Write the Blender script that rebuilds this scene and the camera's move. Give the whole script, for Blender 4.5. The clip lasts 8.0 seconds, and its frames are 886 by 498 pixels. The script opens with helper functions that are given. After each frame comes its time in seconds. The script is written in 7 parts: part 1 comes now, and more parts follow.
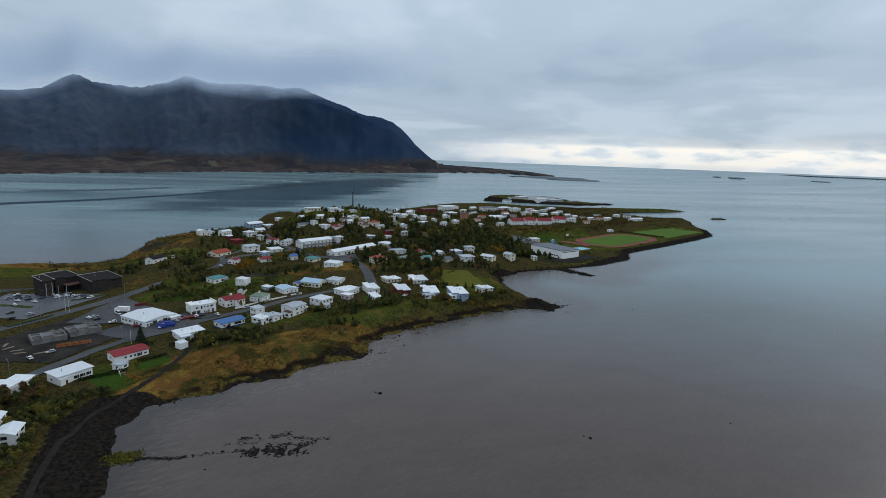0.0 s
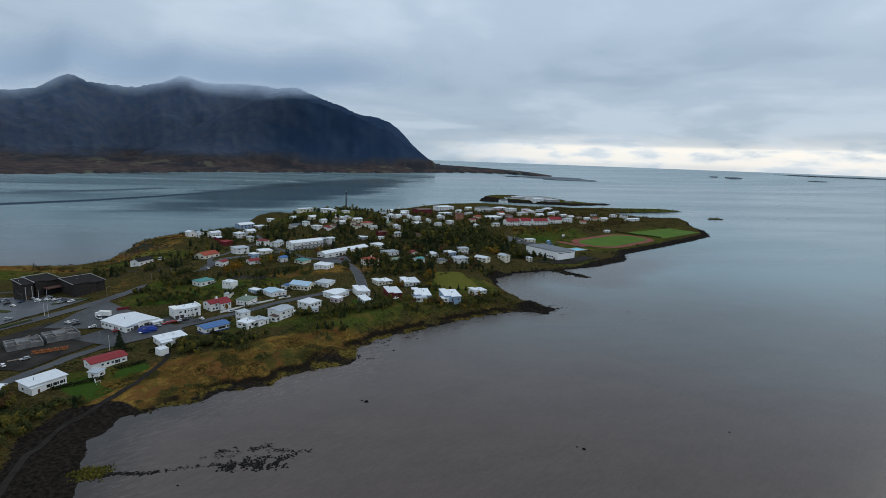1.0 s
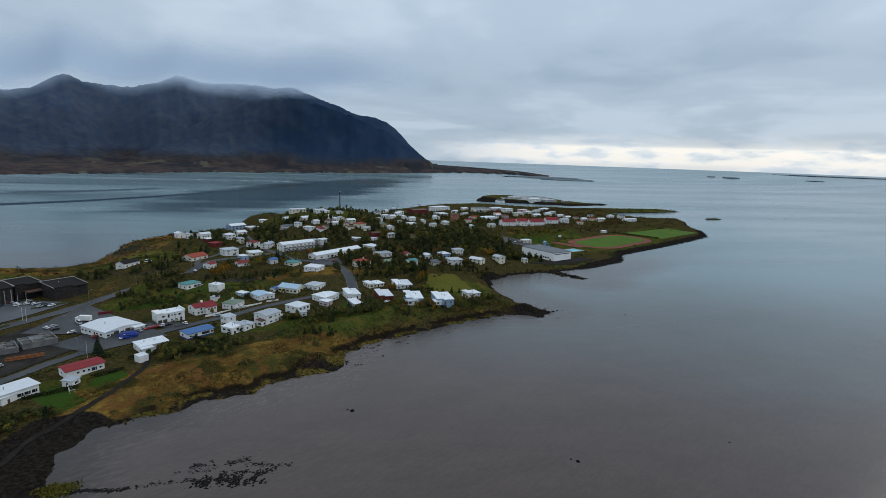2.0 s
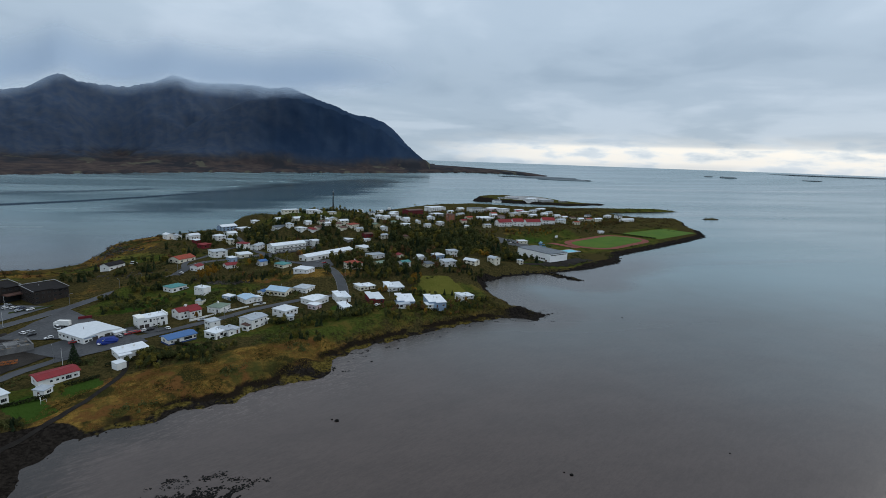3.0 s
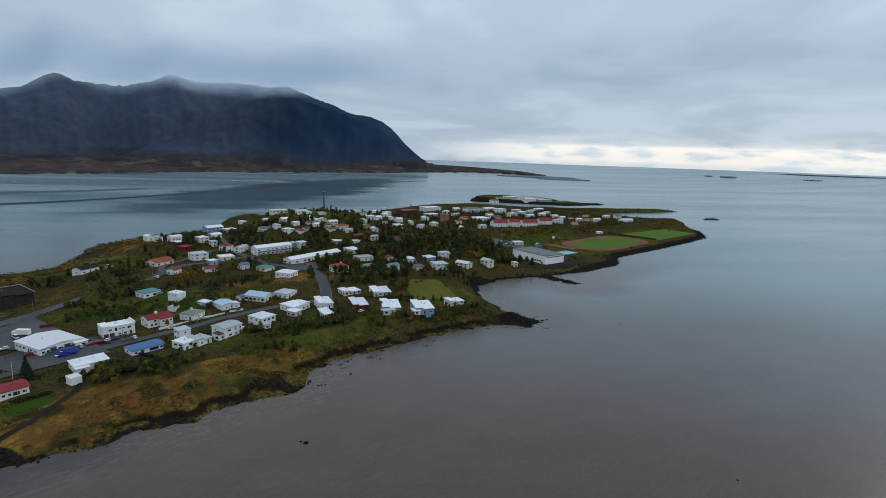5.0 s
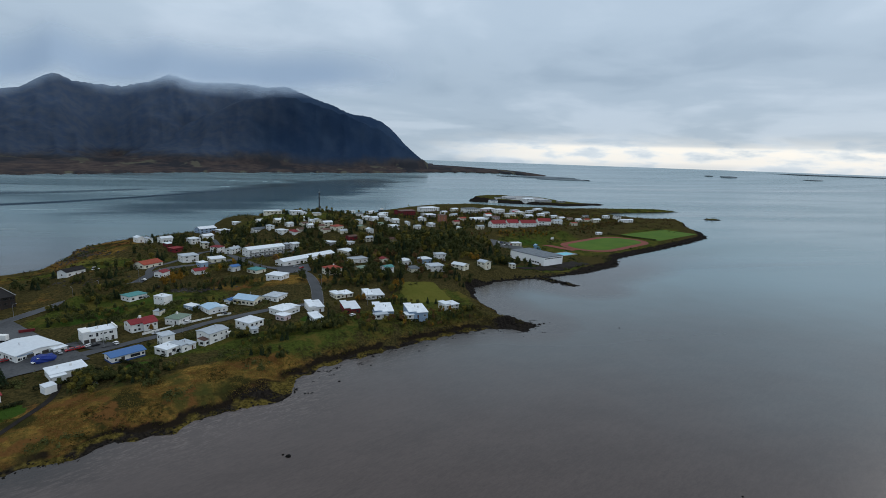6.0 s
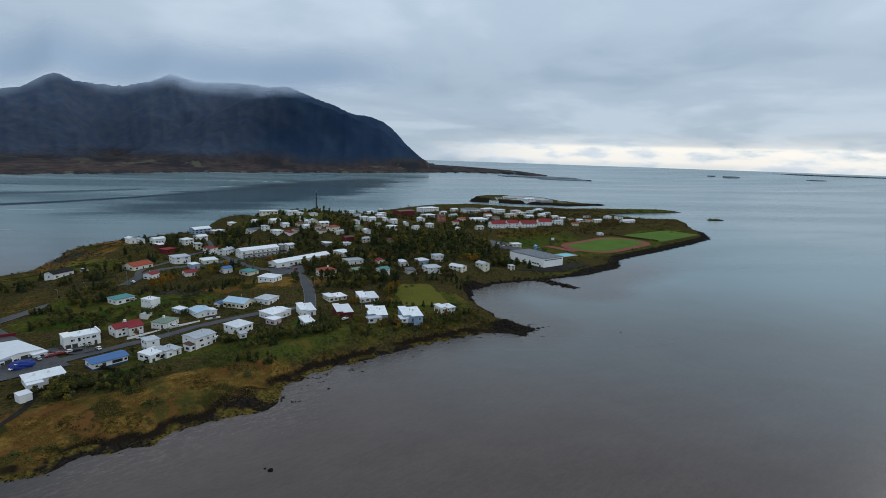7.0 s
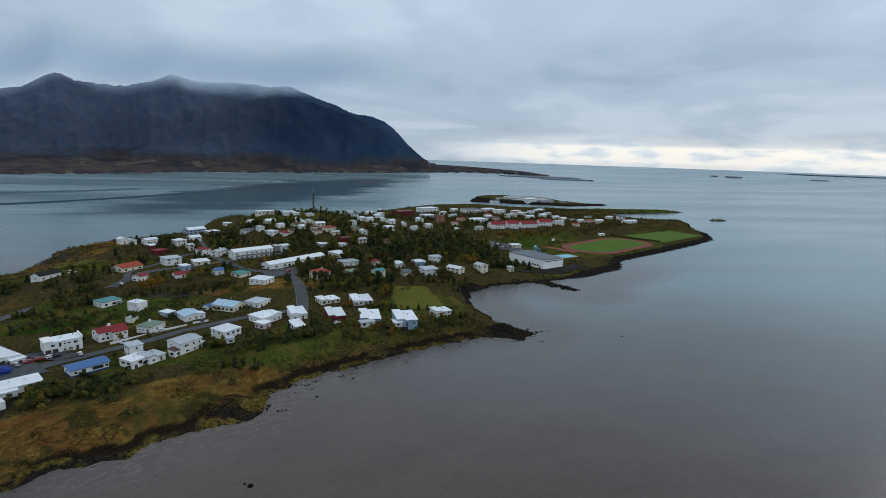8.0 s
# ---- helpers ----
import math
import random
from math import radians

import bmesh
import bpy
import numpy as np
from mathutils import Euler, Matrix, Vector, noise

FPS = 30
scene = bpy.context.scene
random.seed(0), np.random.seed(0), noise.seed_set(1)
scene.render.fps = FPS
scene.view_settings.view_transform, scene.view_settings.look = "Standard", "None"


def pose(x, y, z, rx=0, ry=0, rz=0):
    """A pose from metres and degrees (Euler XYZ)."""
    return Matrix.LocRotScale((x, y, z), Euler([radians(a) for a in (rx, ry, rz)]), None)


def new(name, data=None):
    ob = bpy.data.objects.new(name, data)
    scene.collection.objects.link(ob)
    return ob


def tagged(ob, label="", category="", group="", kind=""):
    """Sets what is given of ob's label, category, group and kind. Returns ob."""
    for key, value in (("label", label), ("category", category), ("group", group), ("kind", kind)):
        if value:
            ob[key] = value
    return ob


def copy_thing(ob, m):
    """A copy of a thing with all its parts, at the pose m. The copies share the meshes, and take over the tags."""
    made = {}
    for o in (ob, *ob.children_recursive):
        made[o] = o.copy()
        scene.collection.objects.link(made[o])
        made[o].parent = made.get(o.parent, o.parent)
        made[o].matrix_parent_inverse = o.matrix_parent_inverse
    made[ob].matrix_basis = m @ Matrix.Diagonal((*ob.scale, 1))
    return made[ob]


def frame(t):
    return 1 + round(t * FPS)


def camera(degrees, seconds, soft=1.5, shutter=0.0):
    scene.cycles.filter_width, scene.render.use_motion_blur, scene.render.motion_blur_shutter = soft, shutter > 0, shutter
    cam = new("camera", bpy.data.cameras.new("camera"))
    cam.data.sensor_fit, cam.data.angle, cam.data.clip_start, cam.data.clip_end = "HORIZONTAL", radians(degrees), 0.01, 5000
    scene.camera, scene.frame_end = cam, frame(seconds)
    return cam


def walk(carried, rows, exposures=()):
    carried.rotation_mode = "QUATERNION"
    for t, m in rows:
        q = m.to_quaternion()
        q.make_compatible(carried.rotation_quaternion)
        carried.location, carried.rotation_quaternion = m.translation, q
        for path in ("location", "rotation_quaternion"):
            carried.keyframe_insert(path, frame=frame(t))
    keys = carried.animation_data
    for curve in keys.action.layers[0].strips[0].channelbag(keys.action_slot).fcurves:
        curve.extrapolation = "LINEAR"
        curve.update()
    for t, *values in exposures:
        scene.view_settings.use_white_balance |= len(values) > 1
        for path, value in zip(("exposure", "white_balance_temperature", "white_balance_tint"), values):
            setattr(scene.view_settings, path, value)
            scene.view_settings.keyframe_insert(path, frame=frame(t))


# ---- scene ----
cam = camera(81.58, 8.0, soft=0.8)
# seconds, eye, heading, pitch, roll
PATH = [
    (0, (10.40, -2.33, 115.84), -13.436, -9.998, 2.112),
    (0.5, (13.56, 1.67, 115.76), -13.578, -9.995, 2.095),
    (1, (16.72, 5.73, 115.66), -13.715, -9.982, 2.072),
    (1.5, (19.89, 9.86, 115.53), -13.809, -9.972, 2.050),
    (3, (29.46, 22.55, 115.03), -14.177, -9.949, 2.003),
    (3.5, (32.66, 26.86, 114.83), -14.206, -9.954, 1.985),
    (4, (35.87, 31.22, 114.61), -14.226, -9.975, 1.975),
    (4.5, (39.08, 35.60, 114.38), -14.211, -9.994, 1.974),
    (6, (48.71, 48.90, 113.64), -14.192, -9.954, 1.940),
    (6.5, (51.92, 53.37, 113.37), -14.119, -9.951, 1.934),
    (7, (55.12, 57.84, 113.10), -13.985, -9.959, 1.938),
    (7.5, (58.32, 62.33, 112.84), -13.860, -9.970, 1.941),
    (8, (61.51, 66.81, 112.57), -13.784, -9.971, 1.944),
]
walk(cam, [(t, pose(*eye, 0, 0, yaw) @ pose(0, 0, 0, 90 + pitch, 0, 0) @ pose(0, 0, 0, 0, 0, roll)) for t, eye, yaw, pitch, roll in PATH])
# ---- the shape of the land ----
def polyline(*runs):
    return np.array([p for run in runs for p in run], float)


# shorelines in plan, metres
SHORE_NEAR = [(-330, -500), (-190, -160), (-125, 0), (-92, 100), (-72, 150), (-64, 173), (-66, 188), (-70, 203), (-74, 218), (-70, 235), (-60, 244),
              (-40, 249), (-29, 259), (-9, 262), (-4, 271), (13, 279), (34, 284), (36, 306), (58, 325), (84, 337), (117, 353), (154, 367)]
SHORE_BAY = [(172, 369), (188, 360), (199, 372), (183, 390), (180, 413), (176, 444), (186, 478), (216, 500), (263, 509), (323, 525), (380, 556),
             (410, 600), (507, 652), (600, 706), (668, 750), (712, 815), (728, 870), (790, 960), (792, 985), (740, 990), (690, 1004), (652, 1036), (622, 1084)]
SHORE_FAR = [(660, 1112), (760, 1130), (850, 1146), (947, 1166), (900, 1190), (790, 1188), (700, 1178), (630, 1172), (560, 1195), (500, 1260), (440, 1320), (360, 1305),
             (290, 1262), (236, 1190), (185, 1115), (140, 1050), (90, 1000), (30, 935), (-40, 885), (-72, 830), (-92, 770), (-112, 715), (-138, 665), (-170, 630), (-186, 603)]
SHORE_LEFT = [(-196, 575), (-216, 558), (-263, 553), (-290, 545), (-400, 542), (-640, 540), (-1000, 560), (-1000, -500)]
PENINSULA = polyline(SHORE_NEAR, SHORE_BAY, SHORE_FAR, SHORE_LEFT)
ISLAND = polyline([(462, 1408), (492, 1386), (520, 1392), (560, 1358), (600, 1348), (622, 1330), (660, 1322), (700, 1296), (736, 1312), (752, 1306), (790, 1330), (812, 1322), (850, 1362), (836, 1378), (800, 1380), (770, 1420), (720, 1520), (640, 1640), (560, 1600), (500, 1510)])
ROCK_ISLE = polyline([(880, 1000), (905, 992), (930, 1002), (915, 1014), (890, 1012)])
JETTY = polyline([(258, 512), (283, 473), (288, 476), (268, 515)])

# ground heights by district: x, y, z
HEIGHTS_NEAR = [(145, 382, 8), (2, 336, 6.5), (-48, 389, 5.5), (-60, 360, 7), (-19, 350, 6), (-82, 348, 8), (-103, 278, 4), (-82, 295, 5.5),
                (-120, 330, 4.5), (-57, 316, 6.5), (-38, 328, 6.5), (-44, 410, 14), (18, 357, 9), (38, 373, 10), (74, 393, 11), (99, 377, 10),
                (121, 370, 8.5), (-64, 428, 12), (28, 447, 18.5), (-30, 395, 8), (-11, 404, 9), (30, 408, 11)]
HEIGHTS_MID = [(-74, 494, 20), (16, 507, 17), (67, 552, 18), (19, 585, 17.5), (-18, 554, 20), (-103, 580, 25), (-125, 492, 17), (65, 470, 16.5),
               (91, 475, 16), (135, 505, 14), (175, 525, 13), (190, 500, 11), (320, 575, 4), (265, 580, 4.5), (-158, 592, 22), (-130, 603, 24), (-105, 640, 21), (-176, 578, 9), (-182, 548, 4), (-206, 528, 4), (-196, 566, 4), (-152, 570, 19), (-165, 480, 8)]
HEIGHTS_FAR = [(2, 711, 40), (16, 655, 36), (55, 768, 38), (48, 714, 41.5), (20, 860, 14), (120, 775, 29), (-40, 760, 30), (-75, 730, 15), (-61, 670, 18), (-47, 690, 19), (76, 630, 33), (70, 660, 36), (291, 760, 17), (417, 802, 16),
               (330, 950, 15), (279, 1000, 14), (240, 1010, 12), (165, 950, 13), (200, 650, 20), (480, 790, 3.2), (600, 1000, 8), (720, 960, 6), (470, 1000, 12), (610, 1030, 16), (580, 1040, 15), (560, 1060, 12)]
HEIGHTS_RIM = [(420, 700, 3.2), (560, 790, 3.2), (640, 800, 3.2), (350, 620, 3.5), (-250, 400, 4), (-250, 480, 5), (-350, 400, 5), (-500, 300, 8),
               (-200, 300, 4), (-150, 200, 6), (-300, 100, 10), (820, 1165, 7), (560, 1140, 9), (600, 880, 9), (690, 905, 7), (640, 960, 7), (620, 1420, 6), (480, 620, 3.2), (620, 1125, 8), (230, 560, 7), (290, 540, 4), (330, 600, 4)]
HEIGHTS_LOW = [(260, 1140, 5), (340, 1220, 4.5), (420, 1280, 4), (480, 1220, 5), (180, 1060, 6), (130, 985, 8), (330, 1080, 8), (420, 1150, 6), (240, 1080, 7), (300, 1250, 3), (380, 1290, 3), (500, 1160, 6), (-88, 205, 2.6), (-86, 188, 2.6), (-87, 222, 2.6), (-83, 240, 2.6), (-82, 172, 2.6), (-75, 255, 3.2), (-92, 160, 3),
               (500, 1420, 13), (520, 1440, 12), (560, 1440, 7), (600, 1480, 9), (660, 1500, 10), (700, 1400, 4), (780, 1350, 3), (640, 1560, 4.5)]
HEIGHTS = np.array(HEIGHTS_NEAR + HEIGHTS_MID + HEIGHTS_FAR + HEIGHTS_RIM + HEIGHTS_LOW, float)


def shore_distance(x, y, loop):
    """Metres from the shoreline, positive on land."""
    near = np.full(x.shape, 1e9)
    inside = np.zeros(x.shape, bool)
    for (ax, ay), (bx, by) in zip(loop, np.roll(loop, -1, 0)):
        ex, ey = bx - ax, by - ay
        k = np.clip(((x - ax) * ex + (y - ay) * ey) / (ex * ex + ey * ey), 0, 1)
        near = np.minimum(near, np.hypot(x - ax - k * ex, y - ay - k * ey))
        if ay != by:
            inside ^= ((ay > y) != (by > y)) & (x < ex * (y - ay) / ey + ax)
    return np.where(inside, near, -near)


def waves(x, y, step, seed):
    """Cheap smooth noise between -1 and 1."""
    rng = np.random.default_rng(seed)
    total = np.zeros(x.shape)
    for k in range(6):
        a, p = rng.uniform(0, 6.28, 2)
        q = rng.uniform(0.7, 1.5) * 6.28 / step
        total += np.sin((x * math.cos(a) + y * math.sin(a)) * q + p + 1.3 * np.sin((x * math.sin(a) - y * math.cos(a)) * q * 0.6 + a))
    return total / 3.2


def smooth(a, b, v):
    k = np.clip((v - a) / (b - a), 0, 1)
    return k * k * (3 - 2 * k)


def land_distance(x, y):
    d = shore_distance(x, y, PENINSULA)
    for loop in (ISLAND, ROCK_ISLE, JETTY):
        d = np.maximum(d, shore_distance(x, y, loop))
    return d + 1.5 + (1.6 * waves(x, y, 19, 3) + 0.8 * waves(x, y, 7, 4))


# crest of the bank, raised to screen the main road from the camera
ROAD_BANK = [(-106, 420), (-98, 431), (-87, 443), (-75, 451)]

# the playing field's frame: centre, direction of its long side
FIELD = (447.0, 688.0)
FIELD_ALONG = math.radians(31)


def field_frame(x, y):
    c, s = math.cos(FIELD_ALONG), math.sin(FIELD_ALONG)
    return (x - FIELD[0]) * c + (y - FIELD[1]) * s, -(x - FIELD[0]) * s + (y - FIELD[1]) * c


def ground(x, y):
    """Height of the land and the sea bed."""
    x, y = np.asarray(x, float), np.asarray(y, float)
    top, weight = np.zeros(x.shape), np.zeros(x.shape)
    for hx, hy, hz in HEIGHTS:
        w = 1 / ((x - hx) ** 2 + (y - hy) ** 2 + 15.0 ** 2) ** 1.6
        top, weight = top + w * hz, weight + w
    top = top / weight
    d = land_distance(x, y)
    bank = smooth(1, 22, d)
    z = np.where(d > 0, 0.12 * np.minimum(d, 8) + (top - 0.9) * bank, 0.16 * np.maximum(d, -14))
    rough = smooth(3, 12, d) * (0.35 * waves(x, y, 23, 5) + 0.18 * waves(x, y, 9, 6))
    rough = rough + 0.8 * waves(x, y, 29, 7) * smooth(8, 16, d) * smooth(46, 28, d) * smooth(430, 390, y)
    for (ax, ay), (bx, by) in zip(ROAD_BANK[:-1], ROAD_BANK[1:]):
        k = np.clip(((x - ax) * (bx - ax) + (y - ay) * (by - ay)) / ((bx - ax) ** 2 + (by - ay) ** 2), 0, 1)
        rough = np.maximum(rough, 6.0 * np.exp(-(np.hypot(x - ax - k * (bx - ax), y - ay - k * (by - ay)) / 5.5) ** 2))
    u, v = field_frame(x, y)
    flat = smooth(24, 0, np.maximum(np.abs(u - 60) - 180, np.abs(v) - 52)) * smooth(6, 16, d)
    return (z + rough) * (1 - flat) + 3.2 * flat


SEA_CENTRE = (35.0, 40.0)


def sea_rise(r):
    """The sheet of water lifts a little far out, so that it ends at the horizon's height."""
    return 91.0 * np.clip((np.asarray(r, float) - 2500) / 2350, 0, 1.05) ** 2

# ---- light ----
world = bpy.data.worlds.new("overcast_sky")
scene.world = world
world.use_nodes = True
scene.view_settings.exposure = 0.0
SUN_HEIGHT, SUN_HEADING = radians(32), radians(75)


def link(tree, a, b):
    tree.links.new(a, b)


def sky_nodes():
    tree = world.node_tree
    tree.nodes.clear()
    N = tree.nodes.new

    def calc(op, a, b=None, clamp=False):
        n = N("ShaderNodeMath")
        n.operation, n.use_clamp = op, clamp
        for k, v in enumerate((a, b)):
            if v is None:
                continue
            if isinstance(v, (int, float)):
                n.inputs[k].default_value = v
            else:
                link(tree, v, n.inputs[k])
        return n.outputs[0]

    def mix(f, a, b):
        n = N("ShaderNodeMix")
        n.data_type = "RGBA"
        for sock, v in ((n.inputs[0], f), (n.inputs[6], a), (n.inputs[7], b)):
            if isinstance(v, (int, float, tuple)):
                sock.default_value = v
            else:
                link(tree, v, sock)
        return n.outputs[2]

    def ramp(v, *stops):
        n = N("ShaderNodeValToRGB")
        link(tree, v, n.inputs[0])
        n.color_ramp.interpolation = "EASE"
        while len(n.color_ramp.elements) < len(stops):
            n.color_ramp.elements.new(0.5)
        for el, (p, c) in zip(n.color_ramp.elements, stops):
            el.position, el.color = p, (*c, 1)
        return n.outputs[0]

    way = N("ShaderNodeTexCoord").outputs["Generated"]
    parts = N("ShaderNodeSeparateXYZ")
    link(tree, way, parts.inputs[0])
    x, y, z = parts.outputs
    up = calc("MAXIMUM", z, 0.0)
    # the cloud deck, seen in perspective on a flat layer
    over = calc("ADD", up, 0.16)
    flat = N("ShaderNodeCombineXYZ")
    link(tree, calc("DIVIDE", x, over), flat.inputs[0])
    link(tree, calc("DIVIDE", y, over), flat.inputs[1])

    def clouds(scale, detail, rough, warp):
        n = N("ShaderNodeTexNoise")
        link(tree, flat.outputs[0], n.inputs["Vector"])
        n.inputs["Scale"].default_value, n.inputs["Detail"].default_value = scale, detail
        n.inputs["Roughness"].default_value, n.inputs["Distortion"].default_value = rough, warp
        return n.outputs[0]

    big, fine = clouds(0.62, 4, 0.48, 0.6), clouds(2.3, 6, 0.55, 0.4)
    puff = calc("ADD", calc("MULTIPLY", big, 0.80), calc("MULTIPLY", fine, 0.20))
    deck = ramp(puff, (0.33, (0.25, 0.345, 0.455)), (0.46, (0.40, 0.505, 0.62)), (0.58, (0.60, 0.70, 0.815)), (0.74, (0.76, 0.85, 0.94)))
    # lighter veil higher up, heavier and greyer deck low over the land
    low = ramp(up, (0.0, (0.47, 0.57, 0.66)), (0.05, (0.37, 0.465, 0.575)), (0.12, (0.39, 0.49, 0.61)), (0.26, (0.53, 0.65, 0.785)), (0.5, (1.05, 1.18, 1.32)))
    cover = mix(0.52, low, deck)
    # the bright gap under the deck, over the open sea
    side = calc("ADD", calc("MULTIPLY", x, 0.72), calc("MULTIPLY", y, 0.69))
    facing = ramp(side, (0.80, (0, 0, 0)), (0.95, (1, 1, 1)))
    strip = ramp(up, (0.0, (0.5, 0.5, 0.5)), (0.008, (0.85, 0.85, 0.85)), (0.030, (1, 1, 1)), (0.037, (0.3, 0.3, 0.3)), (0.06, (0, 0, 0)))
    hills = N("ShaderNodeTexNoise")
    stretch = N("ShaderNodeMapping")
    stretch.inputs["Scale"].default_value = (16, 16, 60)
    link(tree, way, stretch.inputs[0])
    link(tree, stretch.outputs[0], hills.inputs["Vector"])
    hills.inputs["Scale"].default_value, hills.inputs["Detail"].default_value = 0.9, 5
    broken = ramp(hills.outputs[0], (0.34, (0.25, 0.25, 0.25)), (0.56, (1, 1, 1)))
    gap = calc("MULTIPLY", calc("MULTIPLY", facing, strip), broken, True)
    tone = ramp(hills.outputs[0], (0.4, (0.82, 0.88, 0.92)), (0.62, (0.97, 0.94, 0.88)))
    cover = mix(gap, cover, tone)
    sky = N("ShaderNodeTexSky")
    sky.sky_type, sky.sun_disc, sky.sun_elevation, sky.sun_rotation = "NISHITA", False, SUN_HEIGHT, SUN_HEADING
    blue = N("ShaderNodeVectorMath")
    blue.operation = "SCALE"
    link(tree, sky.outputs[0], blue.inputs[0])
    blue.inputs["Scale"].default_value = 0.08
    shade = N("ShaderNodeBackground")
    link(tree, mix(0.93, blue.outputs[0], cover), shade.inputs[0])
    shade.inputs[1].default_value = 1.04
    out = N("ShaderNodeOutputWorld")
    link(tree, shade.outputs[0], out.inputs[0])


sky_nodes()
sun = new("sun", bpy.data.lights.new("sun", "SUN"))
sun.data.energy, sun.data.angle, sun.data.color = 0.55, radians(30), (1.0, 0.96, 0.9)
sun.rotation_euler = Vector((math.sin(SUN_HEADING) * math.cos(SUN_HEIGHT), math.cos(SUN_HEADING) * math.cos(SUN_HEIGHT), math.sin(SUN_HEIGHT))).to_track_quat("Z", "Y").to_euler()


# ---- materials ----
class Shader:
    """A Principled material under construction."""

    def __init__(self, name, rough=0.8, metal=0.0, ior=1.45, gloss=0.5):
        self.m = bpy.data.materials.new(name)
        self.m.use_nodes = True
        self.t = self.m.node_tree
        self.bsdf = self.t.nodes["Principled BSDF"]
        self.bsdf.inputs["Roughness"].default_value = rough
        self.bsdf.inputs["Metallic"].default_value = metal
        self.bsdf.inputs["IOR"].default_value = ior
        self.bsdf.inputs["Specular IOR Level"].default_value = gloss
        self.place = self.t.nodes.new("ShaderNodeTexCoord").outputs["Object"]

    def node(self, kind, **inputs):
        n = self.t.nodes.new(kind)
        for k, v in inputs.items():
            self.put(n.inputs[k], v)
        return n

    def put(self, sock, v):
        if isinstance(v, bpy.types.NodeSocket):
            link(self.t, v, sock)
        elif isinstance(v, tuple) and len(v) == 3 and sock.type == "RGBA":
            sock.default_value = (*v, 1)
        else:
            sock.default_value = v

    def noise(self, scale, detail=4, rough=0.55, stretch=None, where=None):
        v = where or self.place
        if stretch:
            v = self.node("ShaderNodeMapping", Vector=v, Scale=stretch).outputs[0]
        return self.node("ShaderNodeTexNoise", Vector=v, Scale=scale, Detail=detail, Roughness=rough).outputs[0]

    def calc(self, op, a, b=0.0, clamp=False):
        n = self.t.nodes.new("ShaderNodeMath")
        n.operation, n.use_clamp = op, clamp
        self.put(n.inputs[0], a), self.put(n.inputs[1], b)
        return n.outputs[0]

    def between(self, v, lo, hi):
        n = self.node("ShaderNodeMapRange")
        n.interpolation_type = "SMOOTHSTEP"
        self.put(n.inputs[0], v), self.put(n.inputs[1], lo), self.put(n.inputs[2], hi)
        return n.outputs[0]

    def mix(self, f, a, b):
        n = self.t.nodes.new("ShaderNodeMix")
        n.data_type = "RGBA"
        self.put(n.inputs[0], f), self.put(n.inputs[6], a), self.put(n.inputs[7], b)
        return n.outputs[2]

    def attribute(self, name):
        n = self.t.nodes.new("ShaderNodeAttribute")
        n.attribute_name = name
        return n.outputs["Fac"]

    def colour(self, c):
        self.put(self.bsdf.inputs["Base Color"], c)
        return self

    def rough(self, v):
        self.put(self.bsdf.inputs["Roughness"], v)
        return self

    def bump(self, height, strength=0.4, distance=0.1):
        b = self.node("ShaderNodeBump", Height=height, Strength=strength, Distance=distance)
        link(self.t, b.outputs[0], self.bsdf.inputs["Normal"])
        return self

    def random(self):
        return self.t.nodes.new("ShaderNodeObjectInfo").outputs["Random"]

    def island(self):
        return self.t.nodes.new("ShaderNodeNewGeometry").outputs["Random Per Island"]


def plain(name, a, b, scale=1.5, rough=0.75, metal=0.0, bump=0.15, distance=0.03, vary=0.0, island=False):
    """A two-tone weathered surface: broad stains, fine grain, a little relief."""
    s = Shader(name, rough, metal, gloss=0.08)
    grain, stain = s.noise(scale * 6, 3), s.noise(scale * 0.35, 5, 0.6)
    f = s.between(s.calc("ADD", s.calc("MULTIPLY", grain, 0.35), s.calc("MULTIPLY", stain, 0.65)), 0.35, 0.65)
    c = s.mix(f, a, b)
    if vary:
        dark = tuple(v * (1 - vary) for v in a)
        c = s.mix(s.calc("MULTIPLY", s.island() if island else s.random(), 0.8), c, dark)
    s.colour(c)
    s.rough(s.calc("ADD", s.calc("MULTIPLY", stain, 0.25), rough - 0.12))
    return s.bump(grain, bump, distance).m


def sheeting(name, a, b, rough=0.45, pitch=0.6):
    """Painted corrugated sheeting, streaked by rain."""
    s = Shader(name, rough, gloss=0.05)
    wave = s.node("ShaderNodeTexWave", Vector=s.place, Scale=1.0 / pitch).outputs["Fac"]
    stain, grain = s.noise(0.5, 5, 0.6, (1, 1, 0.3)), s.noise(5, 3)
    c = s.mix(s.between(s.calc("ADD", s.calc("MULTIPLY", stain, 0.7), s.calc("MULTIPLY", grain, 0.3)), 0.38, 0.66), a, b)
    s.colour(s.mix(s.calc("MULTIPLY", s.random(), 0.6), c, tuple(v * 0.8 for v in b)))
    s.rough(s.calc("ADD", s.calc("MULTIPLY", stain, 0.3), rough - 0.1))
    return s.bump(wave, 0.35, 0.04).m


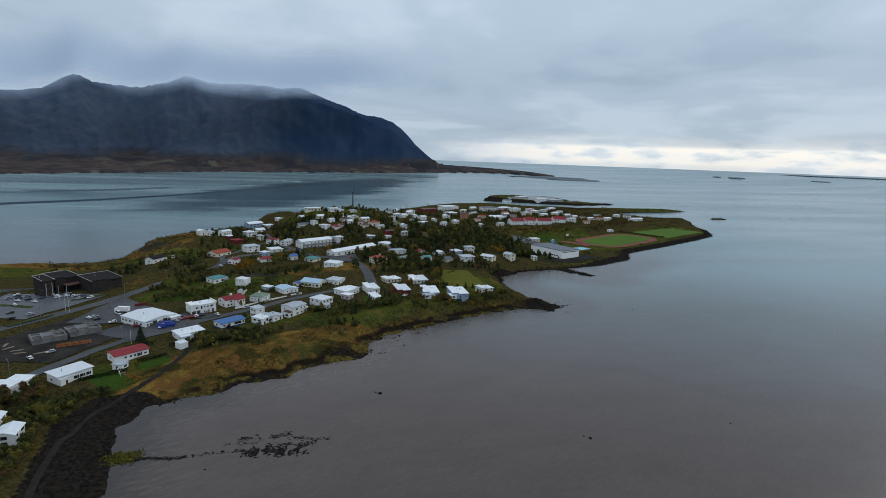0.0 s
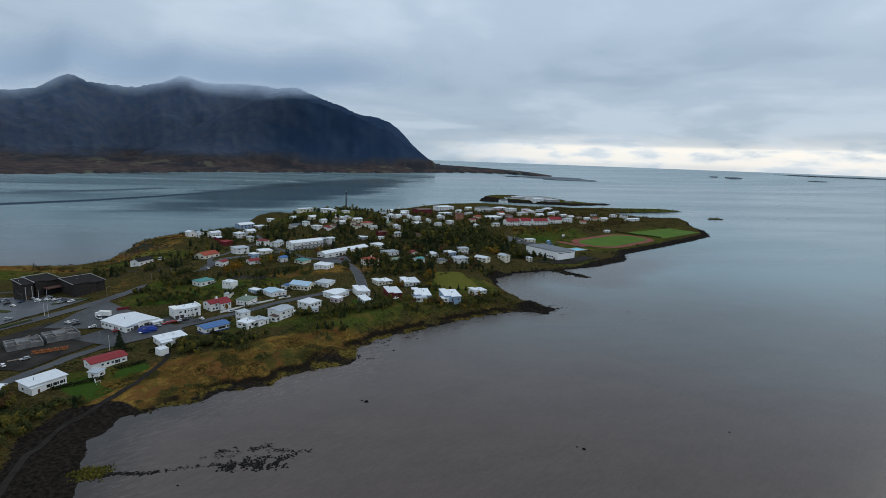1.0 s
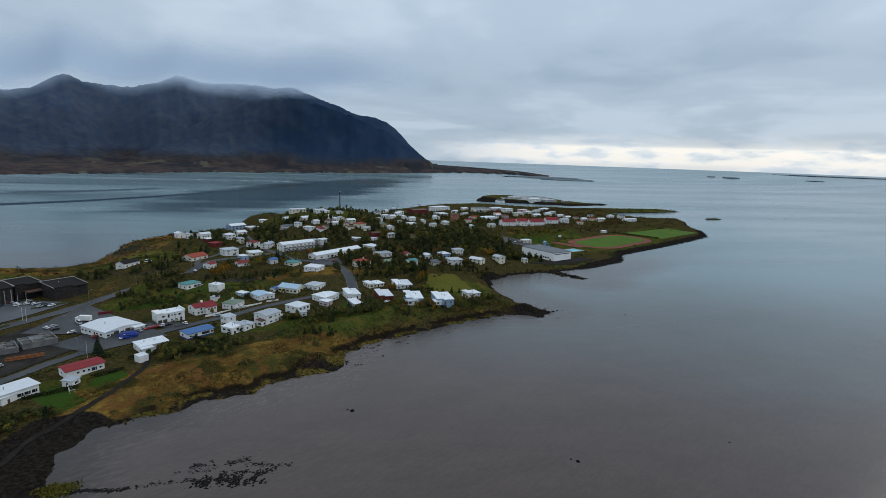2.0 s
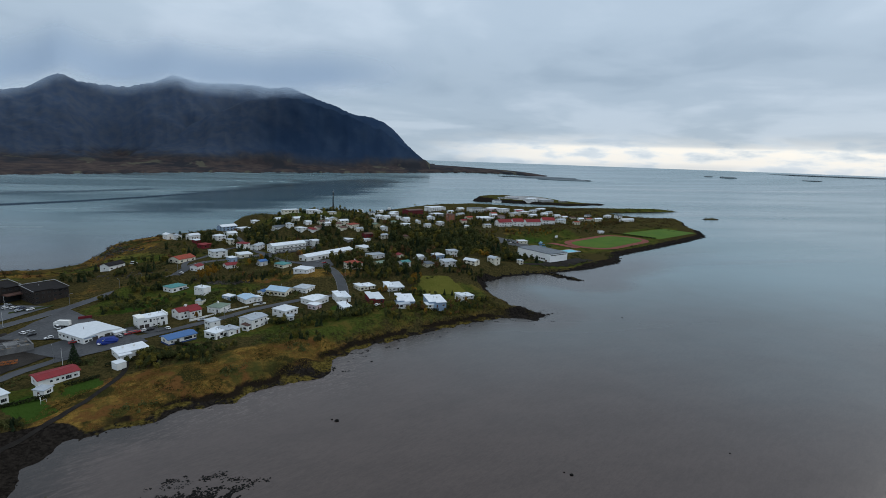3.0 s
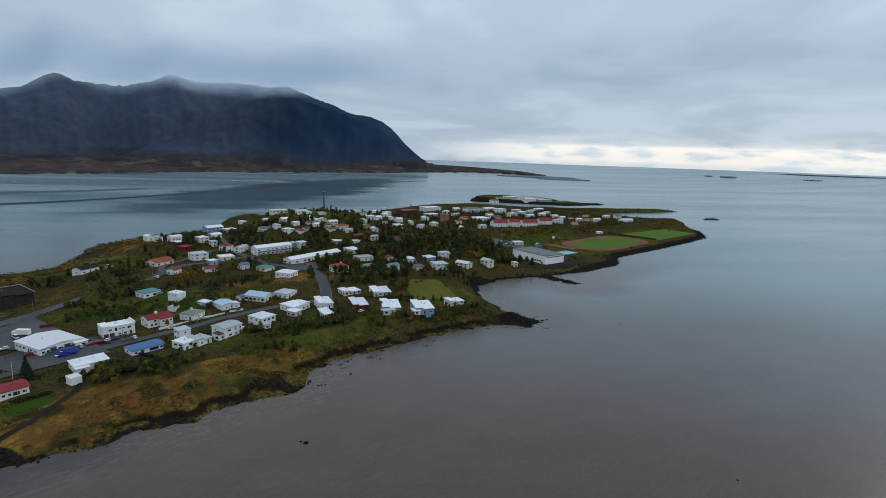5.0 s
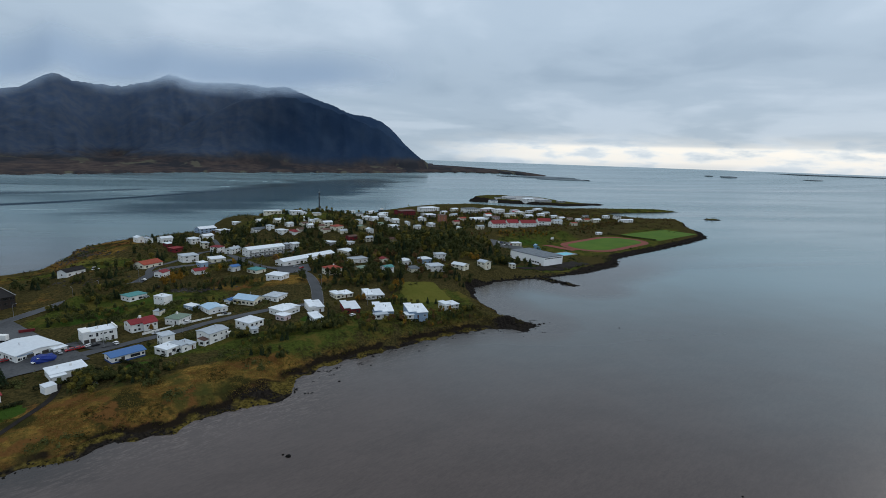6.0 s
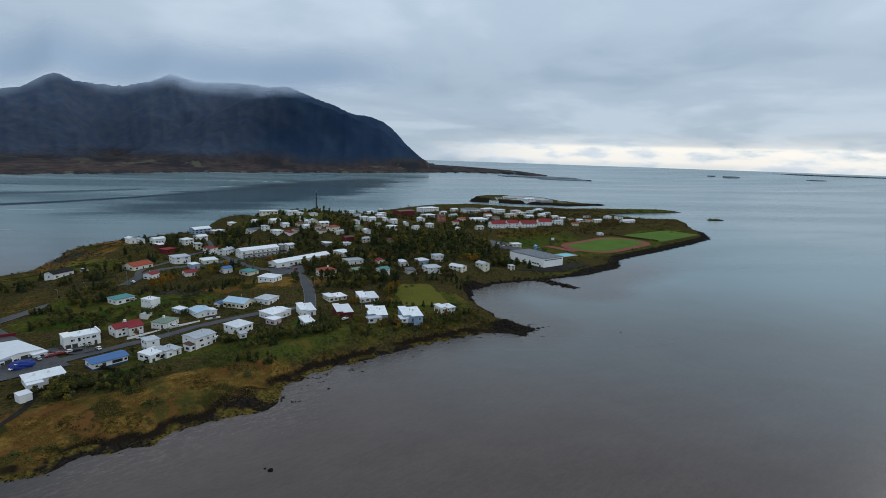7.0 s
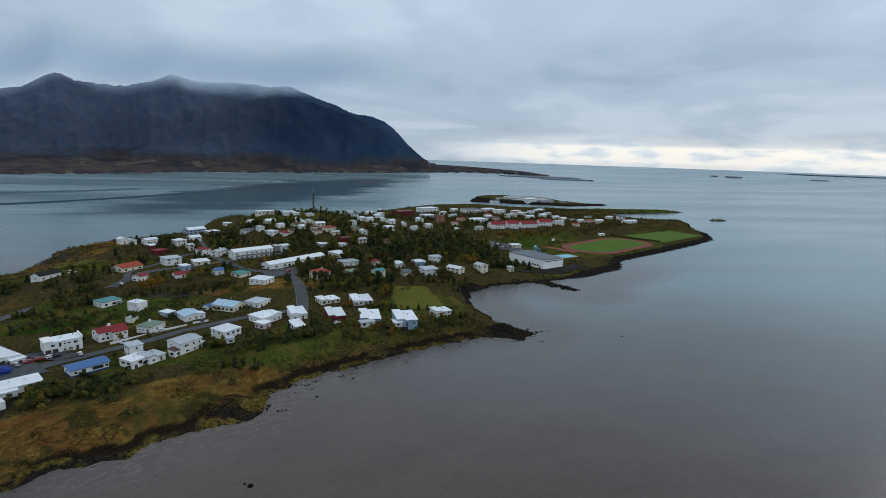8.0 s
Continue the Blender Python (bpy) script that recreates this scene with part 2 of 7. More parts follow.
M = {}
M["white_roof"] = sheeting("white_roof_sheeting", (0.73, 0.765, 0.80), (0.60, 0.64, 0.68))
M["grey_roof"] = sheeting("grey_roof_sheeting", (0.46, 0.50, 0.54), (0.34, 0.38, 0.42))
M["slate_roof"] = sheeting("slate_grey_roof_sheeting", (0.15, 0.17, 0.19), (0.10, 0.115, 0.13))
M["black_roof"] = sheeting("black_roof_sheeting", (0.018, 0.017, 0.018), (0.030, 0.028, 0.028), 0.9)
M["red_roof"] = sheeting("red_roof_sheeting", (0.25, 0.030, 0.036), (0.19, 0.034, 0.038))
M["orange_roof"] = sheeting("orange_red_roof_sheeting", (0.33, 0.062, 0.034), (0.25, 0.060, 0.038))
M["blue_roof"] = sheeting("blue_roof_sheeting", (0.06, 0.15, 0.36), (0.08, 0.16, 0.32))
M["pale_blue_roof"] = sheeting("pale_blue_roof_sheeting", (0.30, 0.47, 0.62), (0.42, 0.55, 0.66))
M["green_roof"] = sheeting("grey_green_roof_sheeting", (0.19, 0.25, 0.19), (0.15, 0.20, 0.16))
M["teal_roof"] = sheeting("teal_roof_sheeting", (0.07, 0.27, 0.25), (0.09, 0.23, 0.23))
M["brown_roof"] = sheeting("brown_roof_sheeting", (0.14, 0.075, 0.06), (0.10, 0.06, 0.05))
M["white_wall"] = plain("white_painted_render", (0.76, 0.76, 0.74), (0.64, 0.64, 0.62), 0.8, 0.8)
M["cream_wall"] = plain("cream_painted_render", (0.68, 0.64, 0.52), (0.58, 0.55, 0.45), 0.8, 0.8)
M["grey_wall"] = plain("grey_concrete_wall", (0.36, 0.36, 0.36), (0.26, 0.26, 0.27), 0.8, 0.85)
M["blue_wall"] = plain("pale_blue_painted_wall", (0.28, 0.37, 0.48), (0.23, 0.31, 0.42), 0.8, 0.8)
M["red_wall"] = plain("dark_red_painted_wall", (0.17, 0.025, 0.03), (0.12, 0.02, 0.025), 0.8, 0.8)
M["pink_wall"] = plain("pinkish_painted_render", (0.52, 0.42, 0.44), (0.44, 0.36, 0.38), 0.8, 0.8)
M["terracotta_wall"] = plain("terracotta_wall", (0.34, 0.14, 0.085), (0.27, 0.12, 0.08), 0.8, 0.8)
M["olive_wall"] = plain("ochre_painted_wall", (0.34, 0.29, 0.15), (0.27, 0.24, 0.14), 0.8, 0.8)
M["blue_base"] = plain("dark_blue_painted_plinth", (0.035, 0.07, 0.20), (0.03, 0.06, 0.16), 0.8, 0.7)
M["black_wall"] = plain("black_timber_cladding", (0.026, 0.022, 0.020), (0.040, 0.033, 0.030), 0.8, 0.7)
M["concrete"] = plain("raw_concrete", (0.20, 0.20, 0.20), (0.10, 0.10, 0.102), 0.7, 0.9)
M["frame"] = plain("white_window_frame", (0.72, 0.73, 0.73), (0.62, 0.63, 0.63), 2, 0.5)
M["dark_frame"] = plain("dark_window_frame", (0.07, 0.06, 0.055), (0.05, 0.045, 0.04), 2, 0.5)
M["door"] = plain("brown_stained_door", (0.10, 0.05, 0.03), (0.07, 0.04, 0.025), 2, 0.5)


def glass_dark():
    s = Shader("dark_window_glass", 0.06, 0.0, 1.5)
    s.colour(s.mix(s.random(), (0.012, 0.014, 0.016), (0.035, 0.038, 0.042)))
    return s.m


M["glass"] = glass_dark()


def asphalt():
    s = Shader("wet_asphalt", 0.5, gloss=0.12)
    patch, grain = s.noise(0.06, 5, 0.6), s.noise(3, 3)
    s.colour(s.mix(s.between(s.calc("ADD", s.calc("MULTIPLY", patch, 0.75), s.calc("MULTIPLY", grain, 0.25)), 0.35, 0.65), (0.036, 0.038, 0.042), (0.070, 0.073, 0.078)))
    s.rough(s.calc("ADD", s.calc("MULTIPLY", patch, 0.5), 0.35))
    return s.bump(grain, 0.2, 0.02).m


M["asphalt"] = asphalt()
M["tarmac"] = plain("wet_pale_tarmac", (0.064, 0.069, 0.077), (0.098, 0.104, 0.113), 0.12, 0.4, bump=0.1)
M["bright_wall"] = plain("bright_white_hall_wall", (0.86, 0.86, 0.85), (0.78, 0.78, 0.77), 0.3, 0.7)
M["path"] = plain("gravel_path", (0.012, 0.0102, 0.009), (0.025, 0.0215, 0.0185), 0.6, 0.9)
M["kerb"] = plain("kerb_concrete", (0.33, 0.33, 0.33), (0.24, 0.24, 0.24), 1, 0.85)
M["yard"] = plain("dark_wet_yard", (0.034, 0.035, 0.038), (0.078, 0.080, 0.084), 0.12, 0.5, bump=0.2)
M["line"] = plain("white_road_paint", (0.7, 0.7, 0.68), (0.55, 0.55, 0.54), 2, 0.6)


def land_material():
    """Turf, autumn moor, scrub, dark bank lips, wrack and shingle: by district, broken up at several sizes."""
    s = Shader("autumn_land", 1.0, gloss=0.0)
    big, mid, fine, grit = s.noise(0.022, 5, 0.6), s.noise(0.11, 5, 0.62), s.noise(0.62, 4, 0.65), s.noise(2.1, 3, 0.6)
    elsewhere = s.node("ShaderNodeMapping", Vector=s.place, Location=(310, 90, 0)).outputs[0]
    jitter = s.calc("MULTIPLY", s.calc("SUBTRACT", s.calc("ADD", s.calc("MULTIPLY", mid, 0.6), s.calc("MULTIPLY", fine, 0.4)), 0.5), 1.3)
    grass = s.mix(s.between(fine, 0.3, 0.7), (0.029, 0.040, 0.009), (0.066, 0.080, 0.017))
    grass = s.mix(s.between(mid, 0.46, 0.66), grass, (0.094, 0.076, 0.020))
    grass = s.mix(s.between(s.noise(0.05, 4, 0.6, None, elsewhere), 0.55, 0.66), grass, (0.020, 0.024, 0.008))
    moor = s.mix(s.between(mid, 0.36, 0.62), (0.100, 0.048, 0.015), (0.212, 0.126, 0.031))
    moor = s.mix(s.between(fine, 0.42, 0.70), moor, (0.060, 0.050, 0.013))
    moor = s.mix(s.between(grit, 0.56, 0.72), moor, (0.235, 0.160, 0.048))
    moor = s.mix(s.between(big, 0.52, 0.64), moor, s.mix(fine, (0.030, 0.038, 0.011), (0.064, 0.060, 0.018)))
    moor = s.mix(s.between(s.noise(0.048, 4, 0.6), 0.53, 0.60), moor, s.mix(fine, (0.020, 0.022, 0.008), (0.048, 0.040, 0.013)))
    moor = s.mix(s.between(s.noise(0.06, 4, 0.6, None, elsewhere), 0.54, 0.62), moor, s.mix(fine, (0.100, 0.046, 0.018), (0.150, 0.076, 0.024)))
    scrub = s.mix(s.between(fine, 0.3, 0.7), (0.024, 0.024, 0.010), (0.078, 0.060, 0.023))
    shingle = s.mix(s.between(fine, 0.3, 0.7), (0.0085, 0.0072, 0.0062), (0.027, 0.0225, 0.019))
    bank_dark = s.mix(fine, (0.008, 0.0065, 0.005), (0.024, 0.018, 0.012))
    wrack = s.mix(s.between(fine, 0.35, 0.65), (0.040, 0.032, 0.010), (0.125, 0.094, 0.024))
    c = s.mix(s.between(s.calc("ADD", s.attribute("moor"), jitter), 0.35, 0.65), scrub, moor)
    c = s.mix(s.between(s.calc("ADD", s.attribute("turf"), jitter), 0.4, 0.6), c, grass)
    c = s.mix(s.between(s.calc("ADD", s.attribute("lawn"), s.calc("MULTIPLY", jitter, 0.7)), 0.45, 0.6), c, s.mix(fine, (0.026, 0.056, 0.009), (0.045, 0.078, 0.016)))
    c = s.mix(s.between(s.calc("ADD", s.attribute("hay"), s.calc("MULTIPLY", jitter, 0.8)), 0.42, 0.62), c, s.mix(mid, (0.082, 0.092, 0.018), (0.130, 0.116, 0.028)))
    shore = s.calc("ADD", s.attribute("shore"), s.calc("MULTIPLY", jitter, 7.0))
    lip = s.calc("MULTIPLY", s.between(shore, 9.0, 6.5), s.between(s.noise(0.035, 3, 0.5), 0.40, 0.50))
    c = s.mix(s.calc("MULTIPLY", lip, s.attribute("wrack")), c, bank_dark)
    weed = s.calc("MULTIPLY", s.between(s.noise(0.055, 4, 0.6, None, elsewhere), 0.44, 0.52), s.attribute("wrack"))
    c = s.mix(s.between(shore, 2.5, 4.5), s.mix(weed, shingle, wrack), c)
    s.colour(c)
    return s.bump(s.calc("ADD", s.calc("MULTIPLY", mid, 2.2), s.calc("ADD", fine, s.calc("MULTIPLY", grit, 0.35))), 1.0, 1.1).m


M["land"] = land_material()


def water_material():
    s = Shader("tidal_water", 0.12, 0.0, 1.33, gloss=0.4)
    place = s.node("ShaderNodeSeparateXYZ", Vector=s.place)
    x, y = place.outputs[0], place.outputs[1]
    haze = s.noise(0.0035, 5, 0.6)
    silt = s.between(s.calc("ADD", s.calc("ADD", s.calc("MULTIPLY", x, 0.55), y), s.calc("MULTIPLY", haze, 320.0)), 1050.0, 420.0)
    silt = s.calc("MAXIMUM", silt, s.calc("MULTIPLY", s.between(s.calc("ADD", s.attribute("shoal"), s.calc("MULTIPLY", haze, 60.0)), 120.0, 45.0), s.calc("MULTIPLY", s.between(y, 720.0, 480.0), 0.85)))
    slant = s.node("ShaderNodeMapping", Vector=s.place, Rotation=(0, 0, radians(-28))).outputs[0]
    broad, streaks, chop = s.noise(0.03, 5, 0.6, (1, 1.8, 1)), s.noise(0.16, 6, 0.7, (1, 3.0, 1), slant), s.noise(0.55, 5, 0.7, (1, 2.4, 1), slant)
    mix_ = s.calc("ADD", s.calc("ADD", s.calc("MULTIPLY", broad, 0.35), s.calc("MULTIPLY", streaks, 0.35)), s.calc("MULTIPLY", chop, 0.30))
    mud = s.mix(s.between(mix_, 0.36, 0.64), (0.052, 0.039, 0.0345), (0.074, 0.0555, 0.049))
    # shoals: ruffled silty shallows, and the dark wet mud at the edge of the near beach
    near_ = s.calc("ADD", s.attribute("shoal"), s.calc("MULTIPLY", s.calc("SUBTRACT", streaks, 0.5), 34.0))
    ruffle = s.calc("MULTIPLY", s.between(near_, 34.0, 4.0), s.between(s.calc("ADD", s.calc("MULTIPLY", chop, 0.5), s.calc("MULTIPLY", streaks, 0.5)), 0.50, 0.60))
    mud = s.mix(s.calc("MULTIPLY", ruffle, 0.75), mud, (0.125, 0.098, 0.086))
    wet = s.calc("MULTIPLY", s.between(s.calc("ADD", near_, s.calc("MULTIPLY", broad, 10.0)), 34.0, 6.0), s.between(s.calc("ADD", x, s.calc("MULTIPLY", y, -0.25)), -70.0, -112.0))
    mud = s.mix(s.calc("MULTIPLY", wet, 0.85), mud, (0.016, 0.0125, 0.011))
    deep = s.mix(s.noise(0.004, 4), (0.120, 0.196, 0.216), (0.150, 0.226, 0.242))
    # tide lines and smooth lanes across the fjord, the mountain's dark reflection painted in
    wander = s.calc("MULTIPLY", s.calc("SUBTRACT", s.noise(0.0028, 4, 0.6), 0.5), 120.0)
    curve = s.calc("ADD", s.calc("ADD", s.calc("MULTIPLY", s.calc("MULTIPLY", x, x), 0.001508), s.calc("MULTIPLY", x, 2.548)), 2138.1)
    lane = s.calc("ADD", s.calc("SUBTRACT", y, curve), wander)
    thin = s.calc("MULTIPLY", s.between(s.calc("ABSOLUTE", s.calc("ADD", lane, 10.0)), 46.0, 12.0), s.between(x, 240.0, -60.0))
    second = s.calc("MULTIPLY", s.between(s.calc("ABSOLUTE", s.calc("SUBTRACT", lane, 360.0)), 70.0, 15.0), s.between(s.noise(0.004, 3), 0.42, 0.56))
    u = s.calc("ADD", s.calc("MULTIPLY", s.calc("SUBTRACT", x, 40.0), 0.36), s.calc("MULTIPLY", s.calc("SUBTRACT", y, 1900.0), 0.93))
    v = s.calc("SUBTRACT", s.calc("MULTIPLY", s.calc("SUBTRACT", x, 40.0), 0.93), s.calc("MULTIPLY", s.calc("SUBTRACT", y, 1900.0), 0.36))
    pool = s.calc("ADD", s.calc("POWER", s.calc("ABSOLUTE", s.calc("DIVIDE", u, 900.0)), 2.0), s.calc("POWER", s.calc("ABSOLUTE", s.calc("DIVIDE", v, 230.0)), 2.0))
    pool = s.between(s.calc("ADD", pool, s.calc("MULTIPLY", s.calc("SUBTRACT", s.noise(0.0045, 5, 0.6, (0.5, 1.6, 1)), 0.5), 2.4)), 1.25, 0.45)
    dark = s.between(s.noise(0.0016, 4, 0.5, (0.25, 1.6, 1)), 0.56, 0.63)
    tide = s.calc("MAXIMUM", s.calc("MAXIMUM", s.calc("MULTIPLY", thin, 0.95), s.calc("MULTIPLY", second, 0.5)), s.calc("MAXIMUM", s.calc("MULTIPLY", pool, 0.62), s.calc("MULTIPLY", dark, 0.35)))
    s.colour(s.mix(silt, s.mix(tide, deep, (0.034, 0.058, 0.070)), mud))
    lanes = s.noise(0.0022, 5, 0.6, (0.35, 1.9, 1))
    breeze = s.calc("ADD", s.calc("MULTIPLY", s.between(lanes, 0.35, 0.65), 0.11), 0.17)
    calm = s.calc("MULTIPLY", tide, s.calc("SUBTRACT", 1.0, silt))
    s.rough(s.calc("MULTIPLY", breeze, s.calc("SUBTRACT", 1.0, s.calc("MULTIPLY", calm, 0.85))))
    ripple = s.calc("ADD", s.noise(0.35, 3), s.calc("MULTIPLY", s.noise(0.05, 3), 1.5))
    return s.bump(ripple, 0.10, 0.5).m


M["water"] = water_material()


def mountain_material():
    s = Shader("hazy_basalt_mountain", 1.0, gloss=0.0)
    place = s.node("ShaderNodeSeparateXYZ", Vector=s.place)
    x, z = place.outputs[0], place.outputs[2]
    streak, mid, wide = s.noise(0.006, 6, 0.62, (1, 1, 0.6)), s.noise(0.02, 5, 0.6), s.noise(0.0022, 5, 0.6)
    # distance haze is painted into the rock colour as blue
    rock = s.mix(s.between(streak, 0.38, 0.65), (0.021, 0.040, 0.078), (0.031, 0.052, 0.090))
    # heath is the paler haze tone of the farther, left-hand ridge
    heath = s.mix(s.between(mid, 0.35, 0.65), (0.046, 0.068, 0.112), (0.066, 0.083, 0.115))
    haze_tint = s.calc("ADD", s.between(x, 300.0, -900.0), s.calc("MULTIPLY", s.calc("SUBTRACT", wide, 0.5), 1.8))
    rock = s.mix(s.between(haze_tint, 0.15, 0.75), rock, heath)
    slope = s.mix(s.between(mid, 0.4, 0.65), (0.036, 0.041, 0.052), (0.056, 0.052, 0.052))
    plain_ = s.mix(s.between(mid, 0.35, 0.65), (0.040, 0.034, 0.036), (0.074, 0.058, 0.052))
    plain_ = s.mix(s.between(s.noise(0.004, 4, 0.6, (1, 0.5, 1)), 0.5, 0.62), plain_, (0.030, 0.031, 0.036))
    plain_ = s.mix(s.between(s.noise(0.011, 3, 0.5, (1, 0.4, 1)), 0.62, 0.68), plain_, (0.085, 0.080, 0.062))
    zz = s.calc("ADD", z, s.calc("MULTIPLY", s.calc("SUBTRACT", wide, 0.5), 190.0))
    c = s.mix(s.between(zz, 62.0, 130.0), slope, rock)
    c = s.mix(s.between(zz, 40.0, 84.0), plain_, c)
    s.colour(c)
    return s.bump(s.calc("ADD", streak, s.calc("MULTIPLY", mid, 0.4)), 0.5, 7.0).m


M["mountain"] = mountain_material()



# ---- sheets ----
def mesh_object(name, verts, faces, material, smooth_faces=False):
    me = bpy.data.meshes.new(name)
    me.from_pydata([tuple(map(float, v)) for v in verts], [], faces)
    me.materials.append(material)
    if smooth_faces:
        me.polygons.foreach_set("use_smooth", [True] * len(me.polygons))
    me.update()
    return new(name, me)


def grid_object(name, X, Y, Z, material, keep=None):
    n, m = X.shape
    ids = np.arange(n * m).reshape(n, m)
    quads = np.stack([ids[:-1, :-1], ids[:-1, 1:], ids[1:, 1:], ids[1:, :-1]], -1)
    if keep is not None:
        quads = quads[keep]
    quads = quads.reshape(-1, 4)
    used = np.unique(quads)
    back = np.full(n * m, -1)
    back[used] = np.arange(len(used))
    verts = np.stack([X.ravel(), Y.ravel(), Z.ravel()], -1)[used]
    ob = mesh_object(name, verts, back[quads].tolist(), material, True)
    return ob, used


def steps(*spans):
    """Grid lines from spans of (start, end, spacing)."""
    return np.concatenate([np.arange(a, b, s) for a, b, s in spans])


xs = steps((-1000, -330, 14), (-330, 330, 2.6), (330, 760, 5), (760, 990, 10))
ys = steps((-500, 120, 14), (120, 430, 2.4), (430, 800, 4), (800, 1700, 9))
X, Y = np.meshgrid(xs, ys, indexing="ij")
SHORE = land_distance(X, Y)
Z = ground(X, Y)
keep = np.maximum.reduce([SHORE[:-1, :-1], SHORE[1:, :-1], SHORE[:-1, 1:], SHORE[1:, 1:]]) > -13
land, used = grid_object("ground", X, Y, Z, M["land"], keep)
tagged(land, "autumn grass, moor and dark shingle shore of the peninsula", "ground", kind="structure")


def blob(cx, cy, rx, ry, turn=0.0):
    c, s = math.cos(radians(turn)), math.sin(radians(turn))
    u, v = (X - cx) * c + (Y - cy) * s, -(X - cx) * s + (Y - cy) * c
    return np.exp(-((u / rx) ** 2 + (v / ry) ** 2) ** 2)


def plot(cx, cy, rx, ry, turn=0.0):
    """A four-sided piece of ground with soft edges."""
    c, s = math.cos(radians(turn)), math.sin(radians(turn))
    u, v = np.abs((X - cx) * c + (Y - cy) * s), np.abs(-(X - cx) * s + (Y - cy) * c)
    return smooth(rx + 2, rx - 2, u) * smooth(ry + 2, ry - 2, v)


# moor along the near shore and on the bluff, turf round houses and on the slopes
dapple = smooth(48, 18, X + 8 * waves(X, Y, 30, 61)) * (0.75 + 0.25 * waves(X, Y, 40, 62))
# the far moor term brightens distant ground, standing in for haze
moor = np.clip(smooth(55, 25, SHORE) * smooth(420, 370, Y) * (0.3 + 0.7 * dapple) + blob(-168, 600, 60, 45) * 0.8 + blob(20, 455, 60, 18, 10) * 0.7 + blob(-110, 430, 60, 35) * 0.3 + blob(-130, 520, 90, 50) * 0.3 + blob(-330, 520, 150, 40) * 0.6
               + blob(330, 720, 60, 22, 20) * 0.5 + 0.1 + 0.15 * smooth(740, 860, Y) - 0.2 * smooth(1250, 1300, Y) - 0.9 * smooth(-78, -92, X) * smooth(275, 255, Y) + blob(10, 306, 30, 11, 10) * 0.6 + blob(-45, 280, 22, 12, 30) * 0.6, 0, 1)
lawn = np.clip(plot(-90, 262, 13, 6.5, -42) + plot(-76, 279, 5, 8, -40) + plot(-36, 318, 6, 5, 39) + plot(-86, 398, 18, 7, 40) * 0.6 + blob(-38, 320, 6, 6) * 0.9 + blob(44, 375, 6, 7) * 0.8 + plot(268, 534, 17, 7, 20) + blob(-40, 300, 10, 5, 30) * 0.5 + blob(-55, 425, 30, 12, 20) * 0.55 + blob(330, 690, 40, 12, 24) * 0.6 + blob(-250, 480, 50, 14) * 0.5, 0, 1)
hay = np.clip(plot(129, 428, 17, 23, 6) + blob(-140, 545, 40, 10) * 0.55, 0, 1)
turf = np.clip(0.4 * (1 - dapple) * smooth(60, 30, SHORE) * smooth(420, 370, Y) * smooth(5, 12, SHORE) + blob(-55, 425, 50, 26, 20) * 0.7 + blob(40, 352, 50, 16, 35) * 0.85 + blob(-95, 275, 22, 12, 20) * 0.6 + blob(-150, 530, 60, 16) * 0.55 + blob(130, 410, 34, 26, 20) * 0.85
               + blob(340, 690, 60, 30, 31) + blob(460, 690, 150, 45, 31) * 0.5 + blob(600, 790, 70, 30, 31) * 0.6 + blob(-20, 345, 40, 16, 20) * 0.6 + blob(-280, 500, 90, 22) * 0.7
               + blob(-40, 520, 70, 40) * 0.35 + blob(300, 540, 40, 14, 20) * 0.8 + blob(640, 1430, 150, 110) * 0.15 + blob(820, 1165, 100, 40) * 0.2 + blob(20, 720, 60, 50) * 0.4 + 0.12 + 0.2 * smooth(500, 620, Y) + 0.1 * smooth(800, 880, Y) + blob(370, 720, 60, 26, 28) * 0.8 + blob(-95, 405, 30, 18, 40) * 0.8 + blob(-60, 400, 22, 16, 30) * 0.6 + blob(-140, 520, 40, 14, 10) * 0.5, 0, 1)
beach = SHORE - 9 * (blob(24, 291, 13, 9, 20) + blob(-30, 255, 11, 7, 20) + blob(184, 373, 20, 12) + blob(190, 470, 14, 30) + blob(184, 366, 22, 10, 15)) - 12 * smooth(1290, 1320, Y) * smooth(430, 480, X) + 40 * blob(600, 1400, 90, 25, -20) - 6 * smooth(1240, 1300, Y) - 9 * smooth(290, 330, X) * smooth(900, 820, Y) - 21 * smooth(-62, -74, X) * smooth(262, 238, Y)
for name, values in (("shore", beach), ("moor", moor), ("turf", turf), ("lawn", lawn), ("hay", hay), ("wrack", smooth(-66, -48, X) * smooth(470, 430, Y) * smooth(172, 156, X))):
    land.data.attributes.new(name, "FLOAT", "POINT").data.foreach_set("value", values.ravel()[used].astype(np.float32))

# the water: rings round the middle of the flight, out to the horizon
rings = np.concatenate([[0], np.geomspace(30, 140, 14), np.arange(146, 420, 6), np.geomspace(426, 4930, 70)])
turns = np.linspace(0, 2 * math.pi, 241)
RR, TT = np.meshgrid(rings, turns, indexing="ij")
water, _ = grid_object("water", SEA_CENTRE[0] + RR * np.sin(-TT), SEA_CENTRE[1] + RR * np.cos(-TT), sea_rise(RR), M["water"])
OFFING = -land_distance(SEA_CENTRE[0] + RR * np.sin(-TT), SEA_CENTRE[1] + RR * np.cos(-TT))
water.data.attributes.new("shoal", "FLOAT", "POINT").data.foreach_set("value", np.minimum(OFFING, 200).ravel().astype(np.float32))
tagged(water, "calm silty fjord water, brown near the shore, grey-blue further out", "water", kind="structure")

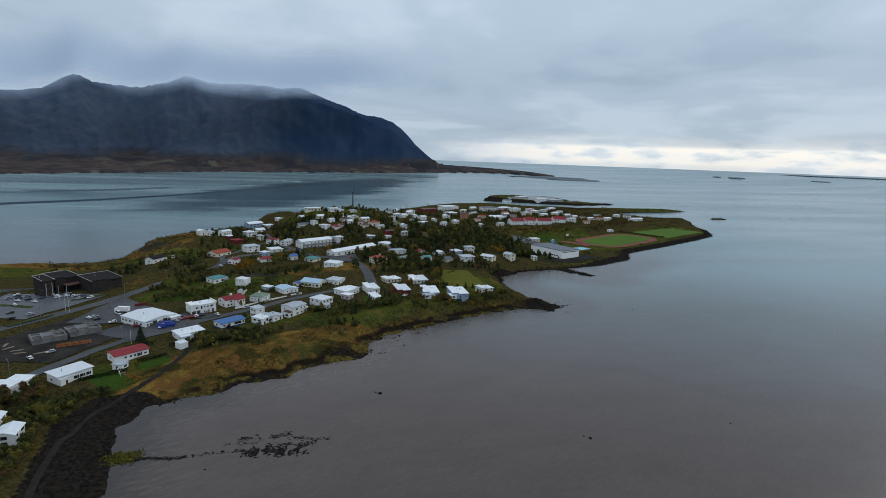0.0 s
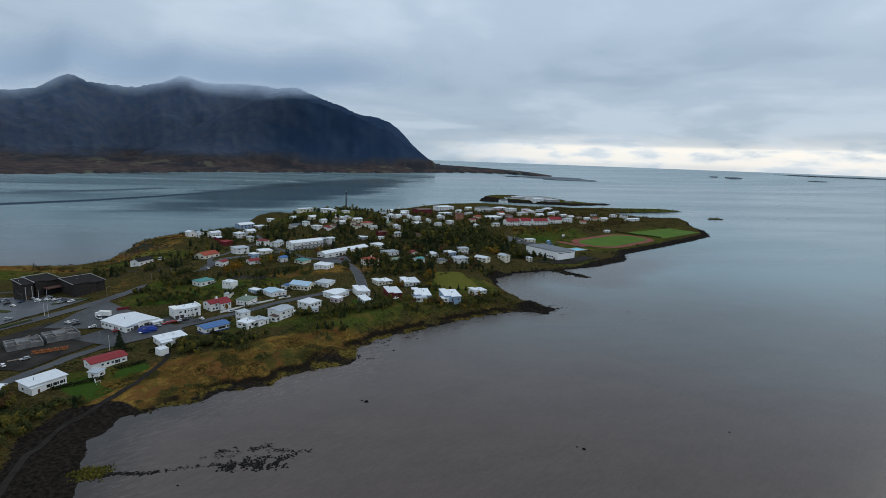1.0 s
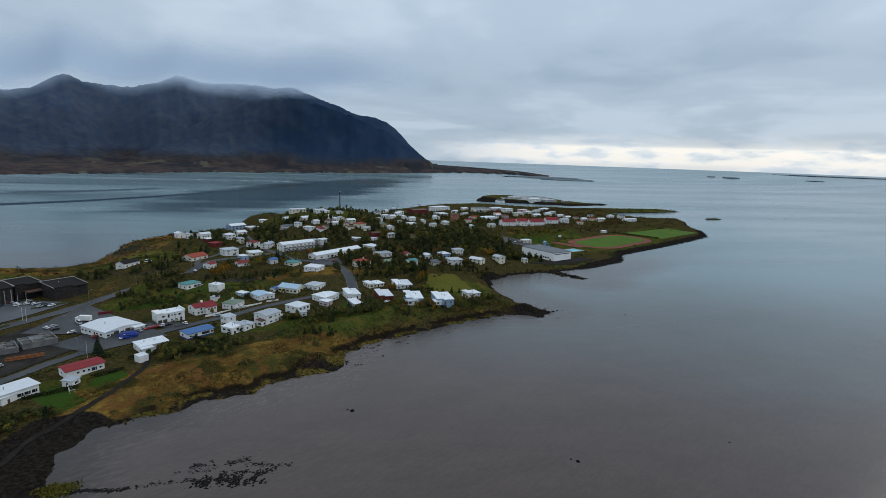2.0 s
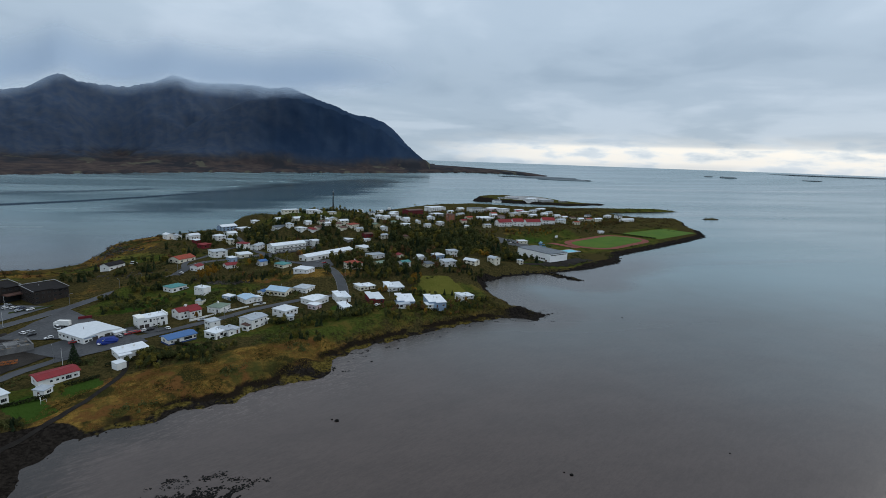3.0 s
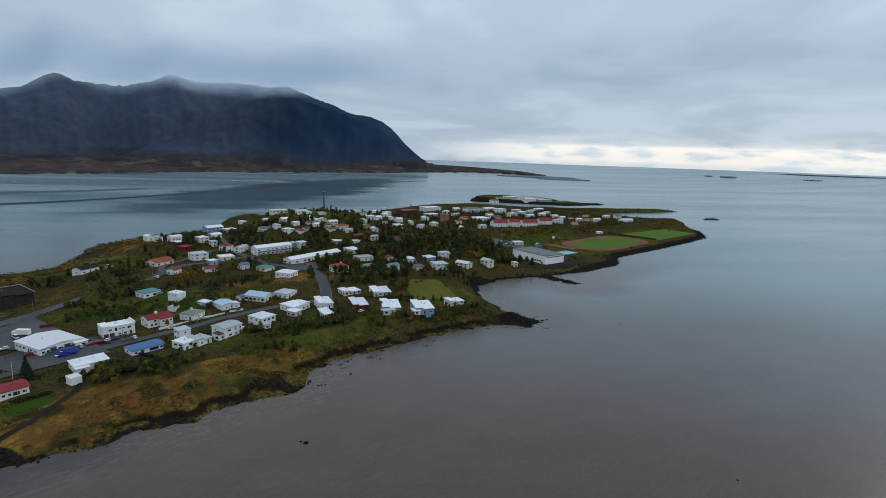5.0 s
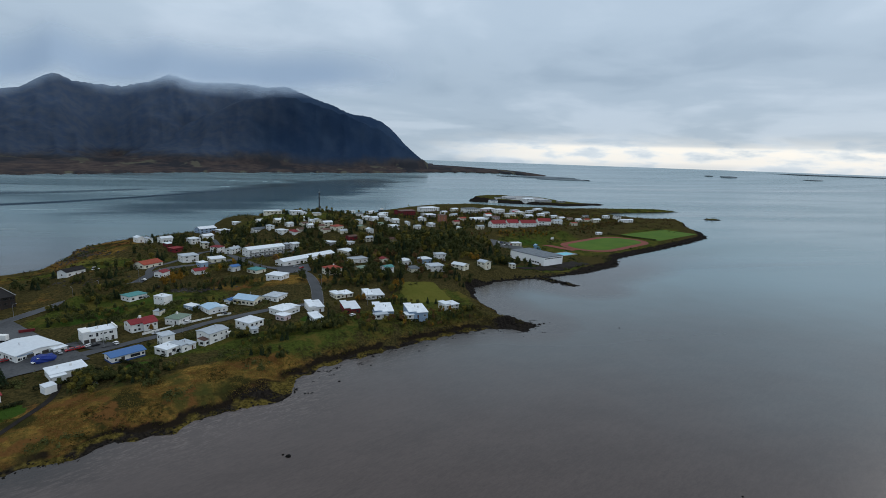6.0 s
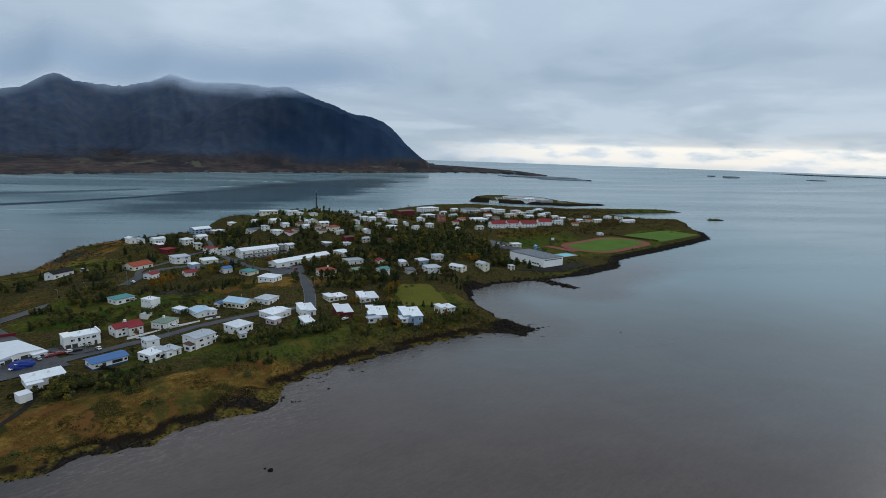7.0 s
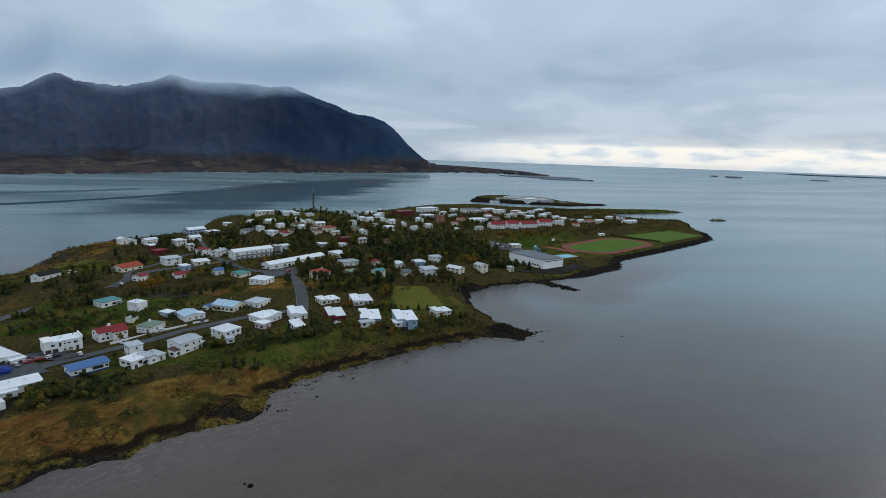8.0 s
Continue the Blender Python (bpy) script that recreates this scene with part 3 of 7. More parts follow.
# the far shore and its mountain, in headings and distances from the middle of the flight
HEADINGS = [-60, -45, -35, -26.8, -24.6, -23.5, -22.2, -20.9, -19.7, -17.1, -14.7, -13.3, -11.3, -7.2, -5.0, -2.8, -0.5, 1.2, 4.2, 7.2, 8.1, 9.7, 12.2, 16, 20, 24, 27.5]
RIDGE = [2.0, 3.0, 3.6, 4.4, 4.75, 5.5, 6.2, 5.7, 5.6, 5.6, 6.3, 6.9, 6.5, 6.7, 6.5, 6.7, 6.0, 5.4, 4.35, 3.75, 3.2, 1.5, -0.32, -0.36, -0.40, -0.42, -0.6]
SHORE_AT = [1500, 1900, 2200, 2520, 2560, 2600, 2620, 2660, 2700, 2760, 2840, 2880, 2930, 3020, 3060, 3100, 3150, 3190, 3240, 3330, 3370, 3430, 3540, 3700, 3700, 3600, 3550]
heads = np.linspace(-60, 27.5, 520)
across = np.linspace(0, 1, 110)
AZ, K = np.meshgrid(heads, across, indexing="ij")
wobble = 45 * waves(heads * 20, heads * 0, 38, 11) + 25 * waves(heads * 20, heads * 0, 11, 12)
shore_r = np.interp(heads, HEADINGS, SHORE_AT) + wobble
ridge_r = np.interp(heads, HEADINGS, [4450] * 20 + [4400, 4350, 4250, 4150, 3950, 3760, 3600])
R = shore_r[:, None] + K * (ridge_r - shore_r + 330)[:, None]
K2 = np.clip((R - shore_r[:, None]) / (ridge_r - shore_r)[:, None], 0, 1.3)
crest = 113 + ridge_r * np.tan(np.radians(np.interp(heads, HEADINGS, RIDGE)))
base = sea_rise(R)
PX, PY = SEA_CENTRE[0] + R * np.sin(np.radians(AZ)), SEA_CENTRE[1] + R * np.cos(np.radians(AZ))
rise = np.clip((K2 - 0.46) / 0.54, 0, 1) ** 1.25
peak = np.maximum(crest[:, None] - base, 4)
gully = 1 - np.abs(waves(AZ * 60 + 40 * waves(PX, PY, 900, 21), R * 0.15, 210, 22))
gully2 = 1 - np.abs(waves(AZ * 60, R * 0.35, 90, 23))
H = 3 + 9 * smooth(0, 0.02, K2) + 26 * smooth(0, 0.45, K2) * np.clip(peak / 200, 0.05, 1) * (1 + 0.4 * waves(PX, PY, 420, 24)) + (peak - 30) * np.clip(rise, 0, 1) * (peak > 30)
mid = np.clip(4 * rise * (1 - rise), 0, 1) * np.clip(peak / 400, 0, 1)
valley = np.exp(-((AZ + 18.6 + 3.0 * (K2 - 0.7)) / 2.3) ** 2) + 0.6 * np.exp(-((AZ + 9.2 - 4 * (K2 - 0.7)) / 1.3) ** 2)
H = H - valley * mid * peak * 0.30
H = H + mid * (30 * (gully - 0.55) + 7 * (gully2 - 0.6) + 26 * waves(PX, PY, 620, 25) + 9 * waves(PX, PY, 190, 26))
H = np.where(K2 > 1, H - (K2 - 1) * 1500 * np.clip(peak / 300, 0, 1), H)
end_ = smooth(27.2, 21, AZ)
H = np.where(AZ > 13, np.minimum(H, 16) * (0.15 + 0.85 * end_) - 4 * (1 - end_), H)
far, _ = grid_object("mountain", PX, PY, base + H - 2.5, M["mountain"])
tagged(far, "dark basalt mountain, painted haze-blue, over a brown moorland shore", "mountain", kind="structure")

# the nearer shoulder of the mountain, before the main ridge
SPUR_HEAD = [-20, -17.2, -15.5, -13.5, -11.4, -9.3, -6.7, -3.9, -1.7, 1.2, 4.2, 7.2, 9.1, 10.6, 11.6, 12.4]
SPUR_RISE = [-1.6, -0.3, 0.6, 1.5, 2.85, 4.0, 5.2, 5.9, 5.75, 5.0, 4.0, 2.85, 1.55, 0.7, 0.05, -0.5]
heads = np.linspace(-20, 12.4, 330)
AZ, K = np.meshgrid(heads, np.linspace(0, 1, 80), indexing="ij")
foot_r = np.interp(heads, HEADINGS, SHORE_AT) + 360 - 180 * smooth(6, 12, heads)
top_r = np.interp(heads, [-20, -9, 0, 8, 12.4], [4000, 3980, 3960, 3900, 3760])
R = foot_r[:, None] + K * (top_r - foot_r + 170)[:, None]
K2 = (R - foot_r[:, None]) / (top_r - foot_r)[:, None]
crest = 113 + top_r * np.tan(np.radians(np.interp(heads, SPUR_HEAD, SPUR_RISE))) + 7 * waves(heads * 20, heads * 0, 34, 51)
PX, PY = SEA_CENTRE[0] + R * np.sin(np.radians(AZ)), SEA_CENTRE[1] + R * np.cos(np.radians(AZ))
rise = np.clip(K2, 0, 1) ** 1.15
peak = np.maximum(crest[:, None] - sea_rise(R), 6)
mid = np.clip(4 * rise * (1 - rise), 0, 1) * np.clip(peak / 400, 0, 1)
gully = 1 - np.abs(waves(AZ * 60 + 30 * waves(PX, PY, 700, 52), R * 0.12, 160, 53))
H = 14 + (peak - 14) * rise + mid * (18 * (gully - 0.55) + 16 * waves(PX, PY, 480, 54) + 6 * waves(PX, PY, 150, 55)) - np.clip(K2 - 1, 0, 1) * 1700
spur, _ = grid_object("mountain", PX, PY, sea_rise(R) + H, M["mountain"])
tagged(spur, "dark basalt mountain shoulder, painted haze-blue, above the moorland shore", "mountain", kind="structure")


def ribbon(name, points, width, material, lift=0.22, step=3.0, label="", category="road"):
    """A strip laid on the land along a bent line."""
    pts = np.array(points, float)
    for _ in range(2):
        mid_ = np.empty((len(pts) * 2 - 2, 2))
        mid_[0::2], mid_[1::2] = pts[:-1] * 0.75 + pts[1:] * 0.25, pts[:-1] * 0.25 + pts[1:] * 0.75
        pts = np.vstack([pts[:1], mid_, pts[-1:]])
    run = np.concatenate([[0], np.cumsum(np.hypot(*np.diff(pts, axis=0).T))])
    s_ = np.linspace(0, run[-1], max(3, int(run[-1] / step)))
    cx, cy = np.interp(s_, run, pts[:, 0]), np.interp(s_, run, pts[:, 1])
    tx, ty = np.gradient(cx), np.gradient(cy)
    n_ = np.hypot(tx, ty)
    k = np.linspace(-0.5, 0.5, 5) * width
    SX, SY = cx[:, None] - k * (ty / n_)[:, None], cy[:, None] + k * (tx / n_)[:, None]
    SZ = np.maximum(ground(SX, SY), ground(cx, cy)[:, None] - 0.2) + lift
    ob, _ = grid_object(name, SX, SY, SZ, material)
    return tagged(ob, label, category, kind="structure")


def patch(name, corners, material, lift=0.2, step=3.0, label="", category="pavement"):
    """A four-cornered sheet laid on the land."""
    a, b, c, d = (np.array(p, float) for p in corners)
    n = max(2, int(max(np.linalg.norm(b - a), np.linalg.norm(c - d)) / step))
    m = max(2, int(max(np.linalg.norm(d - a), np.linalg.norm(c - b)) / step))
    u, v = np.meshgrid(np.linspace(0, 1, n), np.linspace(0, 1, m), indexing="ij")
    q = (1 - u)[..., None] * (1 - v)[..., None] * a + u[..., None] * (1 - v)[..., None] * b + u[..., None] * v[..., None] * c + (1 - u)[..., None] * v[..., None] * d
    ob, _ = grid_object(name, q[..., 0], q[..., 1], ground(q[..., 0], q[..., 1]) + lift, material)
    return tagged(ob, label, category, kind="structure")



# ---- building kit ----
def part(name, bm, material, parent, label="", at=None):
    """Links a bmesh, or a mesh that is already made, as one object under a thing or a part."""
    if isinstance(bm, bmesh.types.BMesh):
        me = bpy.data.meshes.new(name)
        bm.to_mesh(me)
        bm.free()
        me.materials.append(material)
    else:
        me = bm
    ob = new(name, me)
    ob.parent = parent
    ob.matrix_basis = at or Matrix()
    return tagged(ob, label)


def thing(name, x, y, z, heading=0.0, label="", category="", group="", kind=""):
    ob = new(name)
    ob.empty_display_size = 0.5
    ob.matrix_basis = pose(x, y, z, 0, 0, heading)
    return tagged(ob, label, category, group, kind)


def box(bm, x0, x1, y0, y1, z0, z1):
    v = [bm.verts.new(p) for p in ((x0, y0, z0), (x1, y0, z0), (x1, y1, z0), (x0, y1, z0), (x0, y0, z1), (x1, y0, z1), (x1, y1, z1), (x0, y1, z1))]
    for f in ((3, 2, 1, 0), (4, 5, 6, 7), (0, 1, 5, 4), (1, 2, 6, 5), (2, 3, 7, 6), (3, 0, 4, 7)):
        bm.faces.new([v[k] for k in f])
    return v


def solid(points, faces):
    bm = bmesh.new()
    v = [bm.verts.new(p) for p in points]
    for f in faces:
        bm.faces.new([v[k] for k in f])
    bmesh.ops.recalc_face_normals(bm, faces=bm.faces)
    return bm


def tube(bm, a, b, r0, r1, sides=8):
    """A tapered round bar between two points."""
    a, b = Vector(a), Vector(b)
    q = (b - a).to_track_quat("Z", "Y")
    rings_ = []
    for p, r in ((a, r0), (b, r1)):
        rings_.append([bm.verts.new(p + q @ Vector((r * math.cos(6.2832 * k / sides), r * math.sin(6.2832 * k / sides), 0))) for k in range(sides)])
    for k in range(sides):
        bm.faces.new((rings_[0][k], rings_[0][(k + 1) % sides], rings_[1][(k + 1) % sides], rings_[1][k]))
    bm.faces.new(rings_[1])
    bm.faces.new(rings_[0][::-1])


FOOTPRINTS = []
CACHE = {}


def lattice(xs_, zs_, open_cells, front, back):
    """One connected slab with rectangular openings, cut along the lines xs_ and zs_."""
    bm = bmesh.new()
    grid = {}

    def v(i, j, y):
        if (i, j, y) not in grid:
            grid[i, j, y] = bm.verts.new((xs_[i], y, zs_[j]))
        return grid[i, j, y]
    full = {(i, j) for i in range(len(xs_) - 1) for j in range(len(zs_) - 1)} - set(open_cells)
    for i, j in full:
        bm.faces.new((v(i, j, front), v(i + 1, j, front), v(i + 1, j + 1, front), v(i, j + 1, front)))
        for (di, dj), (p, q) in {(0, -1): ((i, j), (i + 1, j)), (0, 1): ((i + 1, j + 1), (i, j + 1)), (-1, 0): ((i, j + 1), (i, j)), (1, 0): ((i + 1, j), (i + 1, j + 1))}.items():
            if (i + di, j + dj) not in full:
                bm.faces.new((v(*q, front), v(*p, front), v(*p, back), v(*q, back)))
    return bm


def window_meshes(w, h, dark):
    key = (w, h, dark)
    if key not in CACHE:
        t, k = 0.11, w * 0.18
        if w > 1.3:
            bm = lattice([-w / 2, -w / 2 + t, k - 0.04, k + 0.04, w / 2 - t, w / 2], [0, t, h - t, h], [(1, 1), (3, 1)], -0.07, 0.03)
        else:
            bm = lattice([-w / 2, -w / 2 + t, w / 2 - t, w / 2], [0, t, h - t, h], [(1, 1)], -0.07, 0.03)
        f = bpy.data.meshes.new("window")
        bm.to_mesh(f), bm.free()
        f.materials.append(M["dark_frame" if dark else "frame"])
        bm = bmesh.new()
        box(bm, -w / 2 + t, w / 2 - t, -0.02, 0.02, t, h - t)
        g = bpy.data.meshes.new("pane")
        bm.to_mesh(g), bm.free()
        g.materials.append(M["glass"])
        CACHE[key] = (f, g)
    return CACHE[key]


def door_mesh(w, h, kind):
    key = ("door", w, h, kind)
    if key not in CACHE:
        bm = bmesh.new()
        box(bm, -w / 2, w / 2, -0.06, 0.02, 0, h)
        front = [f for f in bm.faces if f.normal.y < -0.9 or f.calc_center_median().y < -0.05]
        bmesh.ops.inset_individual(bm, faces=front, thickness=0.12, depth=-0.03)
        me = bpy.data.meshes.new("door")
        bm.to_mesh(me), bm.free()
        me.materials.append(M[kind])
        CACHE[key] = me
    return CACHE[key]


def roof_bm(kind, w, d, h, over=0.45, thick=0.22, pitch=None):
    """Roof solid over a plan w by d whose walls end at h. Returns it and the ridge's axis and rise."""
    a, b = w / 2 + over, d / 2 + over
    along = w >= d
    if kind in ("flat", "mono"):
        fall = 0.22 if kind == "flat" else min(1.6, 0.13 * d)
        lo, hi = h + 0.02, h + 0.02 + fall
        return solid([(-a, -b, lo), (a, -b, lo), (a, b, hi), (-a, b, hi), (-a, -b, lo + thick), (a, -b, lo + thick), (a, b, hi + thick), (-a, b, hi + thick)],
                     [(3, 2, 1, 0), (4, 5, 6, 7), (0, 1, 5, 4), (1, 2, 6, 5), (2, 3, 7, 6), (3, 0, 4, 7)]), fall
    span, run = (b, a) if along else (a, b)
    rise = span * (pitch or (0.34 if kind == "gable" else 0.30) * (0.34 if span > 8 else 1))
    cut = span * 0.95 if kind == "hip" else 0.0
    cut = min(cut, run - 0.3)

    def p(u, v, z):
        return (u, v, z) if along else (v, u, z)
    e = h - 0.05
    if kind == "gable":
        # two sheets folded over the ridge
        fold = [(-span, e), (-span, e + thick), (0, e + thick + rise), (span, e + thick), (span, e), (0, e + rise)]
        return solid([p(u, v, z) for u in (-run, run) for v, z in fold], [(0, 1, 2, 5), (5, 2, 3, 4), (6, 7, 8, 11), (11, 8, 9, 10), (1, 2, 8, 7), (2, 3, 9, 8), (0, 5, 11, 6), (5, 4, 10, 11), (0, 1, 7, 6), (4, 3, 9, 10)]), rise
    base = [p(-run, -span, e), p(run, -span, e), p(run, span, e), p(-run, span, e)]
    eave = [p(-run, -span, e + thick), p(run, -span, e + thick), p(run, span, e + thick), p(-run, span, e + thick)]
    top = [p(-run + cut, 0, e + thick + rise), p(run - cut, 0, e + thick + rise)]
    return solid(base + eave + top, [(0, 1, 2, 3), (0, 1, 5, 4), (1, 2, 6, 5), (2, 3, 7, 6), (3, 0, 4, 7), (4, 5, 9, 8), (6, 7, 8, 9), (5, 6, 9), (7, 4, 8)]), rise


def wall_bm(kind, w, d, h, rise):
    bm = bmesh.new()
    box(bm, -w / 2, w / 2, -d / 2, d / 2, -3.0, h)
    if kind == "mono":
        x, y = w / 2 - 0.01, d / 2 - 0.01
        k = rise * d / (d + 0.9) * 0.97
        v = [bm.verts.new(q) for q in ((-x, -y, h), (x, -y, h), (x, y, h), (-x, y, h), (x, y, h + k), (-x, y, h + k))]
        for f in ((0, 1, 4, 5), (2, 3, 5, 4), (1, 2, 4), (3, 0, 5)):
            bm.faces.new([v[i] for i in f])
        bmesh.ops.recalc_face_normals(bm, faces=bm.faces)
    if kind == "gable" and rise:
        run, half = max(w, d) / 2 - 0.005, min(w, d) / 2 - 0.005
        top = [(-half, h - 0.02), (half, h - 0.02), (half, h - 0.06 + rise * 0.45 / (half + 0.45)), (0, h - 0.06 + rise), (-half, h - 0.06 + rise * 0.45 / (half + 0.45))]
        v = [[bm.verts.new((u, q, z) if w >= d else (q, u, z)) for q, z in top] for u in (-run, run)]
        bm.faces.new(v[0]), bm.faces.new(v[1])
        for k in range(5):
            bm.faces.new((v[0][k], v[0][(k + 1) % 5], v[1][(k + 1) % 5], v[1][k]))
        bmesh.ops.recalc_face_normals(bm, faces=bm.faces)
    return bm


WORDS = {"white_roof": "white", "grey_roof": "grey", "slate_roof": "dark-grey", "black_roof": "black", "red_roof": "red", "orange_roof": "orange-red",
         "blue_roof": "blue", "pale_blue_roof": "pale-blue", "green_roof": "grey-green", "teal_roof": "teal", "brown_roof": "brown",
         "white_wall": "white rendered", "cream_wall": "cream rendered", "grey_wall": "grey concrete", "blue_wall": "pale-blue", "red_wall": "dark-red", "pink_wall": "pinkish rendered",
         "terracotta_wall": "terracotta", "olive_wall": "ochre", "black_wall": "black-clad"}
SHAPES = {"flat": "flat", "mono": "single-pitch", "gable": "gabled", "hip": "hipped"}
GROUND_WORDS = [(430, "among gardens"), (620, "on the slope"), (880, "on the hill"), (3000, "near the harbour")]
rng = random.Random(5)


def fill(root, local, w, d, h, roof, roof_mat, wall_mat, near, chimney=False, pitch=None, split=True, front=None, end=None, over=0.45):
    """Walls, roof, windows, door and chimney of one volume under a building."""
    rbm, rise = roof_bm(roof, w, d, h, over, 0.22, pitch)
    part("wall", wall_bm(roof, w, d, h, rise), M[wall_mat], root, at=local)
    if split and roof in ("flat", "mono") and near and w > 8 and d > 6:
        # two slabs, stepped in height and in plan
        rbm.free()
        k = w * rng.choice((0.4, 0.46, 0.55))
        for x0, x1, dz, dy in ((-w / 2, -w / 2 + k, 0.5, 0.9), (-w / 2 + k, w / 2, 0.0, -0.5)):
            slab = roof_bm(roof, x1 - x0 - 0.5, d, h, 0.4, 0.26)[0]
            part("roof", slab, M[roof_mat], root, at=local @ pose((x0 + x1) / 2, dy, dz - 0.03 if dz else 0.0))
    else:
        part("roof", rbm, M[roof_mat], root, at=local)
    storeys = 1 if h < 4.5 else max(2, round(h / 2.9))
    dark = wall_mat in ("red_wall", "black_wall", "cream_wall") or rng.random() < 0.25
    step = 3.0 if near else 4.2
    done_door = False
    for length, off, turn in ((w, d / 2, 0), (d, w / 2, -90), (d, w / 2, 90), (w, d / 2, 180)):
        n = max(1, int((length - 1.0) / step))
        given = front if turn == 0 else end if turn == -90 else None
        if given is not None:
            # openings placed to fit the camera's view: place along the wall, sill, width, height; a sill at the ground
            # makes a door
            for u, z0, ww, hh in given:
                face = local @ pose(0, 0, 0, 0, 0, turn) @ pose(u * length, -off, z0)
                if z0 < 0.3:
                    part("door", door_mesh(ww, hh, "dark_frame"), None, root, at=face)
                else:
                    fm, gm = window_meshes(ww, hh, dark)
                    part("pane", gm, None, part("window", fm, None, root, at=face))
            done_door = True
            continue
        if length < 3 or (turn in (90, 180) and root.location.y > 560):
            continue
        for k in range(n):
            u = (k + 0.5) * length / n - length / 2 + rng.uniform(-0.15, 0.15)
            for s_ in range(storeys):
                z0 = h / storeys * s_ + (0.95 if h / storeys > 2.5 else 0.7)
                size = rng.choice(((1.5, 1.3), (2.0, 1.35), (2.5, 1.4), (1.2, 1.2))) if near else rng.choice(((1.6, 1.3), (2.2, 1.3)))
                if size[0] > length / n - 0.3:
                    size = (1.1, 1.1)
                face = local @ pose(0, 0, 0, 0, 0, turn) @ pose(u, -off, 0)
                if s_ == 0 and not done_door and turn in (0, -90) and (k == n // 2) and length > 5:
                    part("door", door_mesh(1.0, 2.1, "door"), None, root, at=face @ pose(-0.2, 0, 0.1))
                    done_door = True
                    continue
                if rng.random() < 0.12 and not near:
                    continue
                fm, gm = window_meshes(size[0], size[1], dark)
                win = part("window", fm, None, root, at=face @ pose(0, 0, z0))
                part("pane", gm, None, win)
    if near and d > 6 and roof in ("flat", "mono", "gable"):
        for _ in range(rng.choice((0, 1, 2))):
            bm = bmesh.new()
            tube(bm, (0, 0, -0.4), (0, 0, 0.75), 0.16, 0.16, 8)
            tube(bm, (0, 0, 0.75), (0, 0, 0.9), 0.3, 0.26, 8)
            part("vent", bm, M["grey_wall"], root, at=local @ pose(rng.uniform(-0.35, 0.35) * w, rng.uniform(-0.1, 0.25) * d, h + 0.55 + (rise * 0.7 if roof == "gable" else rise * 0.5)))
    if chimney:
        bm = bmesh.new()
        box(bm, -0.45, 0.45, -0.4, 0.4, -0.6, 1.15)
        box(bm, -0.52, 0.52, -0.47, 0.47, 1.0, 1.2)
        part("chimney", bm, M["white_wall"], root, at=local @ pose(w * 0.12, 0, h + rise * 0.85))


def wing(root, x, y, w, d, h, roof, roof_mat, wall_mat, turn=0, **how):
    """A lower or projecting volume of a building, in the building's own frame."""
    fill(root, pose(x, y, 0, 0, 0, turn), w, d, h, roof, roof_mat, wall_mat, True, split=False, **how)


def detail(root, name, x0, x1, y0, y1, z0, z1, material, label=""):
    bm = bmesh.new()
    box(bm, x0, x1, y0, y1, z0, z1)
    return part(name, bm, M[material], root, label)


def building(name, base, heading, w, d, h, roof, roof_mat, wall_mat, chimney=False, **how):
    x, y, z = base
    root = thing(name, x, y, z, heading)
    where = next(t for far_, t in GROUND_WORDS if y < far_)
    tall = "low" if h < 4.5 else "two-storey" if h < 7.5 else "tall"
    tagged(root, f"{tall} {WORDS[wall_mat]} {name.replace('_', ' ')}, {SHAPES[roof]} {WORDS[roof_mat]} roof, {where}", name.replace("_", " "), "buildings of the town")
    FOOTPRINTS.append((x, y, heading, w, d))
    if name == "garage":
        part("wall", wall_bm(roof, w, d, h, 0), M[wall_mat], root)
        part("roof", roof_bm(roof, w, d, h, 0.12)[0], M[roof_mat], root)
        part("garage_door", door_mesh(min(2.8, w - 1), 2.2, "frame"), None, root, at=pose(0, 0, 0, 0, 0, -90) @ pose(0, -w / 2, 0.05))
        return root
    if name == "sports_hall":
        part("wall", wall_bm(roof, w, d, h, 0), M["bright_wall"], root)
        part("roof", roof_bm(roof, w, d, h, 0.3, 0.5)[0], M[roof_mat], root)
        for k in range(6):
            fm, gm = window_meshes(w / 7.2, 0.9, True)
            win = part("window", fm, None, root, at=pose((k - 2.5) * w / 6.6, -d / 2, h - 2.0))
            part("pane", gm, None, win)
        for k in range(3):
            fm, gm = window_meshes(2.6, 1.6, True)
            win = part("window", fm, None, root, at=pose(0, 0, 0, 0, 0, -90) @ pose(d * 0.2 + k * 3.6, -w / 2, 2.2))
            part("pane", gm, None, win)
        part("door", door_mesh(2.0, 2.4, "door"), None, root, at=pose(0, 0, 0, 0, 0, -90) @ pose(d * 0.4, -w / 2, 0.1))
        return root
    fill(root, Matrix(), w, d, h, roof, roof_mat, wall_mat, y < 480, chimney=chimney, **how)
    if name == "apartment_block" and w > 20:
        for k in range(int(w / 4.6)):
            u = (k + 0.5) * 4.6 - w / 2 + 0.8
            for s_ in range(2):
                bm = bmesh.new()
                box(bm, u - 2.0, u + 2.0, -d / 2 - 1.4, -d / 2 - 0.01, s_ * 3.1 + 0.1, s_ * 3.1 + 0.3)
                deck = part("balcony", bm, M["concrete"], root)
                bm = lattice([u - 2.0 + 0.4 * i for i in range(11)], [s_ * 3.1 + 0.3, s_ * 3.1 + 1.1, s_ * 3.1 + 1.25], [(i, 0) for i in range(1, 10, 2)], -d / 2 - 1.4, -d / 2 - 1.34)
                part("railing", bm, M["dark_frame"], deck, "dark railing")
    return root


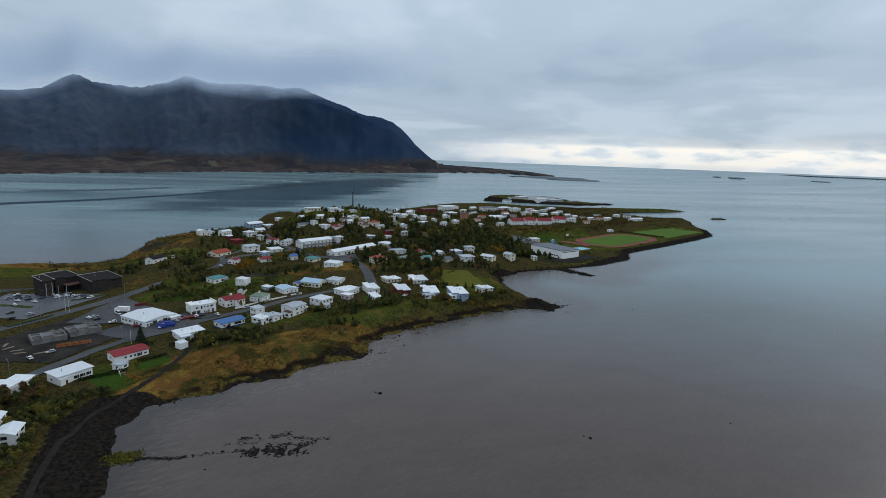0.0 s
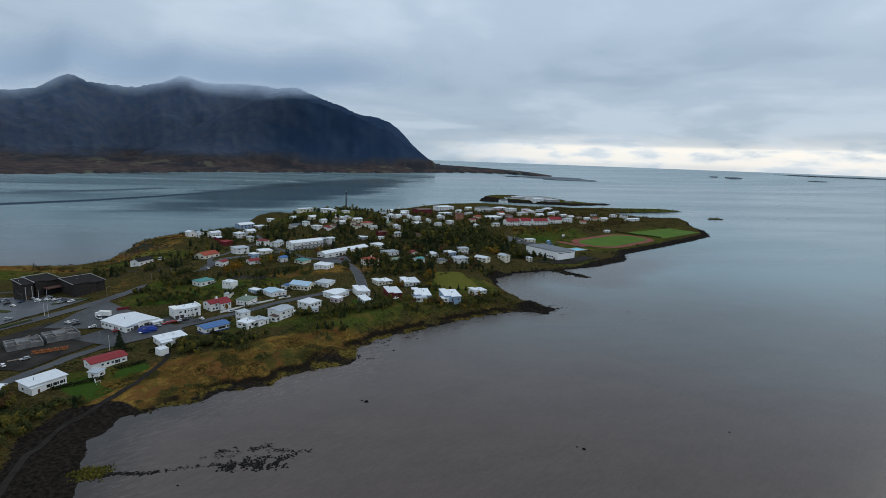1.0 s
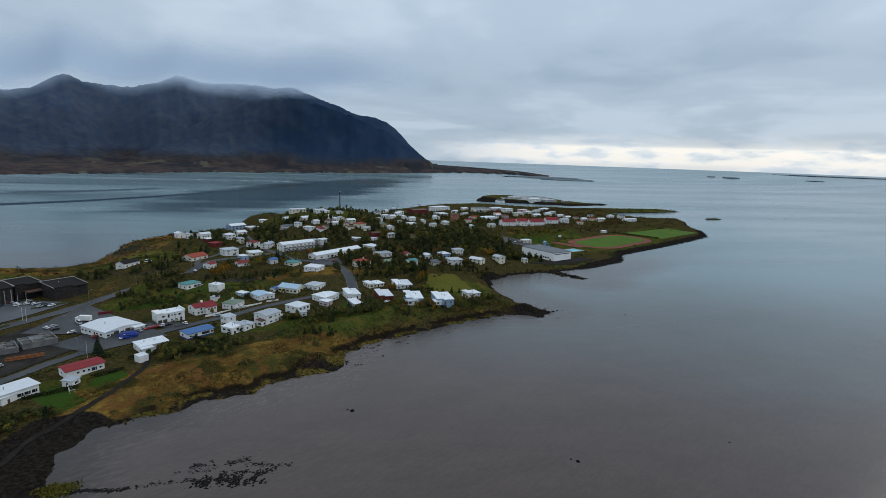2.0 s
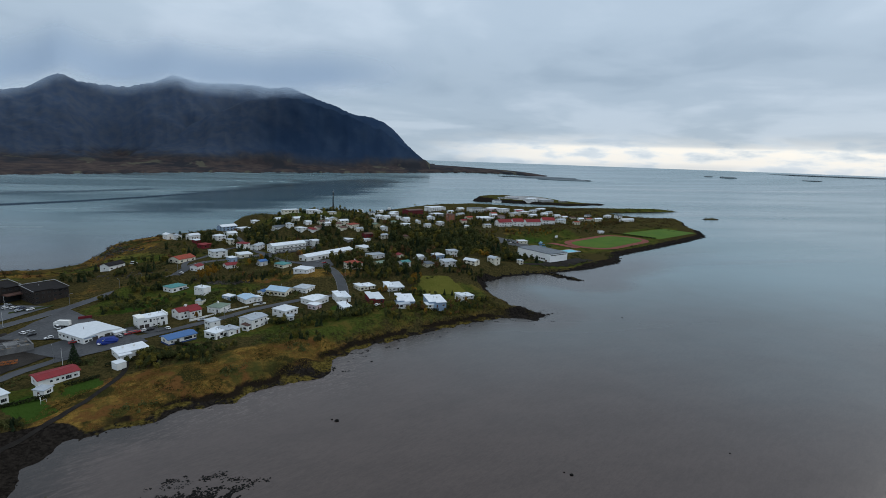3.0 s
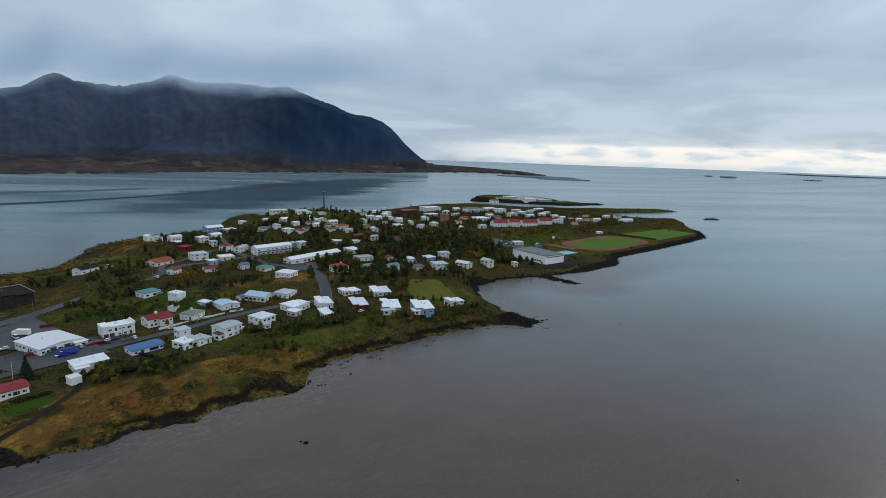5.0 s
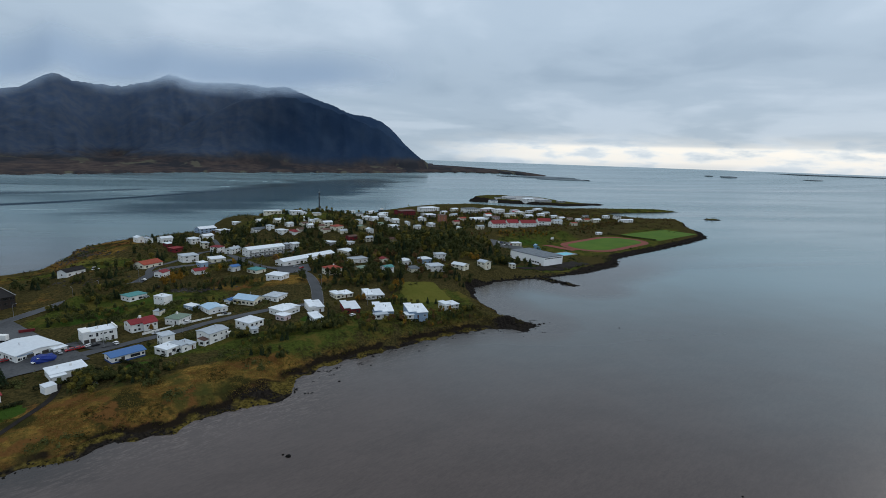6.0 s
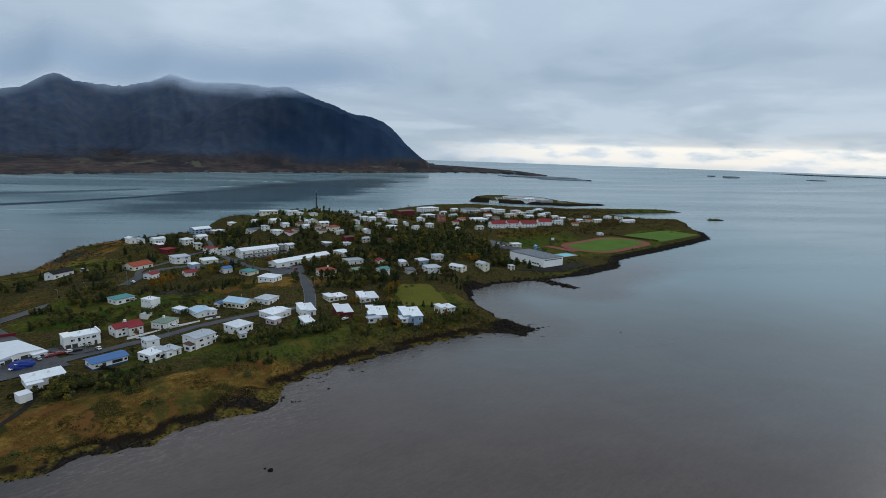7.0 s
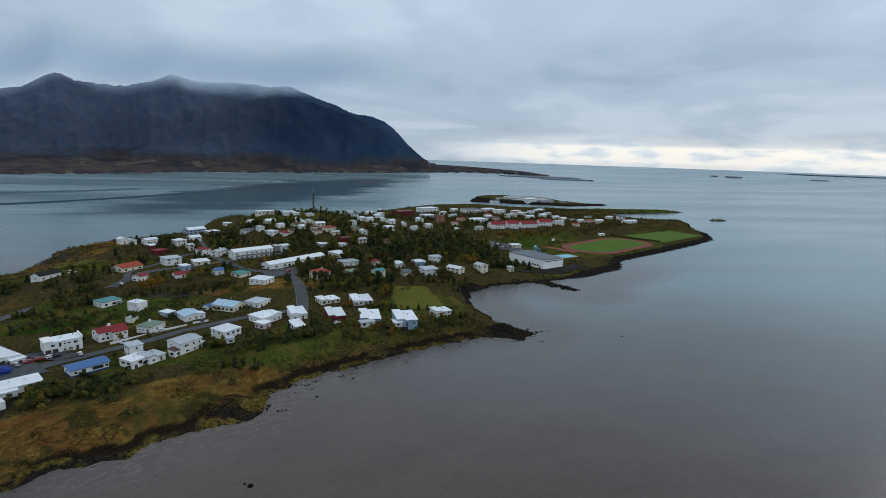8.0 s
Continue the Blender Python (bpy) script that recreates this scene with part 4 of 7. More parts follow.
def volume(root, base, heading, w, d, h, roof, roof_mat, wall_mat, **how):
    """A wing of a building that stands already."""
    local = root.matrix_basis.inverted() @ pose(*base, 0, 0, heading)
    FOOTPRINTS.append((base[0], base[1], heading, w, d))
    fill(root, local, w, d, h, roof, roof_mat, wall_mat, base[1] < 480, **how)



# ---- the town, building by building: base point, heading, length, depth, wall height ----
hall = building("workshop_hall", (-98.0, 348.1, 6.7), 50, 21.0, 24.0, 3.7, "gable", "white_roof", "white_wall", pitch=0.11, split=False,
                front=[(-0.42, 0.9, 1.8, 1.4), (-0.32, 0.9, 1.8, 1.4), (-0.2, 0.1, 3.0, 2.8), (-0.04, 0.9, 2.4, 1.4), (0.12, 0.1, 3.0, 2.8), (0.28, 0.9, 2.4, 1.4), (0.42, 0.9, 1.6, 1.4)],
                end=[(-0.42, 1.1, 2.2, 1.3), (-0.28, 1.1, 2.2, 1.3), (-0.12, 1.1, 2.2, 1.3), (0.06, 0.1, 1.2, 2.2), (0.16, 1.1, 2.2, 1.3), (0.32, 1.1, 2.2, 1.3)])
wing(hall, 8.0, -13.2, 6.0, 4.4, 2.9, "flat", "white_roof", "white_wall", front=[(0.1, 0.9, 1.6, 1.2)])
detail(hall, "sign_board", -9.9, -3.0, -12.12, -12.02, 3.0, 3.6, "blue_wall", "pale blue fascia board")
bungalow = building("house", (-67.2, 315.7, 6.3), 35, 14.7, 10.0, 3.4, "flat", "white_roof", "white_wall", split=False, end=[(-0.2, 1.0, 1.6, 1.2)],
                    front=[(0.10, 0.1, 1.3, 2.2), (0.22, 0.8, 2.4, 1.6), (0.40, 0.8, 2.4, 1.6)])
wing(bungalow, -4.6, -5.6, 5.4, 5.0, 3.0, "flat", "white_roof", "white_wall", front=[(0, 1.0, 2.0, 1.2)], end=[(-0.3, 1.1, 0.9, 1.2), (0.0, 1.1, 0.9, 1.2), (0.3, 1.1, 0.9, 1.2)])
for x_, y_ in ((-3.2, 1.0), (2.0, 0.4)):
    detail(bungalow, "chimney", x_ - 0.4, x_ + 0.4, y_ - 0.35, y_ + 0.35, 3.3, 4.9, "white_wall")
building("garage", (-66.7, 297.5, 5.9), 45, 4.6, 5.0, 3.2, "flat", "white_roof", "white_wall")
# the dark door panel at -0.17 stands for a shaded recess
blue_house = building("house", (-47.2, 332.1, 7.0), 39, 15.7, 9.0, 3.2, "gable", "blue_roof", "white_wall", pitch=0.2, over=0.7,
                      front=[(-0.38, 1.2, 1.0, 0.9), (-0.17, 0.1, 1.6, 2.4), (0.20, 1.0, 4.6, 1.5), (0.44, 1.2, 1.2, 1.1)], end=[(-0.1, 1.2, 1.4, 1.1)])
detail(blue_house, "plinth", -7.9, 7.9, -4.56, -4.45, -1.5, 0.6, "blue_base", "dark blue painted base")
detail(blue_house, "plinth", -7.96, -7.8, -4.4, 4.4, -1.5, 0.6, "blue_base", "dark blue painted base")
# the wide dark doors stand for garage openings, the tall window for a door
villa = building("house", (-69.8, 361.4, 7.5), 34, 16.4, 9.0, 6, "flat", "white_roof", "white_wall", split=False, over=0.25, end=[(0.1, 3.7, 1.1, 1.1), (0.2, 0.9, 1.1, 1.0)],
                 front=[(-0.40, 0.1, 2.4, 2.3), (-0.22, 0.1, 2.4, 2.3), (0.02, 0.9, 1.2, 1.0), (0.18, 0.9, 1.6, 1.1), (0.36, 0.1, 1.2, 2.2), (-0.27, 3.7, 1.9, 1.3), (-0.09, 3.1, 1.3, 2.3), (0.03, 3.9, 1.0, 1.0), (0.15, 3.9, 1.6, 1.0), (0.32, 3.6, 2.0, 1.5)])
detail(villa, "parapet", 7.85, 8.45, -4.9, 4.7, 5.9, 7.3, "white_wall", "white fin wall over the roof")
detail(villa, "parapet", -8.45, -4.4, -4.75, 4.7, 6.26, 6.95, "white_wall", "raised white roof edge")
detail(villa, "chimney", -1.0, 0.2, -0.5, 0.5, 6.1, 7.2, "white_wall")
red_house = building("house", (-53.3, 378.3, 7.2), 40, 14.3, 9.6, 5, "gable", "red_roof", "white_wall", pitch=0.36, end=[(-0.2, 3.4, 1.3, 1.1), (0.2, 0.9, 1.3, 1.1)],
                     front=[(-0.36, 1.0, 1.2, 1.1), (-0.22, 3.3, 1.2, 1.1), (-0.20, 1.0, 1.2, 1.1)])
wing(red_house, 2.8, -4.6, 7.6, 4.6, 4.6, "gable", "red_roof", "white_wall", pitch=0.4, front=[(-0.25, 2.6, 1.3, 1.2), (0.1, 0.1, 1.1, 2.1), (0.32, 2.6, 1.3, 1.2)])
detail(red_house, "chimney", -0.9, 0.4, -0.6, 0.6, 6.0, 8.2, "white_wall", "stout white chimney")
building("house", (-72.2, 430.2, 11.8), 48, 12.1, 10.0, 3.6, "hip", "teal_roof", "white_wall", pitch=0.26, front=[(-0.3, 1.0, 1.6, 1.2), (0.1, 0.9, 2.2, 1.4), (0.36, 0.1, 1.1, 2.1)], end=[(-0.2, 1.1, 1.2, 1.0), (0.25, 1.1, 1.2, 1.0)])
building("house", (-50.5, 416.3, 11.7), 58, 7.0, 8.6, 5.6, "flat", "white_roof", "white_wall", split=False, over=0.12, front=[(0.3, 0.9, 1.0, 1.0)], end=[(-0.32, 3.9, 0.9, 0.9), (0.0, 3.9, 0.9, 0.9), (0.3, 3.9, 0.9, 0.9)])
building("garage", (-49.1, 400.8, 8.8), 70, 5.0, 5.1, 2.8, "flat", "grey_roof", "cream_wall")
green_house = building("house", (-34.8, 387.2, 7.9), 64, 11.0, 10.0, 3.5, "hip", "green_roof", "white_wall", pitch=0.30, front=[(-0.1, 1.2, 1.6, 1.2), (0.34, 1.2, 1.0, 1.0)], end=[(-0.3, 1.1, 1.0, 1.0), (-0.05, 1.1, 1.0, 1.0), (0.25, 0.1, 1.1, 2.1)])
detail(green_house, "chimney", -1.2, -0.3, -0.5, 0.5, 4.0, 6.6, "white_wall", "tall white chimney")
building("garage", (-31.5, 408.6, 9.4), 55, 6.0, 7.5, 3, "flat", "white_roof", "blue_wall")
pale_house = building("house", (-17.7, 403.8, 9.1), 34, 10.4, 13.0, 3.3, "gable", "pale_blue_roof", "white_wall", pitch=0.2, front=[(-0.2, 1.0, 1.2, 1.1), (0.18, 0.9, 2.0, 1.2), (0.42, 0.1, 1.0, 2.1)], end=[(-0.25, 1.0, 1.4, 1.1), (0.2, 1.0, 1.4, 1.1)])
wing(pale_house, 4.4, -4.0, 5.0, 6.0, 3.2, "gable", "white_roof", "white_wall", pitch=0.2, front=[(0.0, 1.0, 1.4, 1.1)])
block_bluehip = building("house", (3.5, 417.6, 10.2), 59, 12.0, 16.7, 3.6, "gable", "pale_blue_roof", "cream_wall", pitch=0.34, front=[(-0.3, 1.0, 1.2, 1.2), (0.0, 0.6, 2.6, 2.0), (0.3, 1.0, 1.2, 1.2)])
building("house", (20.9, 420.6, 11.0), 58, 12.0, 11.4, 3.7, "hip", "grey_roof", "white_wall", pitch=0.22, front=[(-0.25, 0.1, 1.6, 2.1), (0.1, 1.0, 1.2, 1.1), (0.34, 0.9, 1.6, 1.3)])
block_da = building("house", (-27.9, 336.8, 6.2), 54, 9.6, 9.0, 4.2, "flat", "white_roof", "white_wall", split=False, over=0.2, front=[(-0.3, 0.1, 1.6, 2.1), (-0.05, 2.2, 2.0, 1.4), (0.28, 0.9, 3.0, 1.6)], end=[(-0.2, 2.4, 2.2, 1.0), (0.2, 2.4, 2.2, 1.0)])
block_e = building("house", (-8.9, 353.5, 6.9), 48, 12.6, 11.0, 6, "gable", "grey_roof", "white_wall", pitch=0.16, split=False, end=[(-0.2, 3.8, 1.2, 1.1)],
                   front=[(-0.22, 3.7, 2.4, 1.3), (0.12, 3.8, 1.4, 1.2), (0.38, 3.6, 1.2, 1.4), (-0.18, 0.9, 2.2, 1.2), (0.14, 0.9, 1.5, 1.1), (0.40, 0.1, 1.4, 2.2)])
detail(block_e, "balcony", 5.2, 8.2, -6.3, -4.8, 3.0, 3.9, "white_wall", "white balcony")
block_j = building("house", (9.5, 367.9, 8.8), 46, 10.9, 12.0, 4.7, "hip", "white_roof", "white_wall", pitch=0.2, front=[(-0.28, 2.6, 1.4, 1.2), (0.02, 2.6, 1.4, 1.2), (0.32, 2.6, 1.6, 1.2), (0.3, 0.3, 1.2, 1.0)], end=[(-0.28, 2.7, 1.2, 1.1), (0.1, 2.7, 1.2, 1.1)])
block_l = building("house", (27.6, 389.2, 10.1), 43, 11.4, 13.0, 4, "hip", "white_roof", "white_wall", pitch=0.18, front=[(0.3, 1.0, 1.8, 1.2)], end=[(-0.3, 1.1, 1.2, 1.1), (0.0, 1.1, 1.2, 1.1), (0.3, 1.1, 1.2, 1.1)])
wing(block_l, 5.4, -1.6, 7.4, 9.0, 4.2, "gable", "white_roof", "white_wall", pitch=0.2, front=[(-0.2, 1.0, 1.6, 1.2), (0.2, 1.0, 1.6, 1.2)])
block_m = building("house", (47.7, 392.6, 10.5), 17, 9.7, 12.0, 3.6, "mono", "white_roof", "white_wall")
building("house", (67.0, 420.5, 11.7), 26, 13.6, 10.0, 2.8, "flat", "white_roof", "cream_wall")
building("house", (71.0, 386.6, 10.7), 11, 10.4, 13.0, 3.4, "mono", "white_roof", "red_wall")
building("house", (89.8, 418.0, 11.2), 12, 13.5, 12.0, 2.8, "mono", "white_roof", "white_wall")
block_q = building("house", (92.2, 380.2, 9.9), 1, 12.5, 15.0, 3.8, "mono", "white_roof", "blue_wall")
block_r = building("house", (113.9, 376.3, 9.5), 5, 12.9, 15.0, 3.8, "mono", "white_roof", "blue_wall", chimney=True)
building("house", (140.9, 391.3, 7.5), 19, 11.6, 9.0, 4.8, "flat", "white_roof", "white_wall", chimney=True)
building("house", (62.1, 476.2, 16.7), 28, 12.1, 12.0, 5, "hip", "orange_roof", "cream_wall", chimney=True)
building("house", (20.1, 458.0, 17.9), 62, 12.0, 12.9, 3.2, "flat", "white_roof", "white_wall", split=False)
building("house", (1.3, 488.1, 16.0), 48, 10.0, 11.2, 3.2, "hip", "teal_roof", "cream_wall")
building("house", (-17.0, 495.3, 16.2), 41, 7.2, 7.0, 4, "gable", "blue_roof", "white_wall")
building("row_house", (40.6, 528.4, 17.2), 43, 61.0, 11.0, 4, "gable", "white_roof", "white_wall")
building("apartment_block", (1.8, 551.1, 19.1), 35, 37.1, 11.0, 7, "gable", "white_roof", "white_wall")
block_e1 = building("house", (29.0, 585.5, 18.1), 27, 8.2, 9.0, 6, "flat", "white_roof", "white_wall")
building("house", (-40.9, 563.2, 19.9), 54, 8.0, 10.4, 5.2, "hip", "red_roof", "white_wall")
building("house", (-26.4, 557.2, 19.5), 61, 13.7, 8.0, 4.8, "gable", "grey_roof", "white_wall", chimney=True)
building("house", (-58.3, 526.4, 19.2), 33, 12.9, 12.0, 5.2, "flat", "grey_roof", "white_wall")
building("house", (-43.4, 505.8, 17.8), 44, 6.5, 7.0, 4, "flat", "white_roof", "blue_wall")
building("house", (-41.5, 486.5, 16.5), 32, 10.2, 8.0, 3, "gable", "red_roof", "white_wall")
building("house", (-35.7, 526.8, 18.2), 27, 11.9, 12.0, 3.2, "flat", "white_roof", "cream_wall")
building("house", (-83.5, 503.1, 19.3), 53, 16.6, 13.0, 3.2, "gable", "orange_roof", "cream_wall")
building("house", (-66.0, 475.1, 17.0), 66, 8.0, 7.3, 4, "gable", "red_roof", "white_wall")
building("house", (-134.1, 493.0, 15.7), 63, 15.9, 9.0, 3.8, "gable", "black_roof", "white_wall", pitch=0.42, over=0.6)
building("house", (-119.0, 603.4, 23.6), 44, 7.4, 8.0, 4.4, "gable", "white_roof", "white_wall")
building("house", (-107.5, 592.2, 24.7), 39, 4.9, 8.0, 4.2, "gable", "grey_roof", "white_wall")
building("house", (-93.7, 595.7, 24.4), 43, 11.1, 8.0, 4.2, "gable", "white_roof", "white_wall")
building("house", (-85.7, 575.2, 23.5), 41, 6.7, 8.0, 3.2, "flat", "white_roof", "red_wall")
building("house", (-76.6, 561.4, 21.2), 57, 10.3, 8.0, 3.4, "flat", "red_roof", "red_wall")
building("house", (-69.2, 600.0, 22.3), 42, 9.9, 9.0, 5, "hip", "white_roof", "white_wall")
building("house", (-61.3, 623.7, 21.4), 42, 10.6, 9.0, 5.2, "gable", "white_roof", "white_wall")
building("house", (-55.7, 582.1, 20.9), 32, 5.7, 8.0, 5, "flat", "grey_roof", "cream_wall")
building("warehouse", (-76.3, 697.3, 19.2), 41, 20.3, 12.0, 5, "gable", "white_roof", "blue_wall")
building("house", (-57.0, 691.7, 18.9), 42, 13.0, 10.0, 4, "flat", "white_roof", "grey_wall")
building("house", (34.5, 708.7, 39.5), 30, 6.4, 7.0, 3, "flat", "white_roof", "white_wall")
building("house", (50.9, 700.5, 39.2), 29, 8.8, 7.0, 3.4, "flat", "grey_roof", "cream_wall")
building("house", (-13.7, 701.0, 29.9), 30, 12.5, 9.0, 3.4, "gable", "white_roof", "cream_wall")
building("house", (8.2, 665.7, 35.1), 28, 10.6, 9.0, 3.4, "gable", "white_roof", "cream_wall")
building("house", (-46.5, 739.3, 22.6), 37, 11.2, 8.0, 3.6, "flat", "white_roof", "white_wall")
building("house", (-11.6, 640.9, 27.6), 41, 14.9, 9.0, 3.6, "gable", "slate_roof", "white_wall")
building("house", (0.9, 636.5, 30.3), 30, 6.1, 8.0, 5.2, "hip", "grey_roof", "white_wall")
building("house", (13.5, 627.6, 26.8), 45, 9.0, 10.6, 5.2, "flat", "white_roof", "white_wall")
building("house", (27.8, 626.7, 26.9), 43, 11.5, 9.0, 3.6, "mono", "red_roof", "white_wall")
building("house", (62.1, 644.9, 33.2), 22, 10.5, 8.0, 5.2, "gable", "white_roof", "cream_wall")
building("house", (72.1, 625.7, 32.1), 36, 12.1, 9.0, 4.4, "hip", "orange_roof", "cream_wall")
building("house", (36.4, 647.1, 33.4), 39, 7.4, 7.0, 3.4, "gable", "brown_roof", "cream_wall")
building("house", (43.7, 640.1, 32.4), 32, 8.2, 7.0, 3.4, "gable", "white_roof", "white_wall")
building("house", (59.8, 618.1, 29.8), 30, 8.7, 7.0, 3.8, "gable", "brown_roof", "cream_wall")
building("house", (78.1, 611.5, 30.1), 28, 8.7, 7.0, 3.4, "gable", "grey_roof", "cream_wall")
building("house", (86.3, 596.8, 24.8), 27, 10.0, 7.0, 4.6, "gable", "brown_roof", "red_wall")
building("house", (103.8, 596.2, 23.6), 25, 9.4, 7.0, 4.6, "gable", "grey_roof", "cream_wall")
building("house", (65.1, 591.4, 21.2), 30, 9.1, 11.0, 3.4, "flat", "white_roof", "grey_wall")
building("house", (83.5, 588.0, 21.4), 32, 8.9, 7.0, 3.4, "flat", "white_roof", "white_wall")
building("house", (79.7, 555.2, 18.0), 37, 12.0, 16.0, 4, "flat", "white_roof", "cream_wall")
building("house", (86.7, 523.8, 16.5), 24, 15.8, 11.0, 3.6, "flat", "grey_roof", "white_wall")
building("house", (86.4, 481.7, 15.9), 28, 9.4, 8.0, 4.2, "gable", "green_roof", "olive_wall")
building("house", (111.6, 523.7, 14.8), 16, 6.5, 8.0, 4.4, "gable", "red_roof", "cream_wall")
block_vteal = building("house", (108.4, 478.7, 15.6), 30, 8.8, 8.0, 5.4, "gable", "teal_roof", "white_wall")
building("house", (131.7, 523.2, 13.9), 20, 9.5, 11.0, 4, "hip", "white_roof", "white_wall")
building("house", (152.1, 528.8, 13.6), 18, 10.4, 11.0, 4.4, "hip", "white_roof", "blue_wall")
building("house", (133.8, 489.1, 14.0), 11, 8.3, 11.0, 3.6, "hip", "slate_roof", "cream_wall")
building("house", (171.0, 544.8, 12.8), 13, 10.5, 9.0, 6.4, "flat", "grey_roof", "white_wall")
building("house", (154.2, 494.4, 13.9), 13, 13.4, 13.0, 4.6, "flat", "grey_roof", "white_wall")
building("house", (182.0, 507.6, 11.0), 41, 9.0, 13.8, 4.8, "gable", "white_roof", "cream_wall")
building("house", (209.4, 517.8, 9.7), 28, 9.0, 10.1, 6.2, "gable", "grey_roof", "cream_wall")
building("house", (241.6, 524.5, 7.0), 8, 4.6, 6.0, 4.6, "flat", "grey_roof", "cream_wall")
building("shed", (298.8, 658.1, 7.3), 7, 12.5, 9.0, 3.4, "flat", "white_roof", "cream_wall")
block_school1 = building("school", (310.0, 760.3, 16.8), 12, 23.5, 13.0, 6.2, "gable", "red_roof", "white_wall", pitch=0.62)
building("shed", (487.4, 775.1, 3.2), 5, 8.6, 6.0, 3.2, "flat", "white_roof", "white_wall")
building("warehouse", (203.3, 946.2, 12.4), 23, 31.1, 22.0, 9, "gable", "brown_roof", "red_wall")
building("warehouse", (262.0, 1019.3, 12.2), 24, 36.9, 22.0, 8, "flat", "white_roof", "white_wall")
building("warehouse", (235.2, 891.0, 14.8), 23, 21.2, 18.0, 6, "flat", "white_roof", "grey_wall")
building("house", (202.6, 790.1, 21.6), 13, 9.3, 10.0, 5, "gable", "white_roof", "white_wall")
building("apartment_block", (235.6, 800.2, 18.1), 8, 9.2, 14.0, 12, "flat", "brown_roof", "terracotta_wall")
building("apartment_block", (333.7, 975.4, 15.1), 16, 29.1, 22.0, 8.5, "hip", "slate_roof", "white_wall")
building("house", (391.1, 1043.4, 10.0), 17, 28.5, 14.0, 6.5, "hip", "white_roof", "pink_wall")
building("apartment_block", (388.4, 970.6, 13.5), 29, 21.2, 13.0, 9, "flat", "white_roof", "white_wall")
building("house", (392.0, 920.3, 12.9), 30, 21.0, 12.0, 7, "flat", "grey_roof", "cream_wall")
building("house", (432.0, 970.8, 11.3), 17, 15.3, 12.0, 6.5, "flat", "white_roof", "cream_wall")
building("house", (427.5, 919.2, 11.8), 11, 14.8, 11.0, 5, "gable", "white_roof", "white_wall")
building("house", (311.1, 856.7, 14.6), 17, 27.2, 20.0, 4.4, "flat", "white_roof", "white_wall")
building("house", (281.9, 850.4, 15.4), 18, 12.4, 10.0, 4.2, "gable", "orange_roof", "cream_wall")
building("house", (349.0, 882.1, 13.9), 24, 16.1, 10.0, 4.8, "hip", "brown_roof", "pink_wall")
building("house", (144.7, 684.9, 25.9), 25, 11.3, 9.0, 3.6, "flat", "white_roof", "white_wall")
building("house", (153.3, 733.3, 26.9), 22, 9.0, 9.0, 4, "gable", "white_roof", "white_wall")
building("house", (169.8, 728.1, 24.4), 12, 5.0, 8.0, 4, "gable", "white_roof", "white_wall")
building("house", (241.3, 723.4, 17.2), 8, 6.0, 8.0, 4.4, "gable", "white_roof", "cream_wall")
building("house", (277.1, 741.9, 16.3), 13, 10.5, 8.0, 4.6, "gable", "grey_roof", "cream_wall")
building("house", (434.4, 817.8, 15.3), 12, 16.2, 9.0, 5, "gable", "grey_roof", "white_wall")
building("house", (483.4, 931.5, 10.5), 11, 12.9, 9.0, 4.4, "gable", "white_roof", "white_wall")
building("house", (512.3, 1067.5, 9.6), 26, 22.6, 11.0, 4.6, "hip", "white_roof", "white_wall")
building("house", (506.3, 911.4, 8.7), 13, 10.7, 8.0, 4.4, "gable", "brown_roof", "cream_wall")
building("house", (548.1, 890.7, 8.4), 14, 16.4, 9.0, 5, "gable", "white_roof", "cream_wall")
building("house", (627.2, 945.4, 9.5), 5, 13.2, 9.0, 4.6, "gable", "slate_roof", "white_wall")
building("house", (484.7, 854.2, 7.5), 2, 10.9, 8.0, 4.2, "gable", "orange_roof", "cream_wall")
building("house", (311.5, 1013.1, 13.4), 27, 14.9, 10.0, 5, "gable", "white_roof", "cream_wall")
building("house", (149.4, 1008.7, 8.4), 46, 17.3, 8.0, 4, "gable", "white_roof", "white_wall")
building("house", (124.1, 724.3, 30.2), 27, 9.1, 8.0, 4.4, "gable", "white_roof", "white_wall")
building("house", (117.7, 1095.8, 0.0), 53, 25.4, 8.0, 3.6, "gable", "grey_roof", "white_wall")
building("warehouse", (616.3, 1362.9, 5.0), 8, 31.9, 24.0, 9, "flat", "white_roof", "white_wall")
building("warehouse", (661.2, 1359.1, 5.3), 19, 44.3, 18.0, 6, "flat", "grey_roof", "grey_wall")
building("warehouse", (520.7, 1375.8, 0.0), 15, 22.1, 14.0, 6, "gable", "slate_roof", "white_wall")
building("warehouse", (591.4, 1436.7, 5.3), 12, 30.4, 18.0, 6.5, "flat", "white_roof", "grey_wall")
building("warehouse", (640.0, 1420.0, 6.0), 10, 26.0, 16.0, 7, "gable", "grey_roof", "white_wall")
building("house", (545.0, 1405.0, 6.5), 14, 20.0, 12.0, 5, "gable", "slate_roof", "white_wall")
building("warehouse", (720.0, 1372.0, 4.2), 12, 24.0, 12.0, 4.5, "flat", "grey_roof", "grey_wall")
block_college1 = building("college", (-184.9, 411.9, 8.7), 47, 6.6, 14.0, 11, "mono", "black_roof", "black_wall")
block_near1 = building("house", (-109.2, 266.9, 4.0), 49, 15.1, 10.0, 4.4, "flat", "white_roof", "white_wall", split=False, over=0.7, end=[(-0.1, 1.2, 2.0, 1.3)], front=[(-0.36, 1.4, 1.6, 1.2), (0.02, 1.0, 2.6, 1.7), (0.2, 1.0, 2.6, 1.7), (0.38, 1.0, 2.4, 1.7)])
